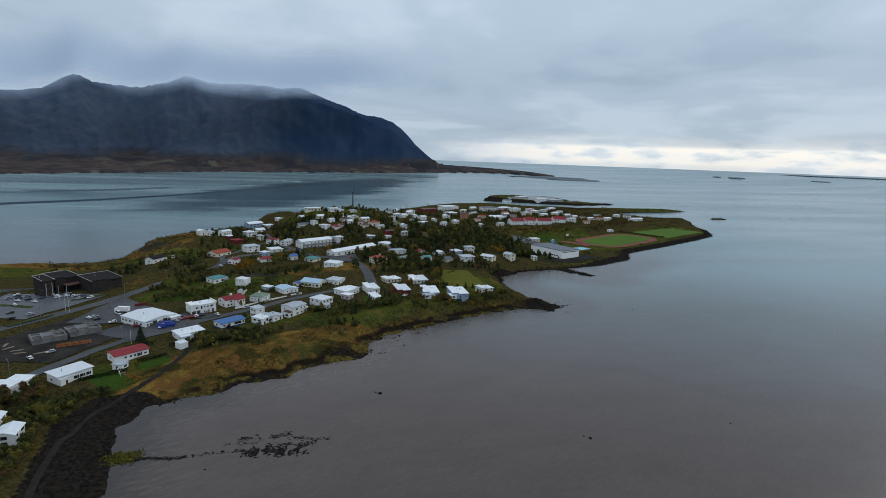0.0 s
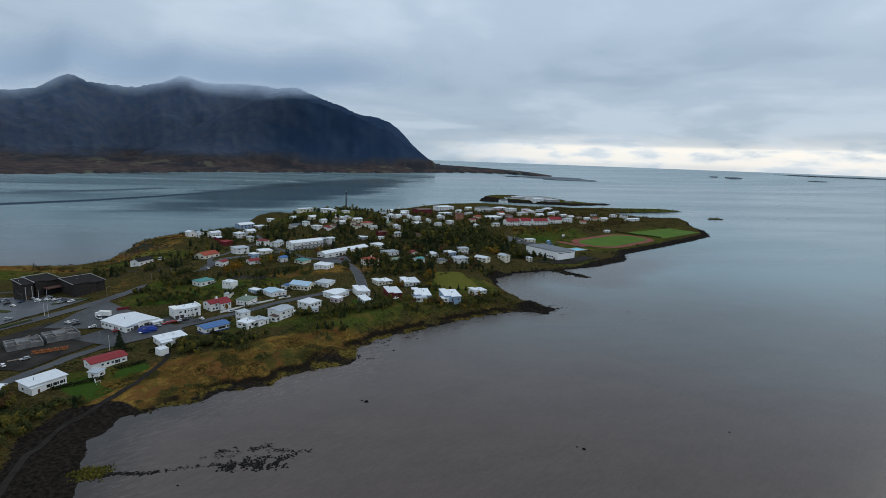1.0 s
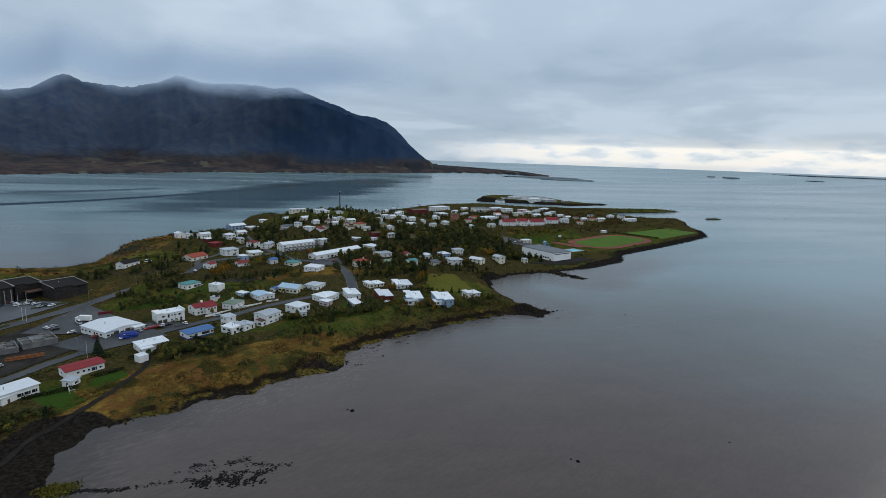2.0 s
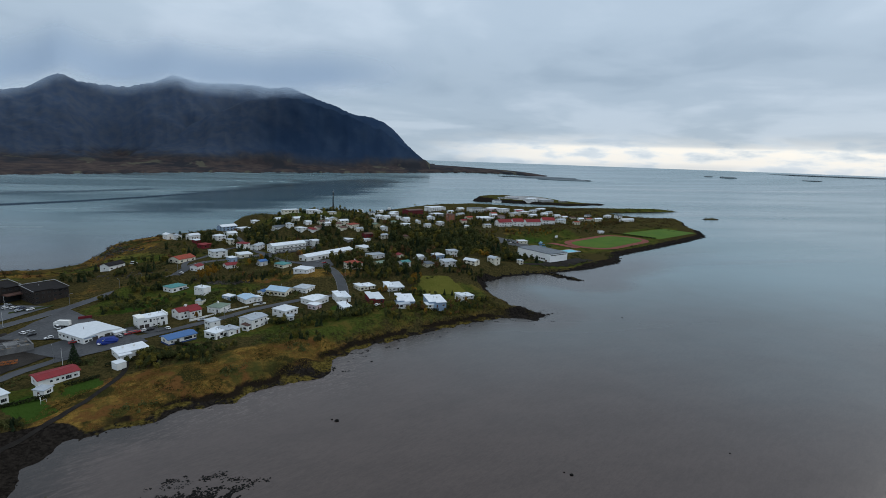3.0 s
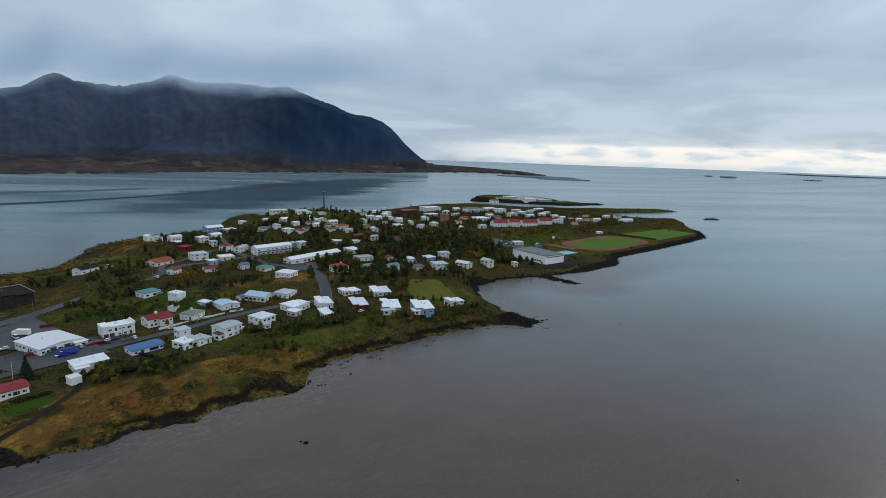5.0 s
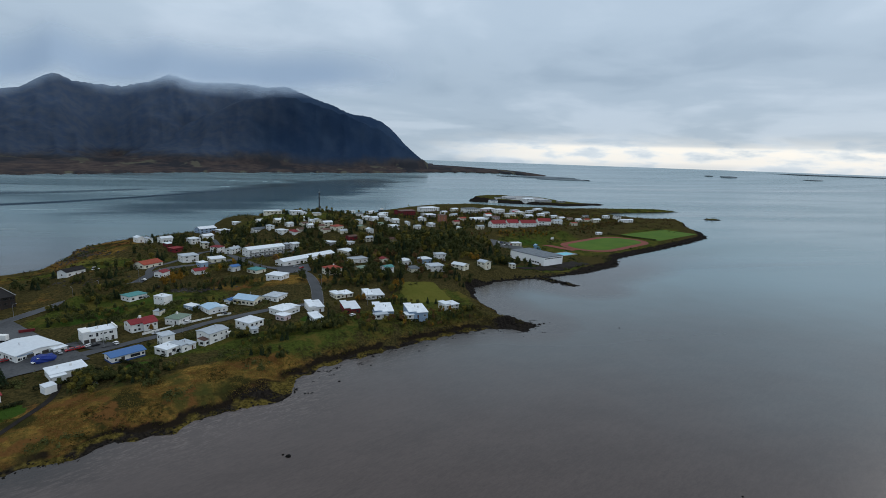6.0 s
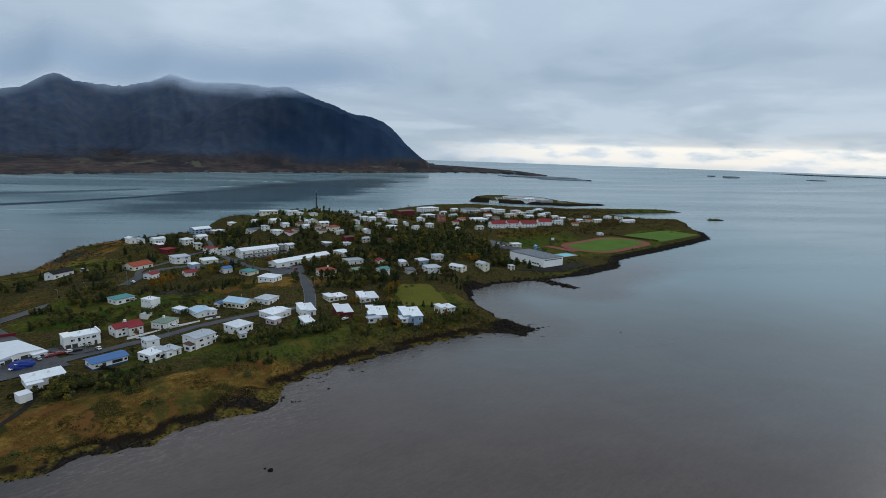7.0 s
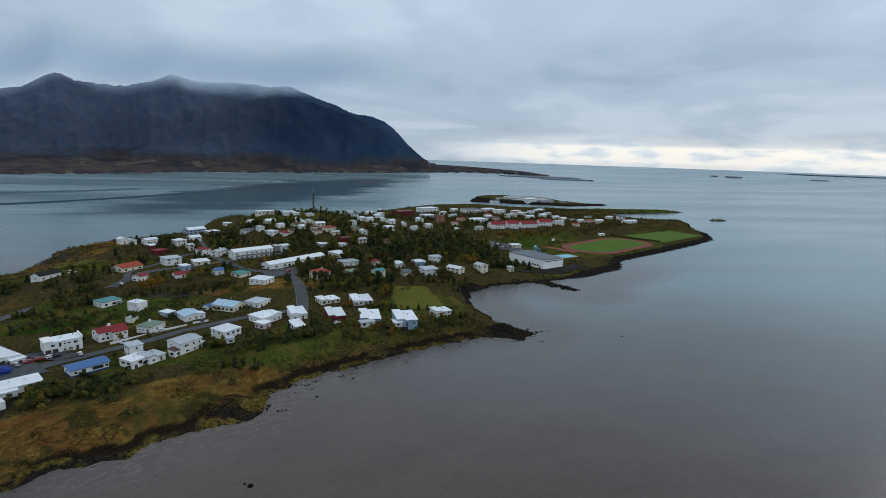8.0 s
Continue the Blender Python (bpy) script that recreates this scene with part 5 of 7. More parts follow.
block_near2 = building("house", (-91.2, 289.8, 4.5), 40, 16.4, 10.0, 4, "gable", "red_roof", "white_wall", pitch=0.17, over=0.6, end=[(-0.1, 1.6, 1.3, 1.1)],
                       front=[(-0.2, 1.7, 1.3, 1.2), (-0.05, 1.7, 1.3, 1.2), (0.08, 1.7, 1.3, 1.2), (0.22, 1.2, 2.6, 1.9), (0.4, 1.6, 1.6, 1.2)])
detail(block_near2, "terrace", 1.5, 8.0, -7.2, -5.02, -1.0, 0.5, "white_wall", "white terrace wall")
building("house", (-107.1, 211.7, 2.5), 97, 9.0, 6.9, 4.6, "gable", "white_roof", "white_wall")
building("house", (-117.2, 220.6, 3.1), 97, 9.0, 5.9, 5, "gable", "white_roof", "white_wall")
building("house", (-128.3, 257.5, 3.9), 80, 15.3, 9.0, 3.6, "flat", "white_roof", "white_wall")
building("sports_hall", (288.3, 571.1, 4.3), 23, 30.0, 50.5, 9.4, "flat", "slate_roof", "white_wall")
building("house", (514.0, 893.3, 8.8), -1, 10.0, 9.0, 4.4, "gable", "white_roof", "white_wall")
building("house", (532.9, 896.8, 8.5), 11, 11.8, 8.0, 4.2, "gable", "orange_roof", "cream_wall")
building("house", (601.2, 884.6, 9.3), 11, 16.3, 9.0, 4.2, "gable", "white_roof", "white_wall")
building("house", (491.8, 918.7, 9.9), 9, 11.3, 9.0, 4.4, "gable", "brown_roof", "cream_wall")
building("house", (342.3, 898.8, 13.7), 18, 11.2, 10.0, 5, "gable", "white_roof", "white_wall")
building("house", (427.7, 988.2, 11.5), 20, 16.2, 10.0, 5, "gable", "red_roof", "white_wall")
building("house", (488.7, 977.8, 11.8), 13, 13.9, 9.0, 4.5, "gable", "grey_roof", "cream_wall")
building("house", (100.2, 630.9, 31.8), 23, 7.4, 8.0, 4, "gable", "green_roof", "olive_wall")
building("house", (132.2, 601.8, 21.2), 19, 7.1, 8.0, 4.4, "gable", "brown_roof", "olive_wall")
building("house", (115.6, 730.3, 31.0), 28, 9.1, 8.0, 4, "hip", "white_roof", "white_wall")
building("house", (139.7, 778.1, 28.5), 23, 8.5, 8.0, 4, "gable", "white_roof", "white_wall")
building("house", (55.0, 634.0, 31.9), 25, 7.1, 7.0, 4, "gable", "brown_roof", "cream_wall")
building("house", (45.5, 661.6, 34.1), 27, 6.6, 7.0, 4, "gable", "white_roof", "white_wall")
building("house", (37.7, 681.6, 35.0), 29, 6.9, 7.0, 3.8, "gable", "white_roof", "white_wall")
building("house", (51.5, 665.5, 35.0), 27, 6.7, 7.0, 3.8, "gable", "grey_roof", "cream_wall")
building("house", (100.0, 670.8, 33.8), 24, 7.1, 7.0, 3.8, "hip", "grey_roof", "white_wall")
building("house", (125.4, 671.5, 29.6), 22, 7.2, 7.0, 4, "gable", "green_roof", "cream_wall")
building("house", (108.3, 621.9, 29.7), 21, 6.5, 7.0, 4, "gable", "white_roof", "white_wall")
building("house", (179.2, 707.6, 21.8), 21, 8.0, 7.0, 4, "gable", "grey_roof", "white_wall")
building("house", (205.3, 742.6, 20.3), 24, 10.0, 8.0, 4.4, "hip", "white_roof", "white_wall")
building("house", (284.2, 913.6, 13.7), 34, 15.2, 8.0, 5, "gable", "grey_roof", "white_wall")
building("house", (255.7, 793.8, 16.9), 17, 9.2, 8.0, 4.4, "gable", "red_roof", "cream_wall")
building("house", (349.6, 920.3, 14.2), 16, 12.3, 9.0, 5, "gable", "orange_roof", "white_wall")
building("house", (432.8, 999.3, 11.4), 21, 18.1, 10.0, 7, "flat", "white_roof", "white_wall")
building("house", (461.5, 993.7, 12.1), 16, 14.2, 9.0, 5.5, "gable", "grey_roof", "white_wall")
building("house", (465.0, 947.6, 11.7), 12, 13.1, 9.0, 5, "gable", "white_roof", "white_wall")
building("house", (489.1, 911.1, 9.7), 14, 12.0, 8.0, 4.6, "gable", "white_roof", "cream_wall")
building("house", (518.7, 892.2, 8.0), 11, 11.6, 8.0, 4.6, "gable", "brown_roof", "cream_wall")
building("house", (560.5, 950.5, 8.6), 14, 13.0, 8.0, 4.6, "gable", "slate_roof", "white_wall")
building("house", (603.7, 947.3, 9.2), 12, 12.9, 8.0, 4.6, "hip", "white_roof", "white_wall")
building("house", (615.7, 887.4, 8.9), 6, 12.7, 8.0, 4.6, "gable", "white_roof", "white_wall")
building("house", (144.5, 743.0, 27.8), 18, 5.2, 7.0, 4.4, "gable", "white_roof", "white_wall")
building("house", (277.9, 960.4, 13.3), 27, 11.1, 8.0, 5, "gable", "white_roof", "white_wall")
building("house", (20.8, 641.5, 33.5), 34, 7.3, 7.0, 3.8, "gable", "white_roof", "white_wall")
building("house", (110.2, 782.5, 29.4), 30, 7.9, 7.0, 3.8, "gable", "slate_roof", "white_wall")
building("house", (33.3, 629.2, 28.8), 32, 7.2, 7.0, 3.8, "gable", "brown_roof", "cream_wall")
building("house", (145.6, 791.2, 28.8), 31, 10.6, 8.0, 5, "flat", "white_roof", "white_wall")
building("house", (-2.0, 716.0, 40.0), 28, 20.0, 8.0, 3.4, "flat", "white_roof", "cream_wall")
building("house", (26.0, 713.0, 40.4), 24, 14.0, 8.0, 3.2, "flat", "white_roof", "white_wall")

# wings that belong to a building above
volume(block_bluehip, (-9.1, 420.2, 9.3), 55, 6.4, 5.0, 3, "gable", "blue_roof", "white_wall")
volume(block_da, (-21.6, 341.0, 6.8), 52, 8.7, 9.0, 3.2, "flat", "grey_roof", "white_wall")
volume(block_da, (-32.3, 349.7, 6.8), 39, 6.3, 7.0, 6, "flat", "grey_roof", "white_wall")
volume(block_e, (-12.0, 346.1, 6.6), 55, 4.0, 4.5, 3.4, "mono", "brown_roof", "white_wall")
volume(block_j, (13.1, 357.4, 8.2), 21, 3.8, 4.5, 3.2, "flat", "grey_roof", "white_wall")
volume(block_l, (28.6, 377.4, 9.4), 50, 6.0, 7.1, 3.6, "flat", "white_roof", "pink_wall")
volume(block_m, (48.5, 371.4, 10.1), 24, 6.0, 10.0, 2.8, "mono", "white_roof", "white_wall")
volume(block_q, (89.5, 369.5, 10.6), 14, 9.0, 4.0, 2.7, "flat", "grey_roof", "white_wall")
volume(block_r, (108.2, 369.9, 9.7), 8, 4.9, 6.0, 2.8, "flat", "white_roof", "white_wall")
volume(block_e1, (20.3, 589.3, 17.9), 27, 5.0, 8.0, 5, "flat", "grey_roof", "grey_wall")
volume(block_vteal, (107.4, 475.8, 15.5), 34, 6.0, 6.6, 3, "flat", "white_roof", "white_wall")
volume(block_school1, (339.7, 777.7, 15.8), -2, 17.2, 13.0, 6.2, "gable", "red_roof", "white_wall", pitch=0.62)
volume(block_school1, (370.3, 790.5, 13.5), 6, 26.0, 13.0, 6.4, "gable", "red_roof", "white_wall", pitch=0.62)
volume(block_school1, (401.0, 797.8, 15.0), -4, 20.8, 13.0, 6.8, "gable", "red_roof", "white_wall", pitch=0.62)
volume(block_college1, (-180.3, 426.6, 8.7), 51, 15.8, 16.0, 10, "mono", "black_roof", "black_wall")
volume(block_college1, (-153.0, 423.8, 9.2), 46, 20.4, 20.0, 8.5, "mono", "black_roof", "black_wall")
volume(block_near1, (-109.6, 261.4, 3.9), 56, 6.1, 5.0, 3.4, "flat", "white_roof", "white_wall")
volume(block_near2, (-90.3, 275.7, 4.0), 73, 5.0, 5.1, 3, "flat", "grey_roof", "white_wall")


# ---- roads, yards and paths ----
MAIN_ROAD = [(-330, 190), (-260, 255), (-187, 330), (-166, 356), (-147, 377), (-128, 402), (-114, 426), (-95, 448), (-82, 459), (-76, 472), (-68, 490), (-50, 512), (-15, 532), (9, 547), (30, 576)]
STREET = [(-215, 165), (-165, 222), (-132, 264), (-117, 293), (-103, 312), (-87, 322), (-69, 338), (-46, 358), (-24, 374), (0, 390), (20, 397), (36, 402), (50, 406)]
BEND = [(50, 404), (50, 426), (48, 442), (45, 461), (41, 477), (34, 490), (24, 494)]
UPPER = [(26, 490), (4, 505), (-16, 530), (-28, 545)]
LANE = [(-74, 470), (-80, 492), (-70, 520), (-62, 548), (-40, 575), (-50, 610), (-60, 640)]
SHORE_PATH = [(-76, 150), (-83, 174), (-86.5, 190), (-88, 204), (-87, 220), (-82, 239), (-73, 256), (-66, 278), (-62, 290), (-66, 306)]
ROADS = [(MAIN_ROAD, 7.0), (STREET, 6.0), (BEND, 7.5), (UPPER, 6.0), (LANE, 4.5), (SHORE_PATH, 2.6)]
for k, (line, width) in enumerate(ROADS[:-1]):
    ribbon("road", line, width, M["asphalt"], 0.24 + 0.03 * k, label="wet grey asphalt road through the town")
ribbon("path", SHORE_PATH, 2.6, M["path"], 0.2, label="dark gravel path along the shore", category="path")
for line, width in ((BEND, 7.5), (MAIN_ROAD, 7.0)):
    for side in (-1, 1):
        pts = np.array(line, float)
        t_ = np.gradient(pts, axis=0)
        n_ = np.stack([-t_[:, 1], t_[:, 0]], 1) / np.hypot(*t_.T)[:, None]
        ribbon("kerb", (pts + n_ * side * (width / 2 + 0.15))[: 9 if width < 7.2 else None], 0.35, M["concrete"], 0.34, label="grey concrete kerb along the road", category="kerb")
patch("parking", [(-232, 372), (-172, 358), (-141, 404), (-212, 422)], M["tarmac"], 0.42, label="wet asphalt car park before the college")
patch("parking", [(-124, 331), (-96, 312), (-63, 332), (-92, 362)], M["yard"], 0.45, label="wet asphalt yard round the workshop hall")
patch("parking", [(-146, 350), (-112, 346), (-97, 366), (-130, 399)], M["yard"], 0.44, label="wet asphalt junction beside the main road")
patch("parking", [(-66, 344), (-56, 352), (-74, 362), (-84, 352)], M["yard"], 0.47, label="asphalt forecourt between two houses")
patch("parking", [(20, 476), (46, 486), (42, 514), (16, 500)], M["asphalt"], 0.5, label="asphalt turning place before the row house")
patch("parking", [(262, 640), (300, 632), (310, 668), (270, 676)], M["asphalt"], 0.3, label="asphalt car park beside the swimming pool")
patch("parking", [(236, 522), (300, 528), (345, 552), (330, 566)], M["path"], 0.3, label="dark gravel yard beside the sports hall")
M["lawn"] = plain("verge_grass", (0.026, 0.036, 0.010), (0.045, 0.052, 0.016), 0.2, 0.95, bump=0.2)
M["earth"] = plain("dark_building_earth", (0.015, 0.013, 0.012), (0.038, 0.034, 0.030), 0.3, 0.95, bump=0.6, distance=0.3)
patch("parking", [(-186, 296), (-126, 286), (-106, 322), (-146, 360)], M["earth"], 0.35, label="churned dark earth of the building site")
for a, b, c, d in (((-178, 347), (-160, 366), (-158, 364), (-174, 345)), ((-205, 392), (-180, 380), (-178, 383), (-203, 395)), ((-160, 392), (-140, 404), (-141, 407), (-161, 395))):
    patch("verge", [a, b, c, d], M["lawn"], 0.6, label="grass strip in the car park", category="verge")


# ---- playing field ----
M["pitch"] = plain("mown_green_turf", (0.050, 0.104, 0.013), (0.074, 0.128, 0.019), 0.12, 0.95, bump=0.2)
M["track"] = plain("red_running_track", (0.20, 0.062, 0.045), (0.15, 0.052, 0.042), 0.2, 0.85)
M["pool"] = plain("turquoise_pool_water", (0.10, 0.42, 0.52), (0.13, 0.47, 0.56), 0.3, 0.15, bump=0.1)
M["slide"] = plain("blue_plastic_slide", (0.08, 0.25, 0.42), (0.1, 0.28, 0.45), 1, 0.35)


def field_place(u, v):
    c, s = math.cos(FIELD_ALONG), math.sin(FIELD_ALONG)
    return FIELD[0] + u * c - v * s, FIELD[1] + u * s + v * c


def oval(name, inner, outer, z, material, label, category):
    """A running-track shape: straights with half-round ends."""
    def outline(r):
        pts = []
        for k in range(49):
            a = -math.pi / 2 + math.pi * k / 48
            pts.append((43 + r * math.cos(a), r * math.sin(a)))
        for k in range(49):
            a = math.pi / 2 + math.pi * k / 48
            pts.append((-43 + r * math.cos(a), r * math.sin(a)))
        return [(*field_place(*p), z) for p in pts]
    o = outline(outer)
    n = len(o)
    if inner:
        ob = mesh_object(name, o + outline(inner), [(k, (k + 1) % n, n + (k + 1) % n, n + k) for k in range(n)], material)
    else:
        ob = mesh_object(name, o, [tuple(range(n))], material)
    return tagged(ob, label, category, kind="structure")


oval("running_track", 29.5, 39.5, 3.45, M["track"], "rust-red running track round the football pitch", "running track")
oval("football_pitch", 0, 29.4, 3.5, M["pitch"], "bright green mown football pitch", "football pitch")
c4 = [field_place(u, v) for u, v in ((98, -36), (234, -42), (240, 16), (110, 32))]
patch("training_pitch", c4, M["pitch"], 0.3, 4, "green mown training pitch near the headland", "football pitch")
c4 = [field_place(u, v) for u, v in ((-96, -4), (-84, -4), (-80, 40), (-92, 44))]
patch("jumping_area", c4, M["track"], 0.28, 4, "rust-red run-up area beside the track", "running track")
M["leaf_hedge"] = plain("dark_hedge_leaves", (0.012, 0.016, 0.007), (0.030, 0.034, 0.013), 1, 0.9, vary=0.5, island=True)


def leaf_cards(centres, size, rng_, out=None):
    """Small four-cornered leaves round the given points; out: the way that each of them faces, more or less."""
    n = len(centres)
    face = rng_.normal(size=(n, 3))
    if out is not None:
        face = 0.42 * face + out / (np.linalg.norm(out, axis=1)[:, None] + 1e-9)
    face /= np.linalg.norm(face, axis=1)[:, None] + 1e-9
    a = np.cross(face, rng_.normal(size=(n, 3)))
    a /= np.linalg.norm(a, axis=1)[:, None] + 1e-9
    b = np.cross(face, a)
    s = (np.asarray(size) * rng_.uniform(0.6, 1.3, n))[:, None]
    a, b = a * s, b * s * 0.75
    v = np.stack([centres - a, centres + b, centres + a, centres - b], 1).reshape(-1, 3)
    return v, np.arange(4 * n).reshape(n, 4)


def hedge_mesh(length, height, depth, seed):
    r = np.random.default_rng(seed)
    n = int(length * 30)
    p = np.stack([r.uniform(-length / 2, length / 2, n), r.normal(0, depth * 0.28, n), height * np.sqrt(r.uniform(0.0, 1, n))], 1)
    v, f = leaf_cards(p, 0.36, r, np.stack([p[:, 0] * 0, p[:, 1] / depth * 2, p[:, 2] / height], 1))
    me = bpy.data.meshes.new("hedge")
    me.from_pydata(v.tolist(), [], f.tolist())
    me.materials.append(M["leaf_hedge"])
    return me


def hedge(x0, y0, x1, y1, height=1.8, depth=1.4, label="dense dark clipped hedge round a garden"):
    length = math.hypot(x1 - x0, y1 - y0)
    x, y = (x0 + x1) / 2, (y0 + y1) / 2
    ob = new("hedge", hedge_mesh(length, height, depth, int(abs(x0 * 7 + y0))))
    ob.matrix_basis = pose(x, y, float(ground(x, y)), 0, 0, math.degrees(math.atan2(y1 - y0, x1 - x0)))
    return tagged(ob, label, "hedge", "garden hedges")


a_, b_ = field_place(88, 44), field_place(93, -32)
hedge(*a_, *b_, 2.6, 2.6, "tall dark shelter hedge between two pitches")
for x0, y0, x1, y1 in ((-48, 326, -36, 318), (-60, 306, -50, 296), (-40, 312, -28, 324), (-104, 262, -86, 272), (-84, 280, -72, 288), (-30, 330, -16, 342), (100, 366, 114, 364), (-46, 312, -60, 320),
                       (4, 350, 16, 352), (-74, 300, -62, 306), (-52, 300, -38, 312), (-96, 300, -84, 306)):
    hedge(x0, y0, x1, y1)

pool_ = thing("swimming_pool", 342, 612, float(ground(342, 612)) + 0.3, 23, "turquoise open-air swimming pool with pale rim", "swimming pool")
bm = lattice([-17, -15, 15, 17], [-9, -7, 7, 9], [(1, 1)], 0.0, 0.5)
bmesh.ops.rotate(bm, verts=bm.verts, matrix=Matrix.Rotation(radians(-90), 3, "X"))
part("rim", bm, M["kerb"], pool_, "pale tiled rim", at=pose(0, 0, 0.4))
bm = bmesh.new()
box(bm, -15.02, 15.02, -7.02, 7.02, -0.4, 0.22)
part("water", bm, M["pool"], pool_, "turquoise water")
slide_ = thing("water_slide", 318, 640, float(ground(318, 640)), 10, "blue water slide tower beside the pool", "slide")
bm = bmesh.new()
for k in range(40):
    a = k * 0.32
    p, q = [(3.2 * math.cos(t) + 0.12 * i, 3.2 * math.sin(t), 6.5 - 0.15 * i) for t, i in ((a, k), (a + 0.32, k + 1))]
    tube(bm, p, q, 0.55, 0.55, 6)
part("chute", bm, M["slide"], slide_)
bm = bmesh.new()
box(bm, -1.3, 1.3, -1.3, 1.3, 0, 6.6)
part("tower", bm, M["blue_wall"], slide_)
bm = solid([(-1.7, -1.7, 6.9), (1.7, -1.7, 6.9), (1.7, 1.7, 6.9), (-1.7, 1.7, 6.9), (0, 0, 8.2)], [(3, 2, 1, 0), (0, 1, 4), (1, 2, 4), (2, 3, 4), (3, 0, 4)])
part("roof", bm, M["pale_blue_roof"], slide_)

board = thing("scoreboard", 378, 716, 3.2, 25, "white scoreboard on two posts beside the track", "scoreboard")
bm = bmesh.new()
box(bm, -3.2, 3.2, -0.12, 0.12, 2.2, 5.4)
part("panel", bm, M["frame"], board)
for u in (-2.4, 2.4):
    bm = bmesh.new()
    tube(bm, (u, 0, -0.5), (u, 0, 2.3), 0.12, 0.12)
    part("post", bm, M["kerb"], board)

# ---- street furniture ----
M["steel"] = plain("galvanised_steel", (0.30, 0.31, 0.32), (0.22, 0.23, 0.24), 2, 0.45, 0.6)
M["dark_steel"] = plain("dark_painted_steel", (0.035, 0.04, 0.048), (0.05, 0.055, 0.06), 2, 0.5, 0.3)
M["lamp_glass"] = plain("lamp_glass", (0.6, 0.6, 0.56), (0.5, 0.5, 0.48), 2, 0.2)
lamp_ = thing("street_lamp", -130, 403, float(ground(-130, 403)), 20, "grey steel street lamp beside the road", "street lamp", "street lamps")
bm = bmesh.new()
tube(bm, (0, 0, -0.5), (0, 0, 8.4), 0.11, 0.07)
part("pole", bm, M["steel"], lamp_)
bm = bmesh.new()
tube(bm, (0, 0, 8.3), (0.9, 0, 8.9), 0.06, 0.05)
tube(bm, (0.9, 0, 8.9), (1.7, 0, 8.95), 0.05, 0.05)
part("arm", bm, M["steel"], lamp_)
bm = bmesh.new()
box(bm, 1.4, 2.2, -0.16, 0.16, 8.86, 9.04)
head_ = part("lamp_head", bm, M["steel"], lamp_)
bm = bmesh.new()
box(bm, 1.5, 2.1, -0.12, 0.12, 8.82, 8.855)
part("glass", bm, M["lamp_glass"], head_)
for x, y, a in ((-109, 431, 140), (-101, 311, 120), (-136, 270, 130), (-164, 338, 20), (-98, 444, 140), (-28, 367, 120), (5, 490, 60), (-165, 362, 30), (-62, 347, 120), (20, 393, 100), (53, 440, 180), (-75, 452, 140), (84, 399, 90)):
    copy_thing(lamp_, pose(x, y, float(ground(x, y)), 0, 0, a))

pole_ = thing("flagpole", -170, 399, float(ground(-170, 399)) + 0.4, 0, "white flagpole before the college", "flagpole", "flagpoles")
bm = bmesh.new()
tube(bm, (0, 0, -0.5), (0, 0, 9.0), 0.1, 0.05)
part("pole", bm, M["frame"], pole_)
bm = bmesh.new()
tube(bm, (0, 0, 9.0), (0, 0, 9.2), 0.12, 0.08)
part("cap", bm, M["steel"], pole_)
for x, y in ((-166, 401), (-155, 372), (-152, 370), (-95, 306)):
    copy_thing(pole_, pose(x, y, float(ground(x, y)) + 0.3))
fence_ = thing("fence", -222, 431, float(ground(-222, 431)), 8, "grey concrete panel fence beside the college", "fence")
for k in range(12):
    bm = bmesh.new()
    box(bm, -24 + k * 4 + 0.08, -20 + k * 4 - 0.08, -0.06, 0.06, -1.0, 2.2)
    part("panel", bm, M["concrete"], fence_)
    bm = bmesh.new()
    box(bm, -24 + k * 4 - 0.075, -24 + k * 4 + 0.075, -0.14, 0.14, -1.0, 2.3)
    part("post", bm, M["kerb"], fence_)

mast = thing("radio_mast", 54.7, 768, 37.4, 12, "dark steel lattice radio mast with drum antennas", "radio mast")
legs = [(1.0 * math.cos(a), 1.0 * math.sin(a)) for a in (0.5, 2.6, 4.7)]
for x, y in legs:
    bm = bmesh.new()
    tube(bm, (x, y, -1), (x * 0.55, y * 0.55, 26.4), 0.3, 0.22, 6)
    part("leg", bm, M["dark_steel"], mast)
for k in range(13):
    for i in range(3):
        (ax, ay), (bx, by) = legs[i], legs[(i + 1) % 3]
        z0, z1 = k * 2.0, k * 2.0 + 2.0
        f0, f1 = 1 - 0.45 * z0 / 26.4, 1 - 0.45 * z1 / 26.4
        bm = bmesh.new()
        tube(bm, (ax * f0, ay * f0, z0), (bx * f1, by * f1, z1), 0.12, 0.12, 5)
        part("brace", bm, M["dark_steel"], mast)
for z0, r0 in ((25.8, 0.9), (20.5, 0.5)):
    bm = bmesh.new()
    tube(bm, (0, 0, z0), (0, 0, z0 + 0.8), r0 + 0.4, r0 + 0.4, 12)
    part("antenna", bm, M["steel"], mast, "grey drum antenna")
bm = bmesh.new()
tube(bm, (0, 0, 26.6), (0, 0, 30.5), 0.08, 0.04, 6)
part("aerial", bm, M["steel"], mast)

# ---- vehicles ----
M["tyre"] = plain("black_rubber", (0.014, 0.014, 0.015), (0.022, 0.022, 0.022), 4, 0.8)


def paint(name, c):
    s = Shader(name, 0.22)
    s.colour(s.mix(s.noise(1.5), c, tuple(v * 0.85 for v in c)))
    return s.m


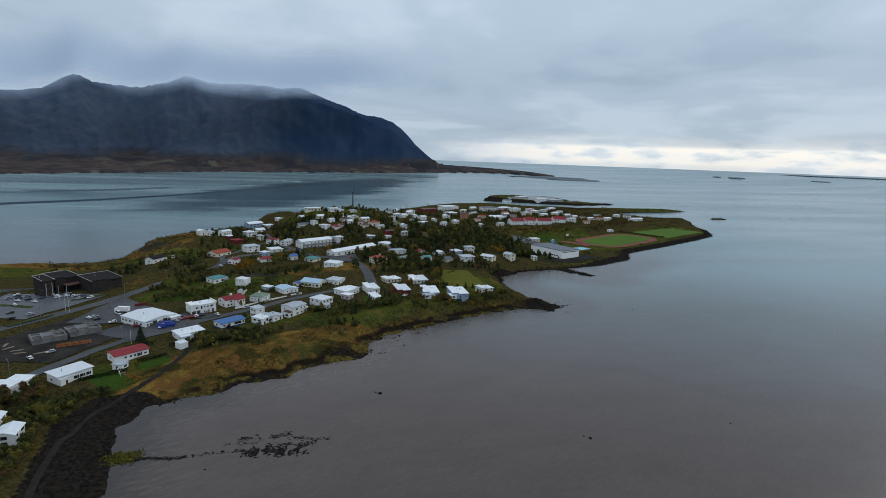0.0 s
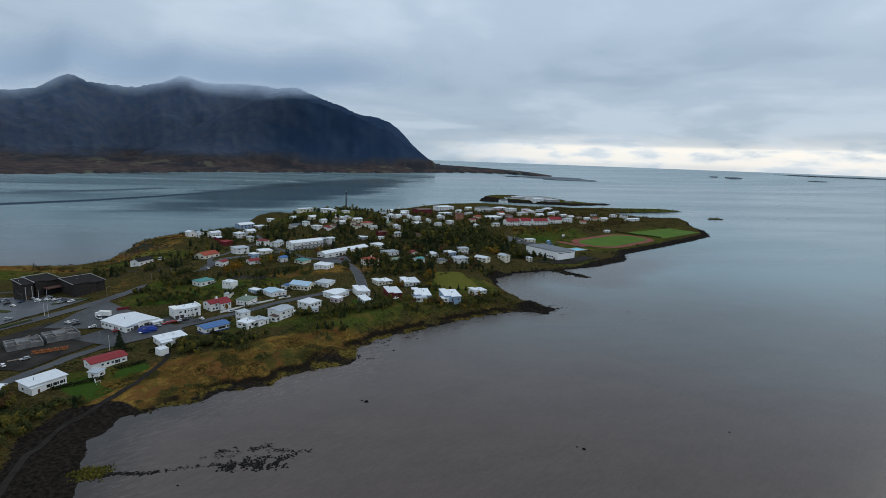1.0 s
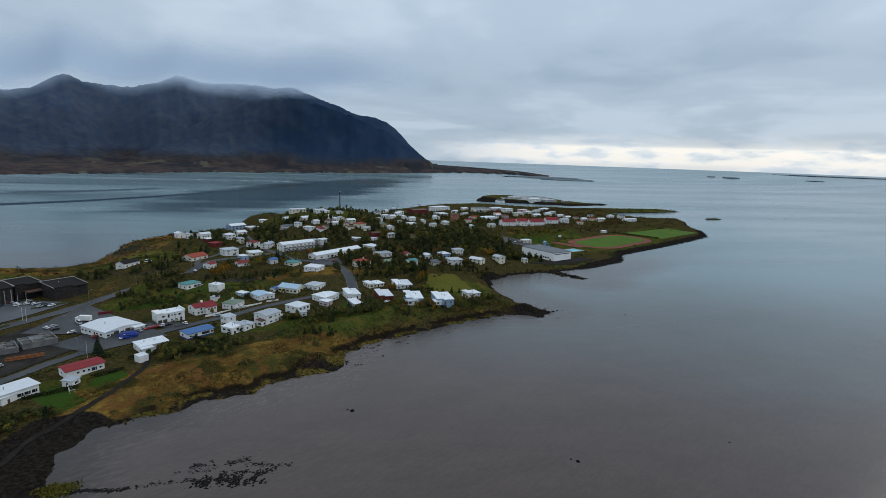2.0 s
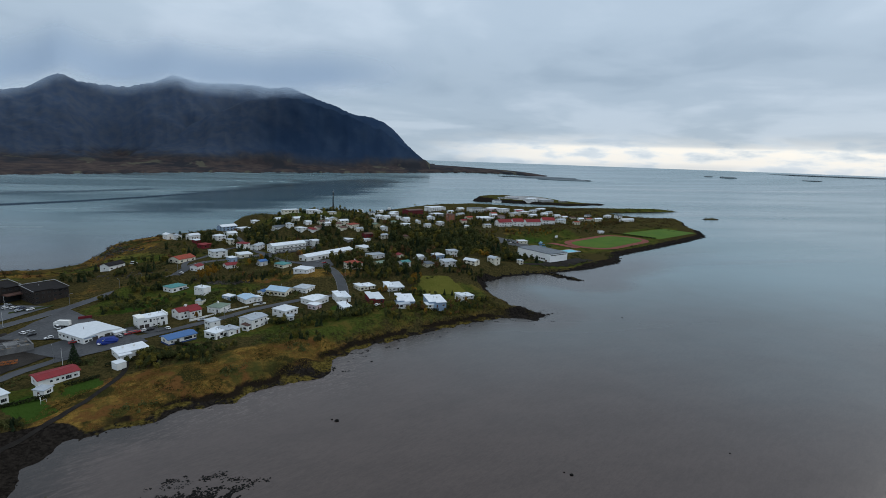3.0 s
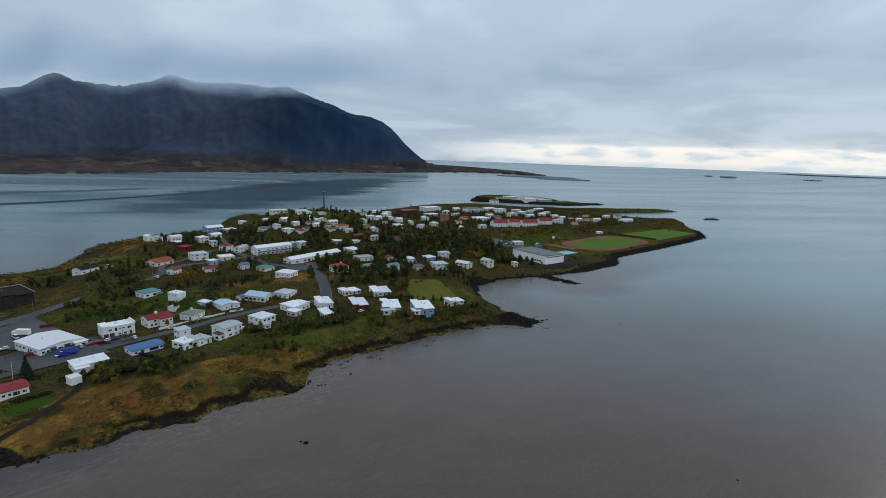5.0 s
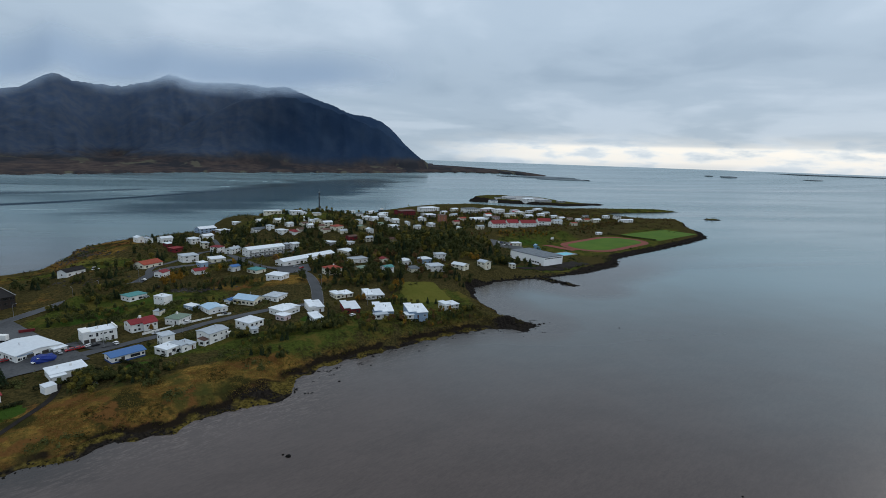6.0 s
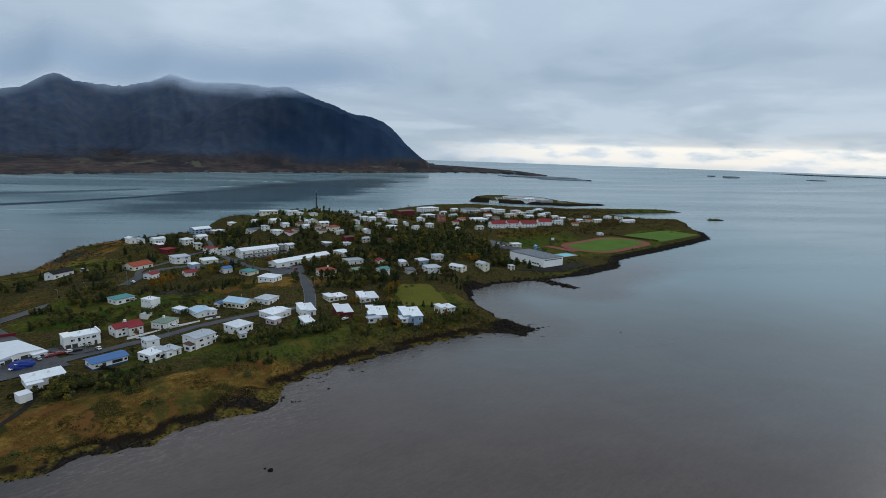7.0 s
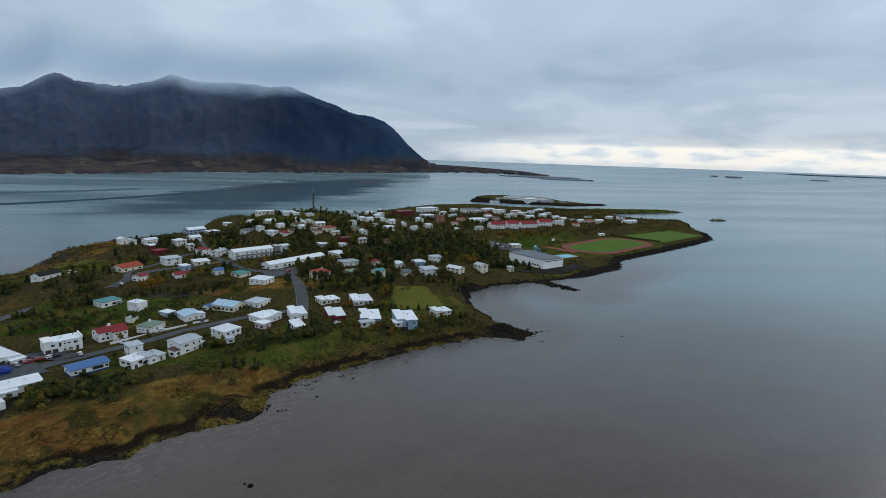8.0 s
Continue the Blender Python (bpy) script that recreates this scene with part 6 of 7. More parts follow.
def car_type(colour, rgb, name="car", long=4.4, high=1.45):
    """A parked car: stretched body, glazed cabin with a painted top, four wheels."""
    root = thing(name, 0, 0, -50, 0, f"parked {colour} {name} with dark windows on asphalt", name, "parked cars")
    coat = paint(f"{colour}_car_paint", rgb)
    l, w = long / 2, 0.88
    bm = bmesh.new()
    side = [(-l, 0.32), (l, 0.32), (l + 0.04, 0.62), (l - 0.15, 0.82), (l * 0.45, 0.95), (-l + 0.1, 0.98), (-l - 0.02, 0.7)]
    left = [bm.verts.new((x, -w, z)) for x, z in side]
    right = [bm.verts.new((x, w, z)) for x, z in side]
    bm.faces.new(left), bm.faces.new(right[::-1])
    for k in range(len(side)):
        bm.faces.new((left[k], right[k], right[(k + 1) % len(side)], left[(k + 1) % len(side)]))
    bmesh.ops.recalc_face_normals(bm, faces=bm.faces)
    bmesh.ops.bevel(bm, geom=bm.edges, offset=0.06, segments=1, affect="EDGES")
    part("body", bm, coat, root)
    b0, b1, t0, t1 = -l + 0.15, l * 0.46, -l + 0.55, l * 0.12
    cab = solid([(b0, -w + 0.05, 0.94), (b1, -w + 0.05, 0.94), (b1, w - 0.05, 0.94), (b0, w - 0.05, 0.94), (t0, -w + 0.2, high), (t1, -w + 0.2, high), (t1, w - 0.2, high), (t0, w - 0.2, high)],
                [(3, 2, 1, 0), (4, 5, 6, 7), (0, 1, 5, 4), (1, 2, 6, 5), (2, 3, 7, 6), (3, 0, 4, 7)])
    part("window", cab, M["glass"], root, "dark glazing")
    bm = bmesh.new()
    box(bm, t0 - 0.06, t1 + 0.06, -w + 0.17, w - 0.17, high - 0.02, high + 0.035)
    part("car_roof", bm, coat, root)
    for x in (-l + 0.85, l - 0.85):
        for y in (-w + 0.06, w - 0.06):
            bm = bmesh.new()
            tube(bm, (x, y - 0.1, 0.32), (x, y + 0.1, 0.32), 0.32, 0.32, 10)
            part("wheel", bm, M["tyre"], root)
    return root


CARS = [car_type("white", (0.75, 0.75, 0.75)), car_type("silver", (0.36, 0.38, 0.40)), car_type("black", (0.015, 0.015, 0.018)), car_type("red", (0.32, 0.02, 0.025)),
        car_type("dark blue", (0.02, 0.04, 0.11)), car_type("white", (0.78, 0.78, 0.78), "van", 5.6, 2.3)]
PARKED = [(-204, 416, 0), (-198, 405, 2), (-190, 401, 2), (-183, 394, 0), (-182, 402, 4), (-178, 408, 1), (-172, 402, 0), (-167, 404, 0), (-169, 410, 1), (-164, 406, 2), (-159, 402, 1), (-154, 398, 2),
          (-150, 397, 0), (-180, 410, 1), (-176, 410, 2), (-174, 405, 0), (-162, 403, 0), (-157, 401, 4), (-156, 396, 1), (-202, 412, 2), (-206, 409, 1), (-194, 408, 1), (-196, 400, 0), (-212, 402, 2), (-215, 396, 1), (-198, 376, 2), (-192, 388, 0), (-186, 371, 2), (-172, 366, 1), (-180, 360, 2), (-136, 357, 0), (-133, 359, 1), (-130, 354, 2)]
PARKED_STREET = [(-119, 348, 0), (-121, 363, 5), (-114, 360, 0), (-80, 340, 1), (-76.5, 343, 3), (-73, 346, 3), (-69.5, 349, 0), (-67, 350, 2), (-58, 352, 0), (-102, 336, 3), (-85, 330, 5), (-18, 508, 0), (32, 502, 1), (-9, 394, 2), (-76, 466, 0),
                 (-64, 454, 2), (-65, 430, 1), (72, 375, 0), (-122, 505, 5), (-84, 496, 0), (-106, 346, 5), (37, 496, 3), (-42, 366, 1)]
PARKED_FAR = [(280, 650, 0), (284, 652, 2), (288, 654, 1), (292, 656, 3), (276, 660, 0), (281, 662, 4), (-50, 300, 2), (-132, 300, 1), (-138, 292, 0), (-28, 382, 0), (110, 372, 1), (95, 368, 2)]
for k, (x, y, c) in enumerate(PARKED + PARKED_STREET + PARKED_FAR):
    turn = (52 if k < 33 else 40) + rng.choice((0, 0, 90, 180)) + rng.uniform(-6, 6)
    copy_thing(CARS[c], pose(x, y, float(ground(x, y)) + 0.52, 0, 0, turn))
for proto in CARS:
    for ob in (*proto.children_recursive, proto):
        bpy.data.objects.remove(ob)

# ---- building site ----
M["timber"] = plain("weathered_timber", (0.26, 0.21, 0.16), (0.18, 0.15, 0.12), 1, 0.85)
site = thing("foundation", -143, 322, 4.6, 33, "raw grey concrete cellar walls on the building site", "foundation")
for x0, x1, y0, y1 in ((-8, 8, -6.5, -5.9), (-8, 8, 5.9, 6.5), (-8, -7.4, -5.9, 5.9), (7.4, 8, -5.9, 5.9), (-3.2, -2.6, -5.9, 5.9), (2.6, 3.2, -5.9, 5.9), (-7.4, -3.2, 0, 0.5), (3.2, 7.4, 0.6, 1.1), (-2.6, 2.6, -1.6, -1.1), (-7.4, -3.2, -3.4, -3.0), (3.2, 7.4, 3.2, 3.6)):
    bm = bmesh.new()
    box(bm, x0, x1, y0, y1, -1.5, 3.6)
    part("wall", bm, M["concrete"], site)
bm = bmesh.new()
box(bm, -7.38, 7.38, -5.88, 5.88, -1.4, 1.6)
part("floor_slab", bm, M["concrete"], site)
for x0, x1, y0, y1, z1 in ((-7.35, -3.25, 0.55, 5.85, 2.9), (3.25, 7.35, -5.85, 0.55, 2.6), (-2.55, 2.55, -5.85, -1.65, 2.3)):
    detail(site, "floor_slab", x0, x1, y0, y1, 1.5, z1, "concrete")
for k in range(14):
    x0, y0 = rng.uniform(-7, 6.4), rng.choice((-6.2, 6.2, 0.2)) + rng.uniform(-0.1, 0.1)
    detail(site, "formwork", x0, x0 + rng.uniform(0.6, 1.8), y0 - 0.25, y0 + 0.25, 3.5, 3.7 + rng.uniform(0, 0.7), "timber" if k % 3 else "concrete")
bm = bmesh.new()
box(bm, -2.58, 2.58, -1.08, 5.88, 3.2, 3.5)
part("roof_slab", bm, M["concrete"], site)
copy_thing(site, pose(-130, 334, 4.8, 0, 0, 36))
M["orange"] = plain("orange_machine_paint", (0.45, 0.13, 0.02), (0.34, 0.10, 0.02), 1, 0.5)
crane = thing("crane_boom", -125, 310, float(ground(-125, 310)) + 0.5, 22, "orange steel crane boom lying on timbers", "crane boom")
for y in (-0.7, 0.7):
    for z in (0.4, 1.7):
        bm = bmesh.new()
        tube(bm, (-8, y, z), (8, y, z), 0.1, 0.1, 6)
        part("chord", bm, M["orange"], crane)
for k in range(12):
    x = -8 + k * 16 / 12
    for y in (-0.7, 0.7):
        bm = bmesh.new()
        tube(bm, (x, y, 0.4), (x + 1.33, y, 1.7), 0.06, 0.06, 5)
        part("brace", bm, M["orange"], crane)
for x in (-6, 0, 6):
    bm = bmesh.new()
    box(bm, x - 0.2, x + 0.2, -1.4, 1.4, -0.4, 0.29)
    part("timber", bm, M["door"], crane)
for k, (x, y, a) in enumerate(((-150, 305, 20), (-156, 309, 60), (-147, 301, 10), (-160, 314, 100), (-137, 300, 35))):
    pile = thing("timber_pile", x, y, float(ground(x, y)) + 0.35, a, "loose pale timber boards on dark earth", "timber", "site timber")
    for i in range(7):
        bm = bmesh.new()
        box(bm, -2.6, 2.6, -0.14, 0.14, 0, 0.14)
        part("board", bm, M["timber"], pile, at=pose(rng.uniform(-0.5, 0.5), (i % 4) * 0.36 - 0.5, 0.15 * (i // 4), 0, 0, rng.uniform(-9, 9)))
M["tarp"] = plain("blue_tarpaulin", (0.015, 0.03, 0.16), (0.02, 0.04, 0.2), 0.8, 0.4, bump=0.5, distance=0.2)
bm = bmesh.new()
bmesh.ops.create_uvsphere(bm, u_segments=20, v_segments=10, radius=1)
for v in bm.verts:
    f = 1 + 0.16 * noise.noise(v.co * 2.2) + 0.08 * noise.noise(v.co * 6)
    v.co = Vector((math.copysign(abs(v.co.x) ** 0.6, v.co.x) * 5.2 * f, math.copysign(abs(v.co.y) ** 0.6, v.co.y) * 3.8 * f, max(v.co.z, -0.1) * 2.6 * f))
me = bpy.data.meshes.new("tarpaulin")
bm.to_mesh(me), bm.free()
me.materials.append(M["tarp"])
tarp = new("covered_load", me)
tarp.matrix_basis = pose(-84, 333, float(ground(-84, 333)) + 0.4, 0, 0, 30)
tagged(tarp, "creased dark blue tarpaulin over a load beside the hall", "tarpaulin")

# lorry, site cabin and a stack of red panels round the hall
lorry = thing("lorry", -119.4, 366, float(ground(-119.4, 366)) + 0.45, 78, "white box lorry parked on the wet yard", "lorry")
detail(lorry, "cargo_box", -1.25, 1.25, -4.6, 2.4, 1.0, 3.9, "white_wall", "white cargo box")
detail(lorry, "cab", -1.15, 1.15, 2.6, 4.6, 0.5, 2.8, "white_wall", "white cab")
detail(lorry, "windscreen", -1.0, 1.0, 4.58, 4.66, 1.6, 2.6, "glass", "dark windscreen")
for u_ in (-3.2, -2.0, 3.6):
    for v_ in (-1.1, 1.1):
        bm = bmesh.new()
        tube(bm, (v_ - 0.14, u_, 0.5), (v_ + 0.14, u_, 0.5), 0.5, 0.5, 12)
        part("wheel", bm, M["tyre"], lorry)
panels = thing("panel_stack", -112, 378.5, float(ground(-112, 378.5)) + 0.3, 20, "weathered red panels stacked beside the yard", "panels")
for k in range(4):
    detail(panels, "panel", -3.6, 3.6, -1.2 + 0.7 * k, -0.95 + 0.7 * k, 0.0, 1.5 - 0.15 * k, "red_wall")

# garden walls
for (x0, y0), (x1, y1) in (((-49, 366), (-35, 378)), ((-31, 380), (-16, 390)), ((-96, 282), (-88, 268)), ((-13, 391), (-5, 395))):
    length = math.hypot(x1 - x0, y1 - y0)
    bm = bmesh.new()
    box(bm, -length / 2, length / 2, -0.12, 0.12, -0.8, 1.0)
    me = bpy.data.meshes.new("garden_wall")
    bm.to_mesh(me), bm.free()
    me.materials.append(M["white_wall"])
    ob = new("garden_wall", me)
    ob.matrix_basis = pose((x0 + x1) / 2, (y0 + y1) / 2, float(ground((x0 + x1) / 2, (y0 + y1) / 2)) + 0.1, 0, 0, math.degrees(math.atan2(y1 - y0, x1 - x0)))
    tagged(ob, "low white concrete wall along a front garden", "wall", "garden walls")

# goal frame on a lawn
goal = thing("football_goal", -86, 266, float(ground(-86, 266)), 60, "small white goal frame on a garden lawn", "goal")
for p, q in (((-1.2, 0, 0), (-1.2, 0, 1.6)), ((1.2, 0, 0), (1.2, 0, 1.6)), ((-1.25, 0, 1.6), (1.25, 0, 1.6))):
    bm = bmesh.new()
    tube(bm, p, q, 0.06, 0.06, 6)
    part("bar", bm, M["frame"], goal)

patch("quay", [(556, 1402), (690, 1372), (712, 1470), (600, 1525)], M["kerb"], 0.4, 8, "grey gravel quay on the harbour island", "quay")
patch("quay", [(250, 1010), (330, 1040), (300, 1090), (230, 1060)], M["asphalt"], 0.4, 8, "asphalt harbour yard by the warehouses", "quay")

# ---- the college's rims, entrance canopy and glazing ----
for local, w, d, h in ((Matrix(), 6.6, 14.0, 11), (block_college1.matrix_basis.inverted() @ pose(-180.0, 426.1, 8.8, 0, 0, 51), 15.7, 16.0, 10), (block_college1.matrix_basis.inverted() @ pose(-152.8, 423.2, 9.3, 0, 0, 46), 20.3, 20.0, 8.5)):
    a, b, lo, hi = w / 2 + 0.5, d / 2 + 0.5, h + 0.75, h + 0.75 + min(1.6, 0.13 * d)
    for p, q in (((-a, -b, lo), (-a, b, hi)), ((a, -b, lo), (a, b, hi)), ((-a, b, hi), (a, b, hi))):
        bm = bmesh.new()
        tube(bm, p, q, 0.2, 0.2, 6)
        part("rim", bm, M["grey_wall"], block_college1, "pale metal roof edge", at=local)
for u in (-1.6, 2.2):
    bm = bmesh.new()
    box(bm, u - 0.22, u + 0.22, -7.16, -7.02, 0.1, 9.4)
    part("fin", bm, M["kerb"], block_college1, "pale upright strip")
hallway = block_college1.matrix_basis.inverted() @ pose(-180.0, 426.1, 8.8, 0, 0, 51)
bm = bmesh.new()
box(bm, -3.5, 15.5, -14.5, -8.1, 5.2, 5.9)
part("canopy", bm, M["brown_roof"], block_college1, "brown timber entrance canopy", at=hallway)
bm = bmesh.new()
box(bm, -3.0, 14.0, -10.2, -8.12, 0.1, 5.15)
part("lobby", bm, M["glass"], block_college1, "dark glazed lobby", at=hallway)

# ---- harbour boat ----
M["hull"] = plain("dark_hull_paint", (0.03, 0.035, 0.05), (0.045, 0.04, 0.04), 1, 0.5)
boat = thing("fishing_boat", 190, 1128, 0.2, 20, "dark fishing boat with tall masts in harbour", "boat")
hullp = [(-12, -3, 3), (8, -3, 3.2), (13, 0, 4.2), (8, 3, 3.2), (-12, 3, 3), (-11, -2.2, -1), (7, -2.2, -1), (10, 0, -1), (7, 2.2, -1), (-11, 2.2, -1)]
part("hull", solid(hullp, [(0, 1, 2, 3, 4), (5, 6, 7, 8, 9), (0, 1, 6, 5), (1, 2, 7, 6), (2, 3, 8, 7), (3, 4, 9, 8), (4, 0, 5, 9)]), M["hull"], boat)
bm = bmesh.new()
box(bm, -8, -2, -2, 2, 2.9, 7)
part("wheelhouse", bm, M["white_wall"], boat)
for x in (-5, 4):
    bm = bmesh.new()
    tube(bm, (x, 0, 3), (x, 0, 18), 0.25, 0.14, 6)
    part("mast", bm, M["dark_steel"], boat)
    bm = bmesh.new()
    tube(bm, (x, 0, 8), (x + 6, 0, 13), 0.15, 0.1, 6)
    part("boom", bm, M["dark_steel"], boat)


# ---- trees and shrubs ----
def leaves(name, dark, light, rough=0.75):
    s = Shader(name, rough, gloss=0.03)
    k = s.island()
    crown_tone = s.between(s.noise(0.16, 2, 0.5), 0.32, 0.68)
    s.colour(s.mix(s.calc("ADD", s.calc("ADD", s.calc("MULTIPLY", k, 0.22), s.calc("MULTIPLY", crown_tone, 0.53)), s.calc("MULTIPLY", s.random(), 0.25)), dark, light))
    return s.m


M["bark"] = plain("grey_brown_bark", (0.07, 0.055, 0.042), (0.045, 0.036, 0.03), 3, 0.9)
LEAF = {"spruce": leaves("spruce_needles", (0.009, 0.016, 0.009), (0.028, 0.042, 0.020)),
        "green": leaves("dark_birch_leaves", (0.021, 0.029, 0.012), (0.086, 0.088, 0.028)),
        "olive": leaves("turning_birch_leaves", (0.058, 0.054, 0.013), (0.175, 0.142, 0.030)),
        "gold": leaves("golden_autumn_leaves", (0.11, 0.058, 0.010), (0.30, 0.160, 0.024)),
        "rust": leaves("rust_brown_leaves", (0.055, 0.033, 0.016), (0.150, 0.085, 0.036))}
TREE_WORDS = {"spruce": "dark green conical spruce with drooping boughs", "green": "leafy dark green birch with uneven crown", "olive": "birch with yellow-green turning leaves",
              "gold": "autumn tree with golden orange crown", "rust": "low tree with rust-brown thinning leaves"}


def crown_points(kind, r, n):
    """Leaf places of a crown for a tree ten metres high, and the way each leaf faces."""
    if kind == "spruce":
        z = 0.9 + 9.2 * (1 - np.sqrt(r.uniform(0, 1, n)))
        reach = (10.2 - z) * 0.27
        a = np.round(r.uniform(0, 1, n) * 9) / 9 * 6.283 + np.floor(z / 0.7) * 0.7 + r.normal(0, 0.16, n)
        k = np.sqrt(r.uniform(0.2, 1, n))
        return np.stack([np.cos(a) * reach * k, np.sin(a) * reach * k, z - 0.25 * reach * k], 1), np.stack([np.cos(a), np.sin(a), 0.7 + 0 * a], 1)
    clumps = 22
    c = r.normal(size=(clumps, 3))
    c /= np.linalg.norm(c, axis=1)[:, None]
    c *= r.uniform(0.3, 1.0, clumps)[:, None]
    slim = r.uniform(0.8, 1.1)
    c = c * np.array([2.3 * slim, 2.3 * slim, 3.2]) + np.array([0, 0, 5.6])
    c[:, :2] *= np.interp(c[:, 2], [2.4, 4.5, 8.8], [0.9, 1.1, 0.55])[:, None]
    which = r.integers(0, clumps, n)
    way = r.normal(size=(n, 3)) + np.array([0, 0, 0.35])
    way /= np.linalg.norm(way, axis=1)[:, None]
    spot = c[which] + way * r.uniform(0.6, 1.25, clumps)[which][:, None] * r.uniform(0.75, 1.08, n)[:, None]
    spot[:, 2] = np.maximum(spot[:, 2], 0.7)
    return spot, way + 0.5 * (spot - np.array([0, 0, 4.6])) / 3.0


PROTO = {}


def tree_proto(kind, seed):
    r = np.random.default_rng(seed)
    bm = bmesh.new()
    top = 9.5 if kind == "spruce" else 6.5
    tube(bm, (0, 0, -0.8), (0, 0, top * 0.55), 0.2, 0.13, 7)
    tube(bm, (0, 0, top * 0.55), (r.normal(0, 0.15), r.normal(0, 0.15), top), 0.13, 0.04, 6)
    if kind != "spruce":
        for k in range(6):
            a, z0 = k * 1.05 + r.uniform(0, 0.5), r.uniform(2.2, 4.5)
            tube(bm, (0, 0, z0), (1.7 * math.cos(a), 1.7 * math.sin(a), z0 + r.uniform(1.4, 2.4)), 0.09, 0.03, 5)
    trunk = bpy.data.meshes.new("trunk")
    bm.to_mesh(trunk), bm.free()
    trunk.materials.append(M["bark"])
    pts, facing = crown_points(kind, r, 640 if kind == "spruce" else 720)
    v, f = leaf_cards(pts, 0.38 if kind == "spruce" else 0.36, r, facing)
    crown = bpy.data.meshes.new("crown")
    crown.from_pydata(v.tolist(), [], f.tolist())
    crown.materials.append(LEAF[kind])
    return trunk, crown, v, f


for i, kind in enumerate(LEAF):
    PROTO[kind] = [tree_proto(kind, 40 + 7 * i + k) for k in range(5)]
ROAD_POINTS = np.concatenate([np.stack([np.interp(np.linspace(0, len(l) - 1, 12 * len(l)), range(len(l)), np.array(l, float)[:, k]) for k in (0, 1)], 1) for l, _ in ROADS])


CLEAR = [(-93, 258, 9), (-190, 392, 42), (-150, 390, 26), (-98, 338, 24), (-128, 372, 22), (-142, 318, 30), (132, 424, 21), (-97, 273, 11), (-75, 285, 9), (-37, 320, 7), (33, 492, 15), (44, 374, 7), (342, 612, 24), (-63, 345, 10), (-55, 456, 5)]


def free(x, y, gap):
    if any((x - a) ** 2 + (y - b) ** 2 < c * c for a, b, c in CLEAR):
        return False
    for fx, fy, turn, w, d in FOOTPRINTS:
        dx, dy = x - fx, y - fy
        if abs(dx) < 45 and abs(dy) < 45:
            c, s = math.cos(radians(turn)), math.sin(radians(turn))
            if abs(dx * c + dy * s) < w / 2 + gap and abs(-dx * s + dy * c) < d / 2 + gap:
                return False
    if np.hypot(ROAD_POINTS[:, 0] - x, ROAD_POINTS[:, 1] - y).min() < 4.2 + gap:
        return False
    u, v = field_frame(x, y)
    return not (-90 < u < 215 and abs(v) < 42)


# woods and gardens: middle, reach, turn, number, height from and to, mixture
D, O, A = ("spruce", "green", "green", "olive", "green", "green", "spruce"), ("green", "green", "olive", "spruce", "green", "rust"), ("olive", "gold", "green", "olive")
G0 = ("green", "green", "olive")
WOODS_NEAR = [(80, 458, 44, 13, 8, 78, 5, 9, D), (112, 432, 14, 8, 20, 16, 4, 8, ("olive", "gold", "green")), (160, 466, 36, 22, 25, 40, 4, 7, O), (-20, 456, 48, 7, 8, 36, 3.5, 6, O),
              (-58, 302, 13, 9, 30, 26, 4, 6, ("green", "green", "olive")), (-126, 244, 16, 12, 30, 40, 5, 8, O), (-112, 214, 12, 26, 0, 40, 4.5, 7, O), (-108, 236, 9, 7, 30, 14, 3, 5, G0), (-40, 310, 16, 7, 40, 20, 3.5, 5.5, ("green",)),
              (36, 352, 22, 9, 30, 24, 3.5, 6, ("green", "green", "spruce")), (92, 362, 20, 6, 15, 18, 3, 6, ("olive", "rust", "green")), (60, 372, 8, 6, 0, 7, 4, 6, D), (-88, 394, 22, 8, 30, 14, 3, 5, D),
              (-70, 440, 20, 8, 30, 8, 3, 5, O)]
G = ("green", "green", "green", "olive")
THICKETS = [(-42, 304, 20, 8, 40, 34, 2.5, 4.5, G), (22, 346, 16, 8, 30, 34, 2.5, 4.5, G), (52, 358, 18, 7, 15, 34, 2.5, 5, G), (-93, 246, 12, 3.5, 12, 44, 2.2, 4, D), (-102, 232, 10, 9, 0, 50, 3, 5, D), (-88, 397, 22, 8, 30, 30, 3, 5, G),
            (-12, 410, 20, 4, 20, 16, 2.5, 4, G), (130, 372, 30, 5, 12, 40, 2, 4, ("rust", "olive", "green")), (-25, 420, 18, 5, 20, 16, 2.5, 4, G), (100, 398, 22, 6, 10, 22, 3, 5, G), (70, 440, 20, 6, 20, 20, 3, 6, G),
            (-70, 405, 12, 5, 40, 12, 2.5, 4, G), (-104, 222, 8, 14, 0, 44, 3, 5, G), (-103, 190, 9, 26, 0, 80, 2.5, 5, G), (-96, 180, 3, 24, 0, 26, 1.5, 2.5, ("rust", "olive"))]
GROVES = [(-101, 427), (-92, 437), (-83, 446), (-60, 311), (-50, 306), (-39, 304), (-30, 303), (-18, 314), (6, 354), (27, 356), (34, 358), (20, 325), (28, 321), (53, 358), (61, 357), (110, 350), (119, 353), (-111, 411), (-71, 372), (-76, 383), (-98, 408),
          (-92, 424), (-84, 432), (-92, 455), (-120, 470), (-104, 478), (80, 352), (140, 376), (152, 384), (98, 401), (-32, 452), (-8, 462), (84, 442), (104, 440)]
THICKETS += [(x_, y_, 4, 3, 0, 6, 2.5, 5.0, ("olive", "gold", "rust", "olive")) for x_, y_ in ((84, 372), (78, 364), (102, 372), (104, 362), (128, 380), (124, 366), (136, 384), (80, 410), (104, 410), (-30, 462), (-56, 478))]
THICKETS += [(x_, y_, 6.5, 4.5, 25, 15, 2.6, 5.0, ("green", "green", "green", "spruce", "olive")) for x_, y_ in GROVES]
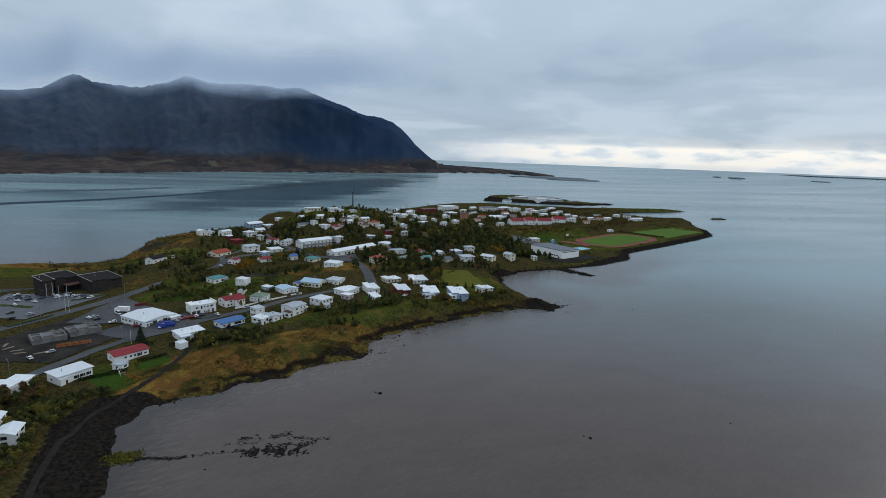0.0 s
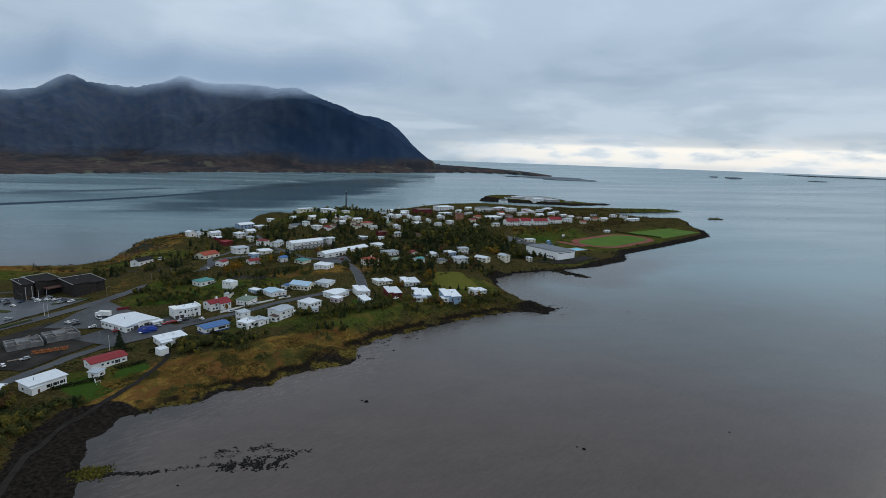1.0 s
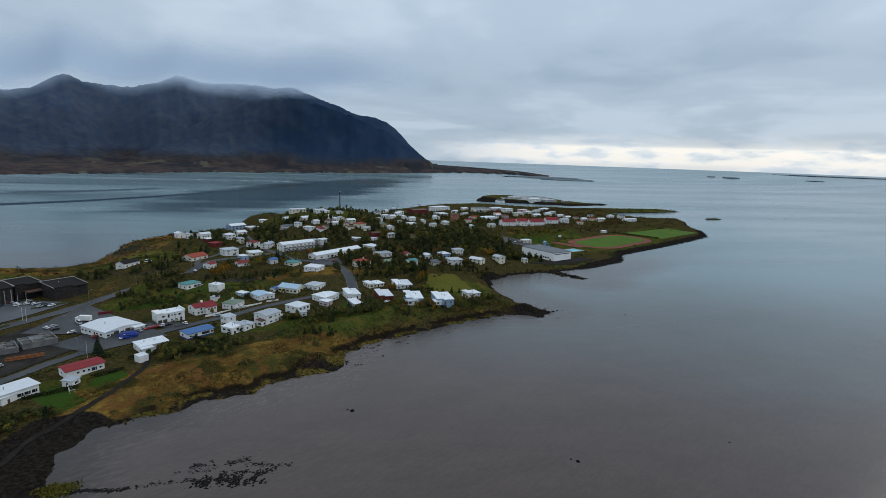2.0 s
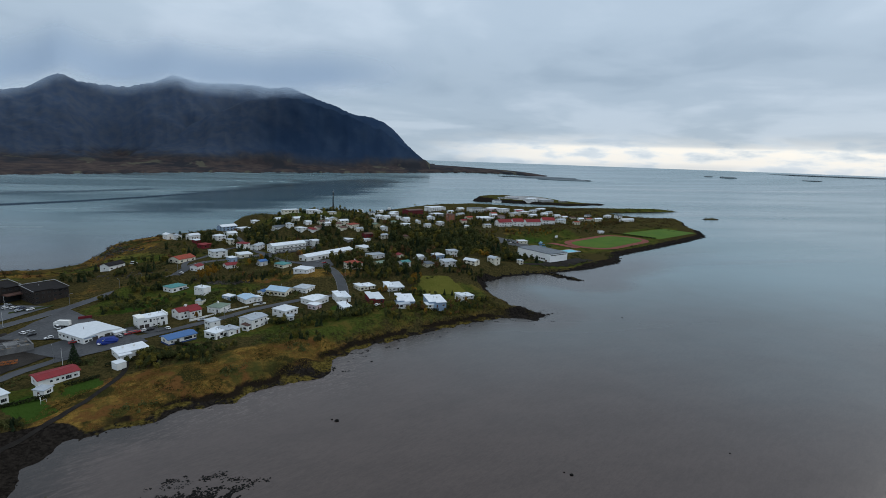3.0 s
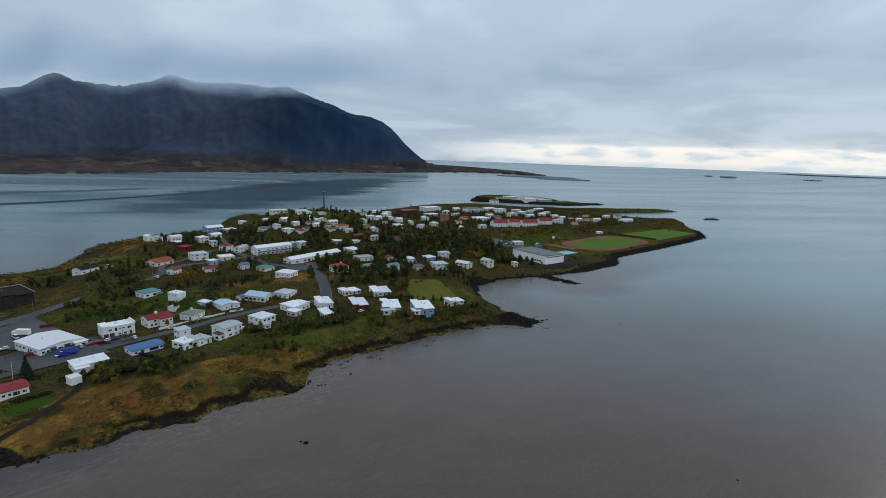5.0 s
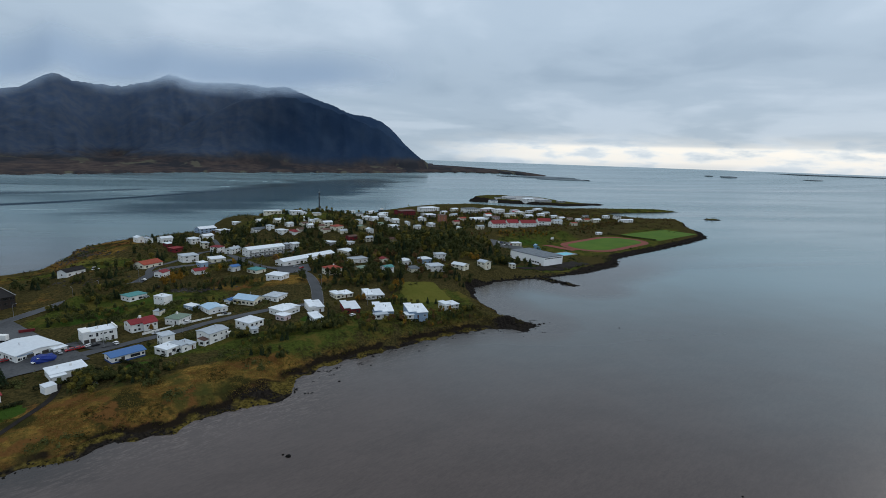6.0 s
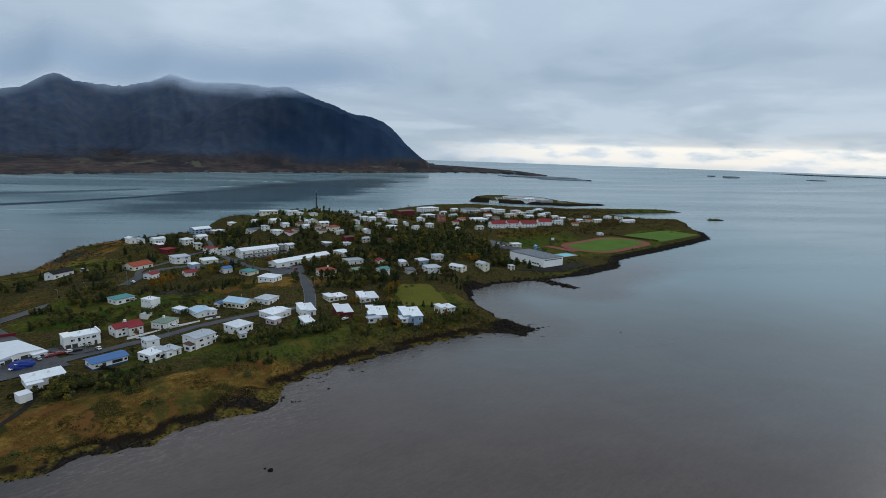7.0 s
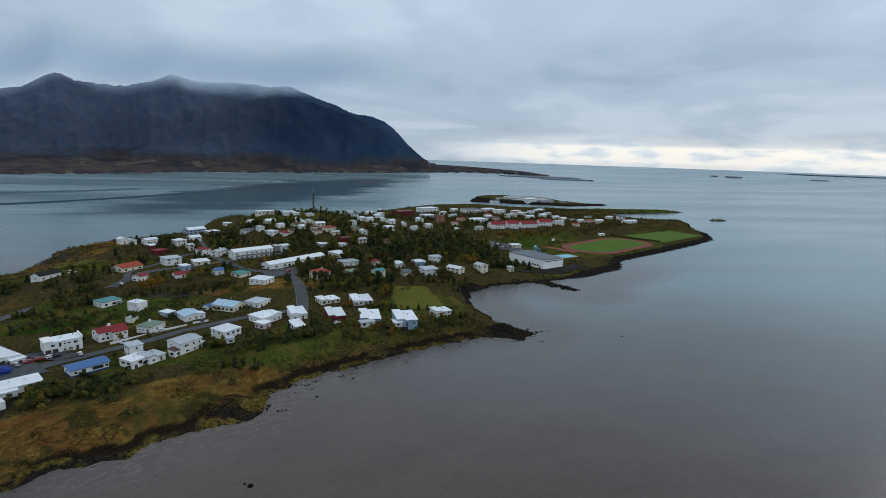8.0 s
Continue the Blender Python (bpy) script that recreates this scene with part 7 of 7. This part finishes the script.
WOODS_MID = [(165, 600, 70, 36, 10, 170, 5, 10, D), (215, 615, 45, 40, 0, 95, 5, 10, D), (150, 612, 55, 18, 15, 36, 4, 8, A), (200, 560, 34, 14, 15, 24, 4, 7, A), (110, 545, 40, 16, 15, 50, 5, 9, D), (185, 690, 60, 50, 20, 85, 4, 9, D),
             (215, 488, 30, 10, 20, 30, 3, 6, ("rust", "green", "olive")), (240, 545, 20, 14, 0, 26, 5, 9, D), (120, 480, 60, 16, 10, 40, 4, 7, O), (60, 500, 40, 18, 40, 34, 4, 8, O)]
WOODS_FAR = [(0, 620, 60, 40, 30, 100, 4, 8, D), (60, 600, 50, 30, 0, 70, 4, 8, D), (100, 650, 45, 35, 0, 70, 4, 8, O), (-60, 585, 40, 30, 30, 50, 4, 8, D), (-20, 500, 50, 26, 30, 34, 4, 7, A), (60, 730, 80, 40, 20, 70, 3, 6, O),
             (120, 700, 150, 170, 0, 260, 4, 8, D), (100, 520, 90, 30, 10, 90, 4, 8, O), (20, 540, 70, 45, 30, 70, 4, 8, O), (-60, 565, 50, 50, 0, 60, 4, 7, D), (30, 680, 75, 60, 0, 100, 4, 7, D), (-30, 680, 40, 40, 0, 40, 4, 7, O), (310, 860, 120, 60, 0, 130, 5, 9, D), (440, 870, 90, 40, 0, 90, 4, 8, A), (400, 985, 130, 60, 0, 100, 4, 8, O), (620, 950, 130, 50, 0, 90, 2, 4, ("rust", "green")), (320, 715, 80, 16, 24, 130, 3, 6, ("rust", "olive", "green", "gold")), (250, 760, 60, 40, 20, 90, 4, 8, D), (330, 880, 110, 50, 10, 110, 4, 8, O), (470, 900, 90, 40, 10, 90, 3, 6, ("rust", "green", "olive")),
             (-110, 505, 40, 14, 10, 26, 3, 6, O), (-155, 470, 20, 12, 0, 14, 4, 7, D), (210, 880, 70, 50, 20, 60, 4, 7, O), (340, 1150, 120, 110, 0, 120, 3, 6, O), (-95, 622, 26, 5, 20, 18, 4, 6, D), (560, 1140, 60, 30, 0, 40, 2, 4, ("rust", "green")), (480, 950, 130, 60, 10, 520, 3, 6, ("rust", "green", "green", "olive")), (360, 930, 110, 50, 15, 330, 4, 7, O), (600, 1045, 90, 26, 0, 260, 2, 4, ("rust", "rust", "green")), (250, 830, 90, 45, 15, 240, 4, 7, O), (560, 900, 90, 30, 10, 300, 2.5, 4.5, ("rust", "green", "olive")), (420, 770, 90, 18, 24, 130, 2.5, 5, ("rust", "green", "olive", "rust")), (540, 850, 80, 14, 31, 220, 2.5, 4.5, ("rust", "green")), (240, 960, 60, 40, 0, 50, 4, 7, O)]
scatter = random.Random(17)
thickets = {k: ([], []) for k in LEAF}
single = 0
for cx, cy, rx, ry, turn, count, h0, h1, kinds in WOODS_NEAR + THICKETS + WOODS_MID + WOODS_FAR:
    c, s = math.cos(radians(turn)), math.sin(radians(turn))
    for _ in range(count if cy < 640 else int(count * 0.6)):
        for attempt in range(12):
            a, k = scatter.uniform(0, 6.283), math.sqrt(scatter.random())
            u, v = rx * k * math.cos(a), ry * k * math.sin(a)
            x, y = cx + u * c - v * s, cy + u * s + v * c
            if free(x, y, 1.6):
                break
        else:
            continue
        z = float(ground(x, y))
        if z < 1.6:
            continue
        kind = scatter.choice(kinds)
        # far off, some green crowns turn paler olive, standing in for haze
        if y > 640 and kind == "green" and scatter.random() < 0.4:
            kind = "olive"
        tall = scatter.uniform(h0, h1)
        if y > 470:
            # cut low where a house stands behind, seen from the camera; taller elsewhere
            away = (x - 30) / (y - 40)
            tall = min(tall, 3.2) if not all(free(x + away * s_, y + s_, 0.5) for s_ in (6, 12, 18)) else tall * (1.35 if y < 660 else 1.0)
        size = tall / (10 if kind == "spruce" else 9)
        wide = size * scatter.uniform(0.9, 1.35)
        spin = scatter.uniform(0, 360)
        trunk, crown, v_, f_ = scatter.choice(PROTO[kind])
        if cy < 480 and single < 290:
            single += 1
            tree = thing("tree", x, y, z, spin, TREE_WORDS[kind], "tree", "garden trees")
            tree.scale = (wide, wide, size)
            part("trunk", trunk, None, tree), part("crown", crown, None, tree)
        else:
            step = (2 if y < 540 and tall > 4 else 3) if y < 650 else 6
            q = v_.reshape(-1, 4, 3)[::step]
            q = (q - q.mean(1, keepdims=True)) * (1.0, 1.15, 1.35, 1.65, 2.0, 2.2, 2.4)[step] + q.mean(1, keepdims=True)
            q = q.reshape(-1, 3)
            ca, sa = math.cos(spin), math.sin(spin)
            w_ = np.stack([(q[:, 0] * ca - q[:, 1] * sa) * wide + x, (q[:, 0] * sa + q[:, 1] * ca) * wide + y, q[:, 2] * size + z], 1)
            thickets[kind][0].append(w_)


def stuff(name, blocks, material, label, category):
    v = np.concatenate(blocks)
    me = bpy.data.meshes.new(name)
    me.from_pydata(v.tolist(), [], np.arange(len(v)).reshape(-1, 4).tolist())
    me.materials.append(material)
    return tagged(new(name, me), label, category, kind="stuff")


for kind, (blocks, _) in thickets.items():
    if blocks:
        stuff("woodland", blocks, LEAF[kind], {"spruce": "dark spruce woods between the houses", "green": "dark green birch woods between houses", "olive": "yellowing birch woods between the houses",
                                              "gold": "golden autumn trees between the houses", "rust": "rust-brown scrub on the slopes"}[kind], "trees")
big = [(-40, 345, 4, "green"), (-34, 342, 3.5, "green"), (-52, 330, 4, "green"), (-48, 400, 5, "green"), (-52, 404, 4, "spruce"), (10, 372, 4.5, "green"), (14, 376, 4, "spruce"), (-104, 440, 5, "green"), (-108, 452, 6, "green"), (-100, 462, 5, "spruce"), (56, 392, 5, "green"), (62, 396, 4.5, "olive"), (-90, 416, 5, "green"), (-84, 424, 4.5, "green"), (112, 388, 4, "olive"), (98, 392, 4.5, "green"), (-54, 458, 11, "gold"), (-58, 454, 8.5, "gold"), (-50, 462, 9, "gold"), (-62, 460, 6.5, "gold"), (-91, 309, 11, "spruce"), (104, 421, 9, "olive"), (2, 444, 6.5, "olive"), (82, 408, 6, "gold"), (86, 381, 6, "olive"), (-82, 402, 5, "olive"),
       (52, 557, 9, "spruce"), (128, 403, 5, "spruce"), (134, 402, 4.6, "spruce"), (-82, 273, 4.5, "olive"), (78, 365, 5.5, "olive"), (44, 366, 6, "spruce"), (-46, 372, 4.5, "gold"), (-64, 301, 5, "green"), (-57, 306, 4.5, "olive")]
big += [(262, 541, 9, "green"), (266, 536, 10, "spruce"), (257, 548, 8, "green"), (270, 545, 7, "green"), (248, 552, 9, "spruce"), (-96, 186, 3, "rust"), (-118, 240, 7, "green"), (-122, 232, 6, "green")]
for x, y, h, kind in big:
    trunk, crown, *_ = PROTO[kind][int(abs(x)) % 3]
    tree = thing("tree", x, y, float(ground(x, y)), x * 7, TREE_WORDS[kind], "tree", "garden trees")
    k = h / (10 if kind == "spruce" else 9)
    tree.scale = (k * 1.15, k * 1.15, k)
    part("trunk", trunk, None, tree), part("crown", crown, None, tree)

# shrubs, heath and tussocks
r = np.random.default_rng(8)


def spread(n, test, xr, yr):
    x, y = r.uniform(*xr, n), r.uniform(*yr, n)
    d = land_distance(x, y)
    ok = test(x, y, d)
    return x[ok], y[ok], ground(x[ok], y[ok])


def clumps(name, x, y, z, material, n, size, wide, high, label, category):
    keep_ = np.array([free(a, b, 0.6) for a, b in zip(x, y)], bool)
    x, y, z = x[keep_], y[keep_], z[keep_]
    grow = r.uniform(0.5, 1.3, len(x))
    c = np.repeat(np.stack([x, y, z], 1), n, 0)
    o = r.normal(size=(len(c), 3)) * np.array([wide, wide, 0]) * np.repeat(grow, n)[:, None]
    o[:, 2] = np.abs(r.normal(size=len(c))) * high * np.repeat(grow, n)
    v, _ = leaf_cards(c + o, size, r, o / np.array([wide, wide, high]) + np.array([0, 0, 0.4]))
    stuff(name, [v], material, label, category)


M["tussock"] = leaves("dry_tussock_grass", (0.075, 0.052, 0.015), (0.165, 0.112, 0.029), 0.9)
M["heath"] = leaves("autumn_heath", (0.022, 0.022, 0.007), (0.085, 0.062, 0.018), 0.9)
x, y, z = spread(90000, lambda x, y, d: (d > np.where((x < -58) & (y < 255), 24, 9)) & (d < np.where((x < -58) & (y < 255), 30, 38)) & (waves(x, y, 46, 31) > -0.15) & ((x < 30) | (d < 14)), (-110, 205), (150, 420))
clumps("tussocks", x, y, z, M["tussock"], 6, 0.19, 0.5, 0.22, "dry yellow tussock grass above the shore", "grass")
x, y, z = spread(30000, lambda x, y, d: (d > np.where((x < -58) & (y < 255), 25, 5)) & (d < 46) & ((waves(x, y, 38, 32) > 0.62) | (d < 11) & (waves(x, y, 17, 35) > 0.35)), (-110, 205), (150, 420))
clumps("heath", x, y, z, M["heath"], 9, 0.30, 0.6, 0.45, "dark autumn heath and low scrub", "shrubs")
x, y, z = spread(26000, lambda x, y, d: (d > 0.5) & (d < 4.5) & (waves(x, y, 21, 36) > 0.45) & (x > -48), (-50, 162), (240, 420))
M["yellow_wrack"] = leaves("yellow_brown_wrack", (0.040, 0.032, 0.010), (0.115, 0.088, 0.022), 0.8)
clumps("seaweed", x, y, np.maximum(z, 0.1), M["yellow_wrack"], 12, 0.24, 0.8, 0.10, "yellow-brown wrack on the rocks of the shore", "seaweed")
x, y, z = spread(9000, lambda x, y, d: (d > 9) & (waves(x, y, 34, 33) > 0.62), (-120, 205), (230, 480))
clumps("shrubs", x, y, z, LEAF["green"], 34, 0.38, 0.95, 0.95, "dark green garden shrubs and hedges", "shrubs")
x, y, z = spread(12000, lambda x, y, d: (d > 9) & (waves(x, y, 48, 34) > 0.15), (-180, 640), (480, 1080))
clumps("shrubs", x, y, z, LEAF["green"], 16, 0.6, 1.1, 1.1, "dark green shrubs across the town", "shrubs")
x, y, z = spread(9000, lambda x, y, d: (d > 6) & (d < 60) & (x < -120) | ((x > 480) & (y > 830) & (d > 5)), (-240, 950), (420, 1260))
M["brown_heath"] = leaves("brown_heath", (0.022, 0.016, 0.009), (0.075, 0.045, 0.020), 0.9)
clumps("heath", x, y, z, M["brown_heath"], 12, 0.7, 1.5, 0.8, "brown heath on the outer slopes", "shrubs")

# ---- rocks ----
M["rock"] = plain("wet_dark_basalt", (0.005, 0.0045, 0.004), (0.015, 0.0135, 0.012), 1.2, 0.75, bump=0.5, distance=0.15, vary=0.5, island=True)
M["wrack"] = leaves("yellow_green_wrack", (0.05, 0.046, 0.010), (0.13, 0.115, 0.026), 0.6)
bm = bmesh.new()
bmesh.ops.create_icosphere(bm, subdivisions=1, radius=1)
bm.verts.ensure_lookup_table()
STONE = np.array([v.co[:] for v in bm.verts])
STONE_FACES = np.array([[v.index for v in f.verts] for f in bm.faces])
bm.free()


def stones(name, x, y, z, size, material, label, flat=0.6):
    n = len(x)
    shape = STONE[None] * r.uniform(0.7, 1.25, (n, len(STONE), 1)) * (np.asarray(size) * np.ones(n))[:, None, None] * np.stack([r.uniform(0.8, 1.5, n), r.uniform(0.7, 1.2, n), flat * r.uniform(0.7, 1.2, n)], 1)[:, None]
    a = r.uniform(0, 6.28, n)
    ca, sa = np.cos(a)[:, None], np.sin(a)[:, None]
    v = np.stack([shape[..., 0] * ca - shape[..., 1] * sa + x[:, None], shape[..., 0] * sa + shape[..., 1] * ca + y[:, None], shape[..., 2] + z[:, None]], -1)
    f = STONE_FACES[None] + (np.arange(n) * len(STONE))[:, None, None]
    me = bpy.data.meshes.new(name)
    me.from_pydata(v.reshape(-1, 3).tolist(), [], f.reshape(-1, 3).tolist())
    me.materials.append(material)
    return tagged(new(name, me), label, "rocks", kind="stuff")


x, y, z = spread(30000, lambda x, y, d: (d > -1.5) & ((d < 4.0) | (d < 16) & (x < -62) & (y < 245) & (r.random(len(x)) < 0.3)) & (r.random(len(x)) < 0.7), (-100, 210), (160, 420))
stones("shore_rocks", x, y, z, r.uniform(0.2, 0.8, len(x)) ** 1.6 * np.where((x < -60) & (y < 250), 0.5, 1.0), M["rock"], "dark wet basalt boulders along the shore")
x, y, z = spread(60000, lambda x, y, d: (d > -1.5) & (d < 6.5), (180, 760), (420, 900))
stones("armour_rocks", x, y, z, r.uniform(0.5, 1.2, len(x)), M["rock"], "dark rock armour of the sea wall")
x, y, z = spread(30000, lambda x, y, d: (d < 0) & (d > -12) & (waves(x, y * 1.6, 11, 41) > 0.5 - 0.04 * d) & (r.random(len(x)) < 0.7), (30, 215), (285, 400))
stones("skerry_rocks", x, y, np.full(len(x), 0.0), r.uniform(0.15, 0.55, len(x)), M["rock"], "small dark skerry rocks off the shore", 0.4)
M["crag"] = plain("weathered_grey_basalt", (0.040, 0.036, 0.034), (0.085, 0.077, 0.070), 0.8, 0.9, bump=0.6, distance=0.3, vary=0.5, island=True)
for n, cx, cy, rx, ry in ((220, -164, 575, 9, 14), (120, -150, 566, 10, 4), (110, -46, 448, 7, 3), (80, -33, 449, 8, 3), (60, -120, 470, 14, 4)):
    x, y = r.normal(cx, rx, n), r.normal(cy, ry, n)
    stones("outcrop", x, y, ground(x, y), r.uniform(0.3, 1.1, n), M["crag"], "grey basalt outcrop in the slope", 0.7)
# the reef off the near beach
for n, (x0, y0), (x1, y1), wide, size in ((420, (-60, 194.5), (-38, 194), 0.5, 0.45), (120, (-34, 194), (-20, 195.5), 0.6, 0.4), (700, (-20, 192.5), (4, 191.5), 1.7, 0.6), (240, (-12, 196), (8, 195.5), 1.2, 0.5),
                                            (260, (-23, 203), (-2, 204.5), 0.9, 0.45), (140, (-4, 201), (12, 198), 0.8, 0.4), (70, (-28, 199.5), (-14, 200.5), 0.7, 0.35)):
    k = r.uniform(0, 1, n)
    x, y = x0 + (x1 - x0) * k + r.normal(0, 1.0, n), y0 + (y1 - y0) * k + 0.8 * np.sin(k * 7) + r.normal(0, wide, n)
    drop = waves(x, y, 8, 43) > -0.4
    stones("reef_rocks", x[drop], y[drop], np.full(drop.sum(), -0.02), r.uniform(0.15, size, drop.sum()), M["rock"], "low black weedy reef rocks awash off the beach", 0.35)
x, y = r.normal(-64, 2.6, 300), r.normal(197, 1.7, 300)
c = np.repeat(np.stack([x, y, np.maximum(ground(x, y), 0) + 0.15], 1), 8, 0)
v, _ = leaf_cards(c + r.normal(size=c.shape) * np.array([0.6, 0.6, 0.15]), 0.4, r)
stuff("seaweed", [v], M["wrack"], "yellow-green seaweed patch at the tide line", "seaweed")


def rock(x, y, size, seed):
    """A single rock standing out of the water."""
    bm = bmesh.new()
    bmesh.ops.create_icosphere(bm, subdivisions=2, radius=size)
    for v in bm.verts:
        v.co *= 1 + 0.35 * noise.noise(v.co * (1.3 / size) + Vector((seed, 0, 0)))
        v.co.z *= 0.5
    me = bpy.data.meshes.new("rock")
    bm.to_mesh(me), bm.free()
    me.materials.append(M["rock"])
    ob = new("rock", me)
    ob.matrix_basis = pose(x, y, 0.05, 0, 0, seed * 50)
    return tagged(ob, "dark wet rock awash in the fjord", "rock", "rocks in the water")


for k, (x, y, size) in enumerate(((38, 236, 1.0), (36, 237.5, 0.5), (122, 180, 0.8), (120, 182, 0.4), (257, 356, 0.6), (194, 181, 0.4), (203, 372, 1.0), (207, 373, 0.8), (212, 374, 0.5), (-10, 190, 0.5), (-32, 184, 0.4), (60, 300, 0.7), (78, 318, 0.6))):
    rock(x, y, size, k + 1)

# ---- low isles on the horizon ----
# distance haze is put into the isles' pale blue-grey colour
M["isle"] = plain("hazy_low_isle", (0.11, 0.135, 0.155), (0.15, 0.175, 0.19), 0.01, 0.95)
for head_, dist, long_, high in ((41.1, 4300, 30, 5), (42.8, 4250, 55, 8), (42.3, 4300, 18, 5), (51.2, 4750, 440, 5), (49.5, 4300, 60, 3), (24.5, 3450, 260, 8), (27.0, 3300, 170, 7)):
    bm = bmesh.new()
    bmesh.ops.create_uvsphere(bm, u_segments=28, v_segments=10, radius=1)
    for v in bm.verts:
        f = 1 + 0.35 * noise.noise(v.co * 2.5 + Vector((dist, 0, 0)))
        v.co = Vector((v.co.x * long_ * f, v.co.y * 50, v.co.z * high * f))
    me = bpy.data.meshes.new("islet")
    bm.to_mesh(me), bm.free()
    me.materials.append(M["isle"])
    ob = new("islet", me)
    ob.matrix_basis = pose(SEA_CENTRE[0] + dist * math.sin(radians(head_)), SEA_CENTRE[1] + dist * math.cos(radians(head_)), float(sea_rise(dist)), 0, 0, -head_)
    tagged(ob, "low rocky islet far out on the sea, painted haze-grey", "islet", kind="structure")


# ---- cloud that hangs on the mountain ----
def cloud_material():
    s = Shader("hanging_cloud", 1.0, gloss=0.0)
    s.colour((0.43, 0.515, 0.62))
    body, wisp = s.noise(0.0011, 5, 0.55, (1, 1, 1.6)), s.noise(0.004, 5, 0.6, (1, 1, 1.4))
    n_ = s.calc("ADD", s.calc("MULTIPLY", body, 0.7), s.calc("MULTIPLY", wisp, 0.3))
    low = s.calc("ADD", s.attribute("rise"), s.calc("MULTIPLY", s.calc("SUBTRACT", n_, 0.5), 0.5))
    alpha = s.calc("MULTIPLY", s.between(low, -0.02, 0.36), s.between(s.attribute("rise"), 1.0, 0.40))
    s.put(s.bsdf.inputs["Alpha"], s.calc("MULTIPLY", alpha, s.attribute("fade")))
    return s.m


M["cloud"] = cloud_material()
az = np.radians(np.linspace(-62, 16, 90))
up_ = np.linspace(0, 1, 24)
AZ2, UP = np.meshgrid(az, up_, indexing="ij")
rr = 3300 + 650 * UP
CLOUD_HEAD = [-62, -30, -26, -24, -22, -20.5, -19, -17, -14.7, -13.3, -11.3, -8, -5, -2.8, 0, 3, 8, 16]
CLOUD_BASE = [4.4, 4.4, 4.7, 5.4, 6.7, 6.2, 5.7, 5.8, 6.4, 6.8, 6.4, 6.3, 6.3, 6.6, 6.8, 6.9, 7.2, 7.6]
CZ = 113 + rr * np.tan(np.radians(np.interp(np.degrees(AZ2), CLOUD_HEAD, CLOUD_BASE) - 1.05 + 6.3 * UP))
cloud, _ = grid_object("cloud_bank", SEA_CENTRE[0] + rr * np.sin(AZ2), SEA_CENTRE[1] + rr * np.cos(AZ2), CZ, M["cloud"])
cloud.data.attributes.new("rise", "FLOAT", "POINT").data.foreach_set("value", UP.ravel().astype(np.float32))
cloud.data.attributes.new("fade", "FLOAT", "POINT").data.foreach_set("value", np.clip((np.radians(13) - AZ2.ravel()) / 0.20, 0, 1).astype(np.float32))
cloud.visible_shadow = False
tagged(cloud, "low grey cloud hanging over the mountain tops", "cloud", kind="structure")
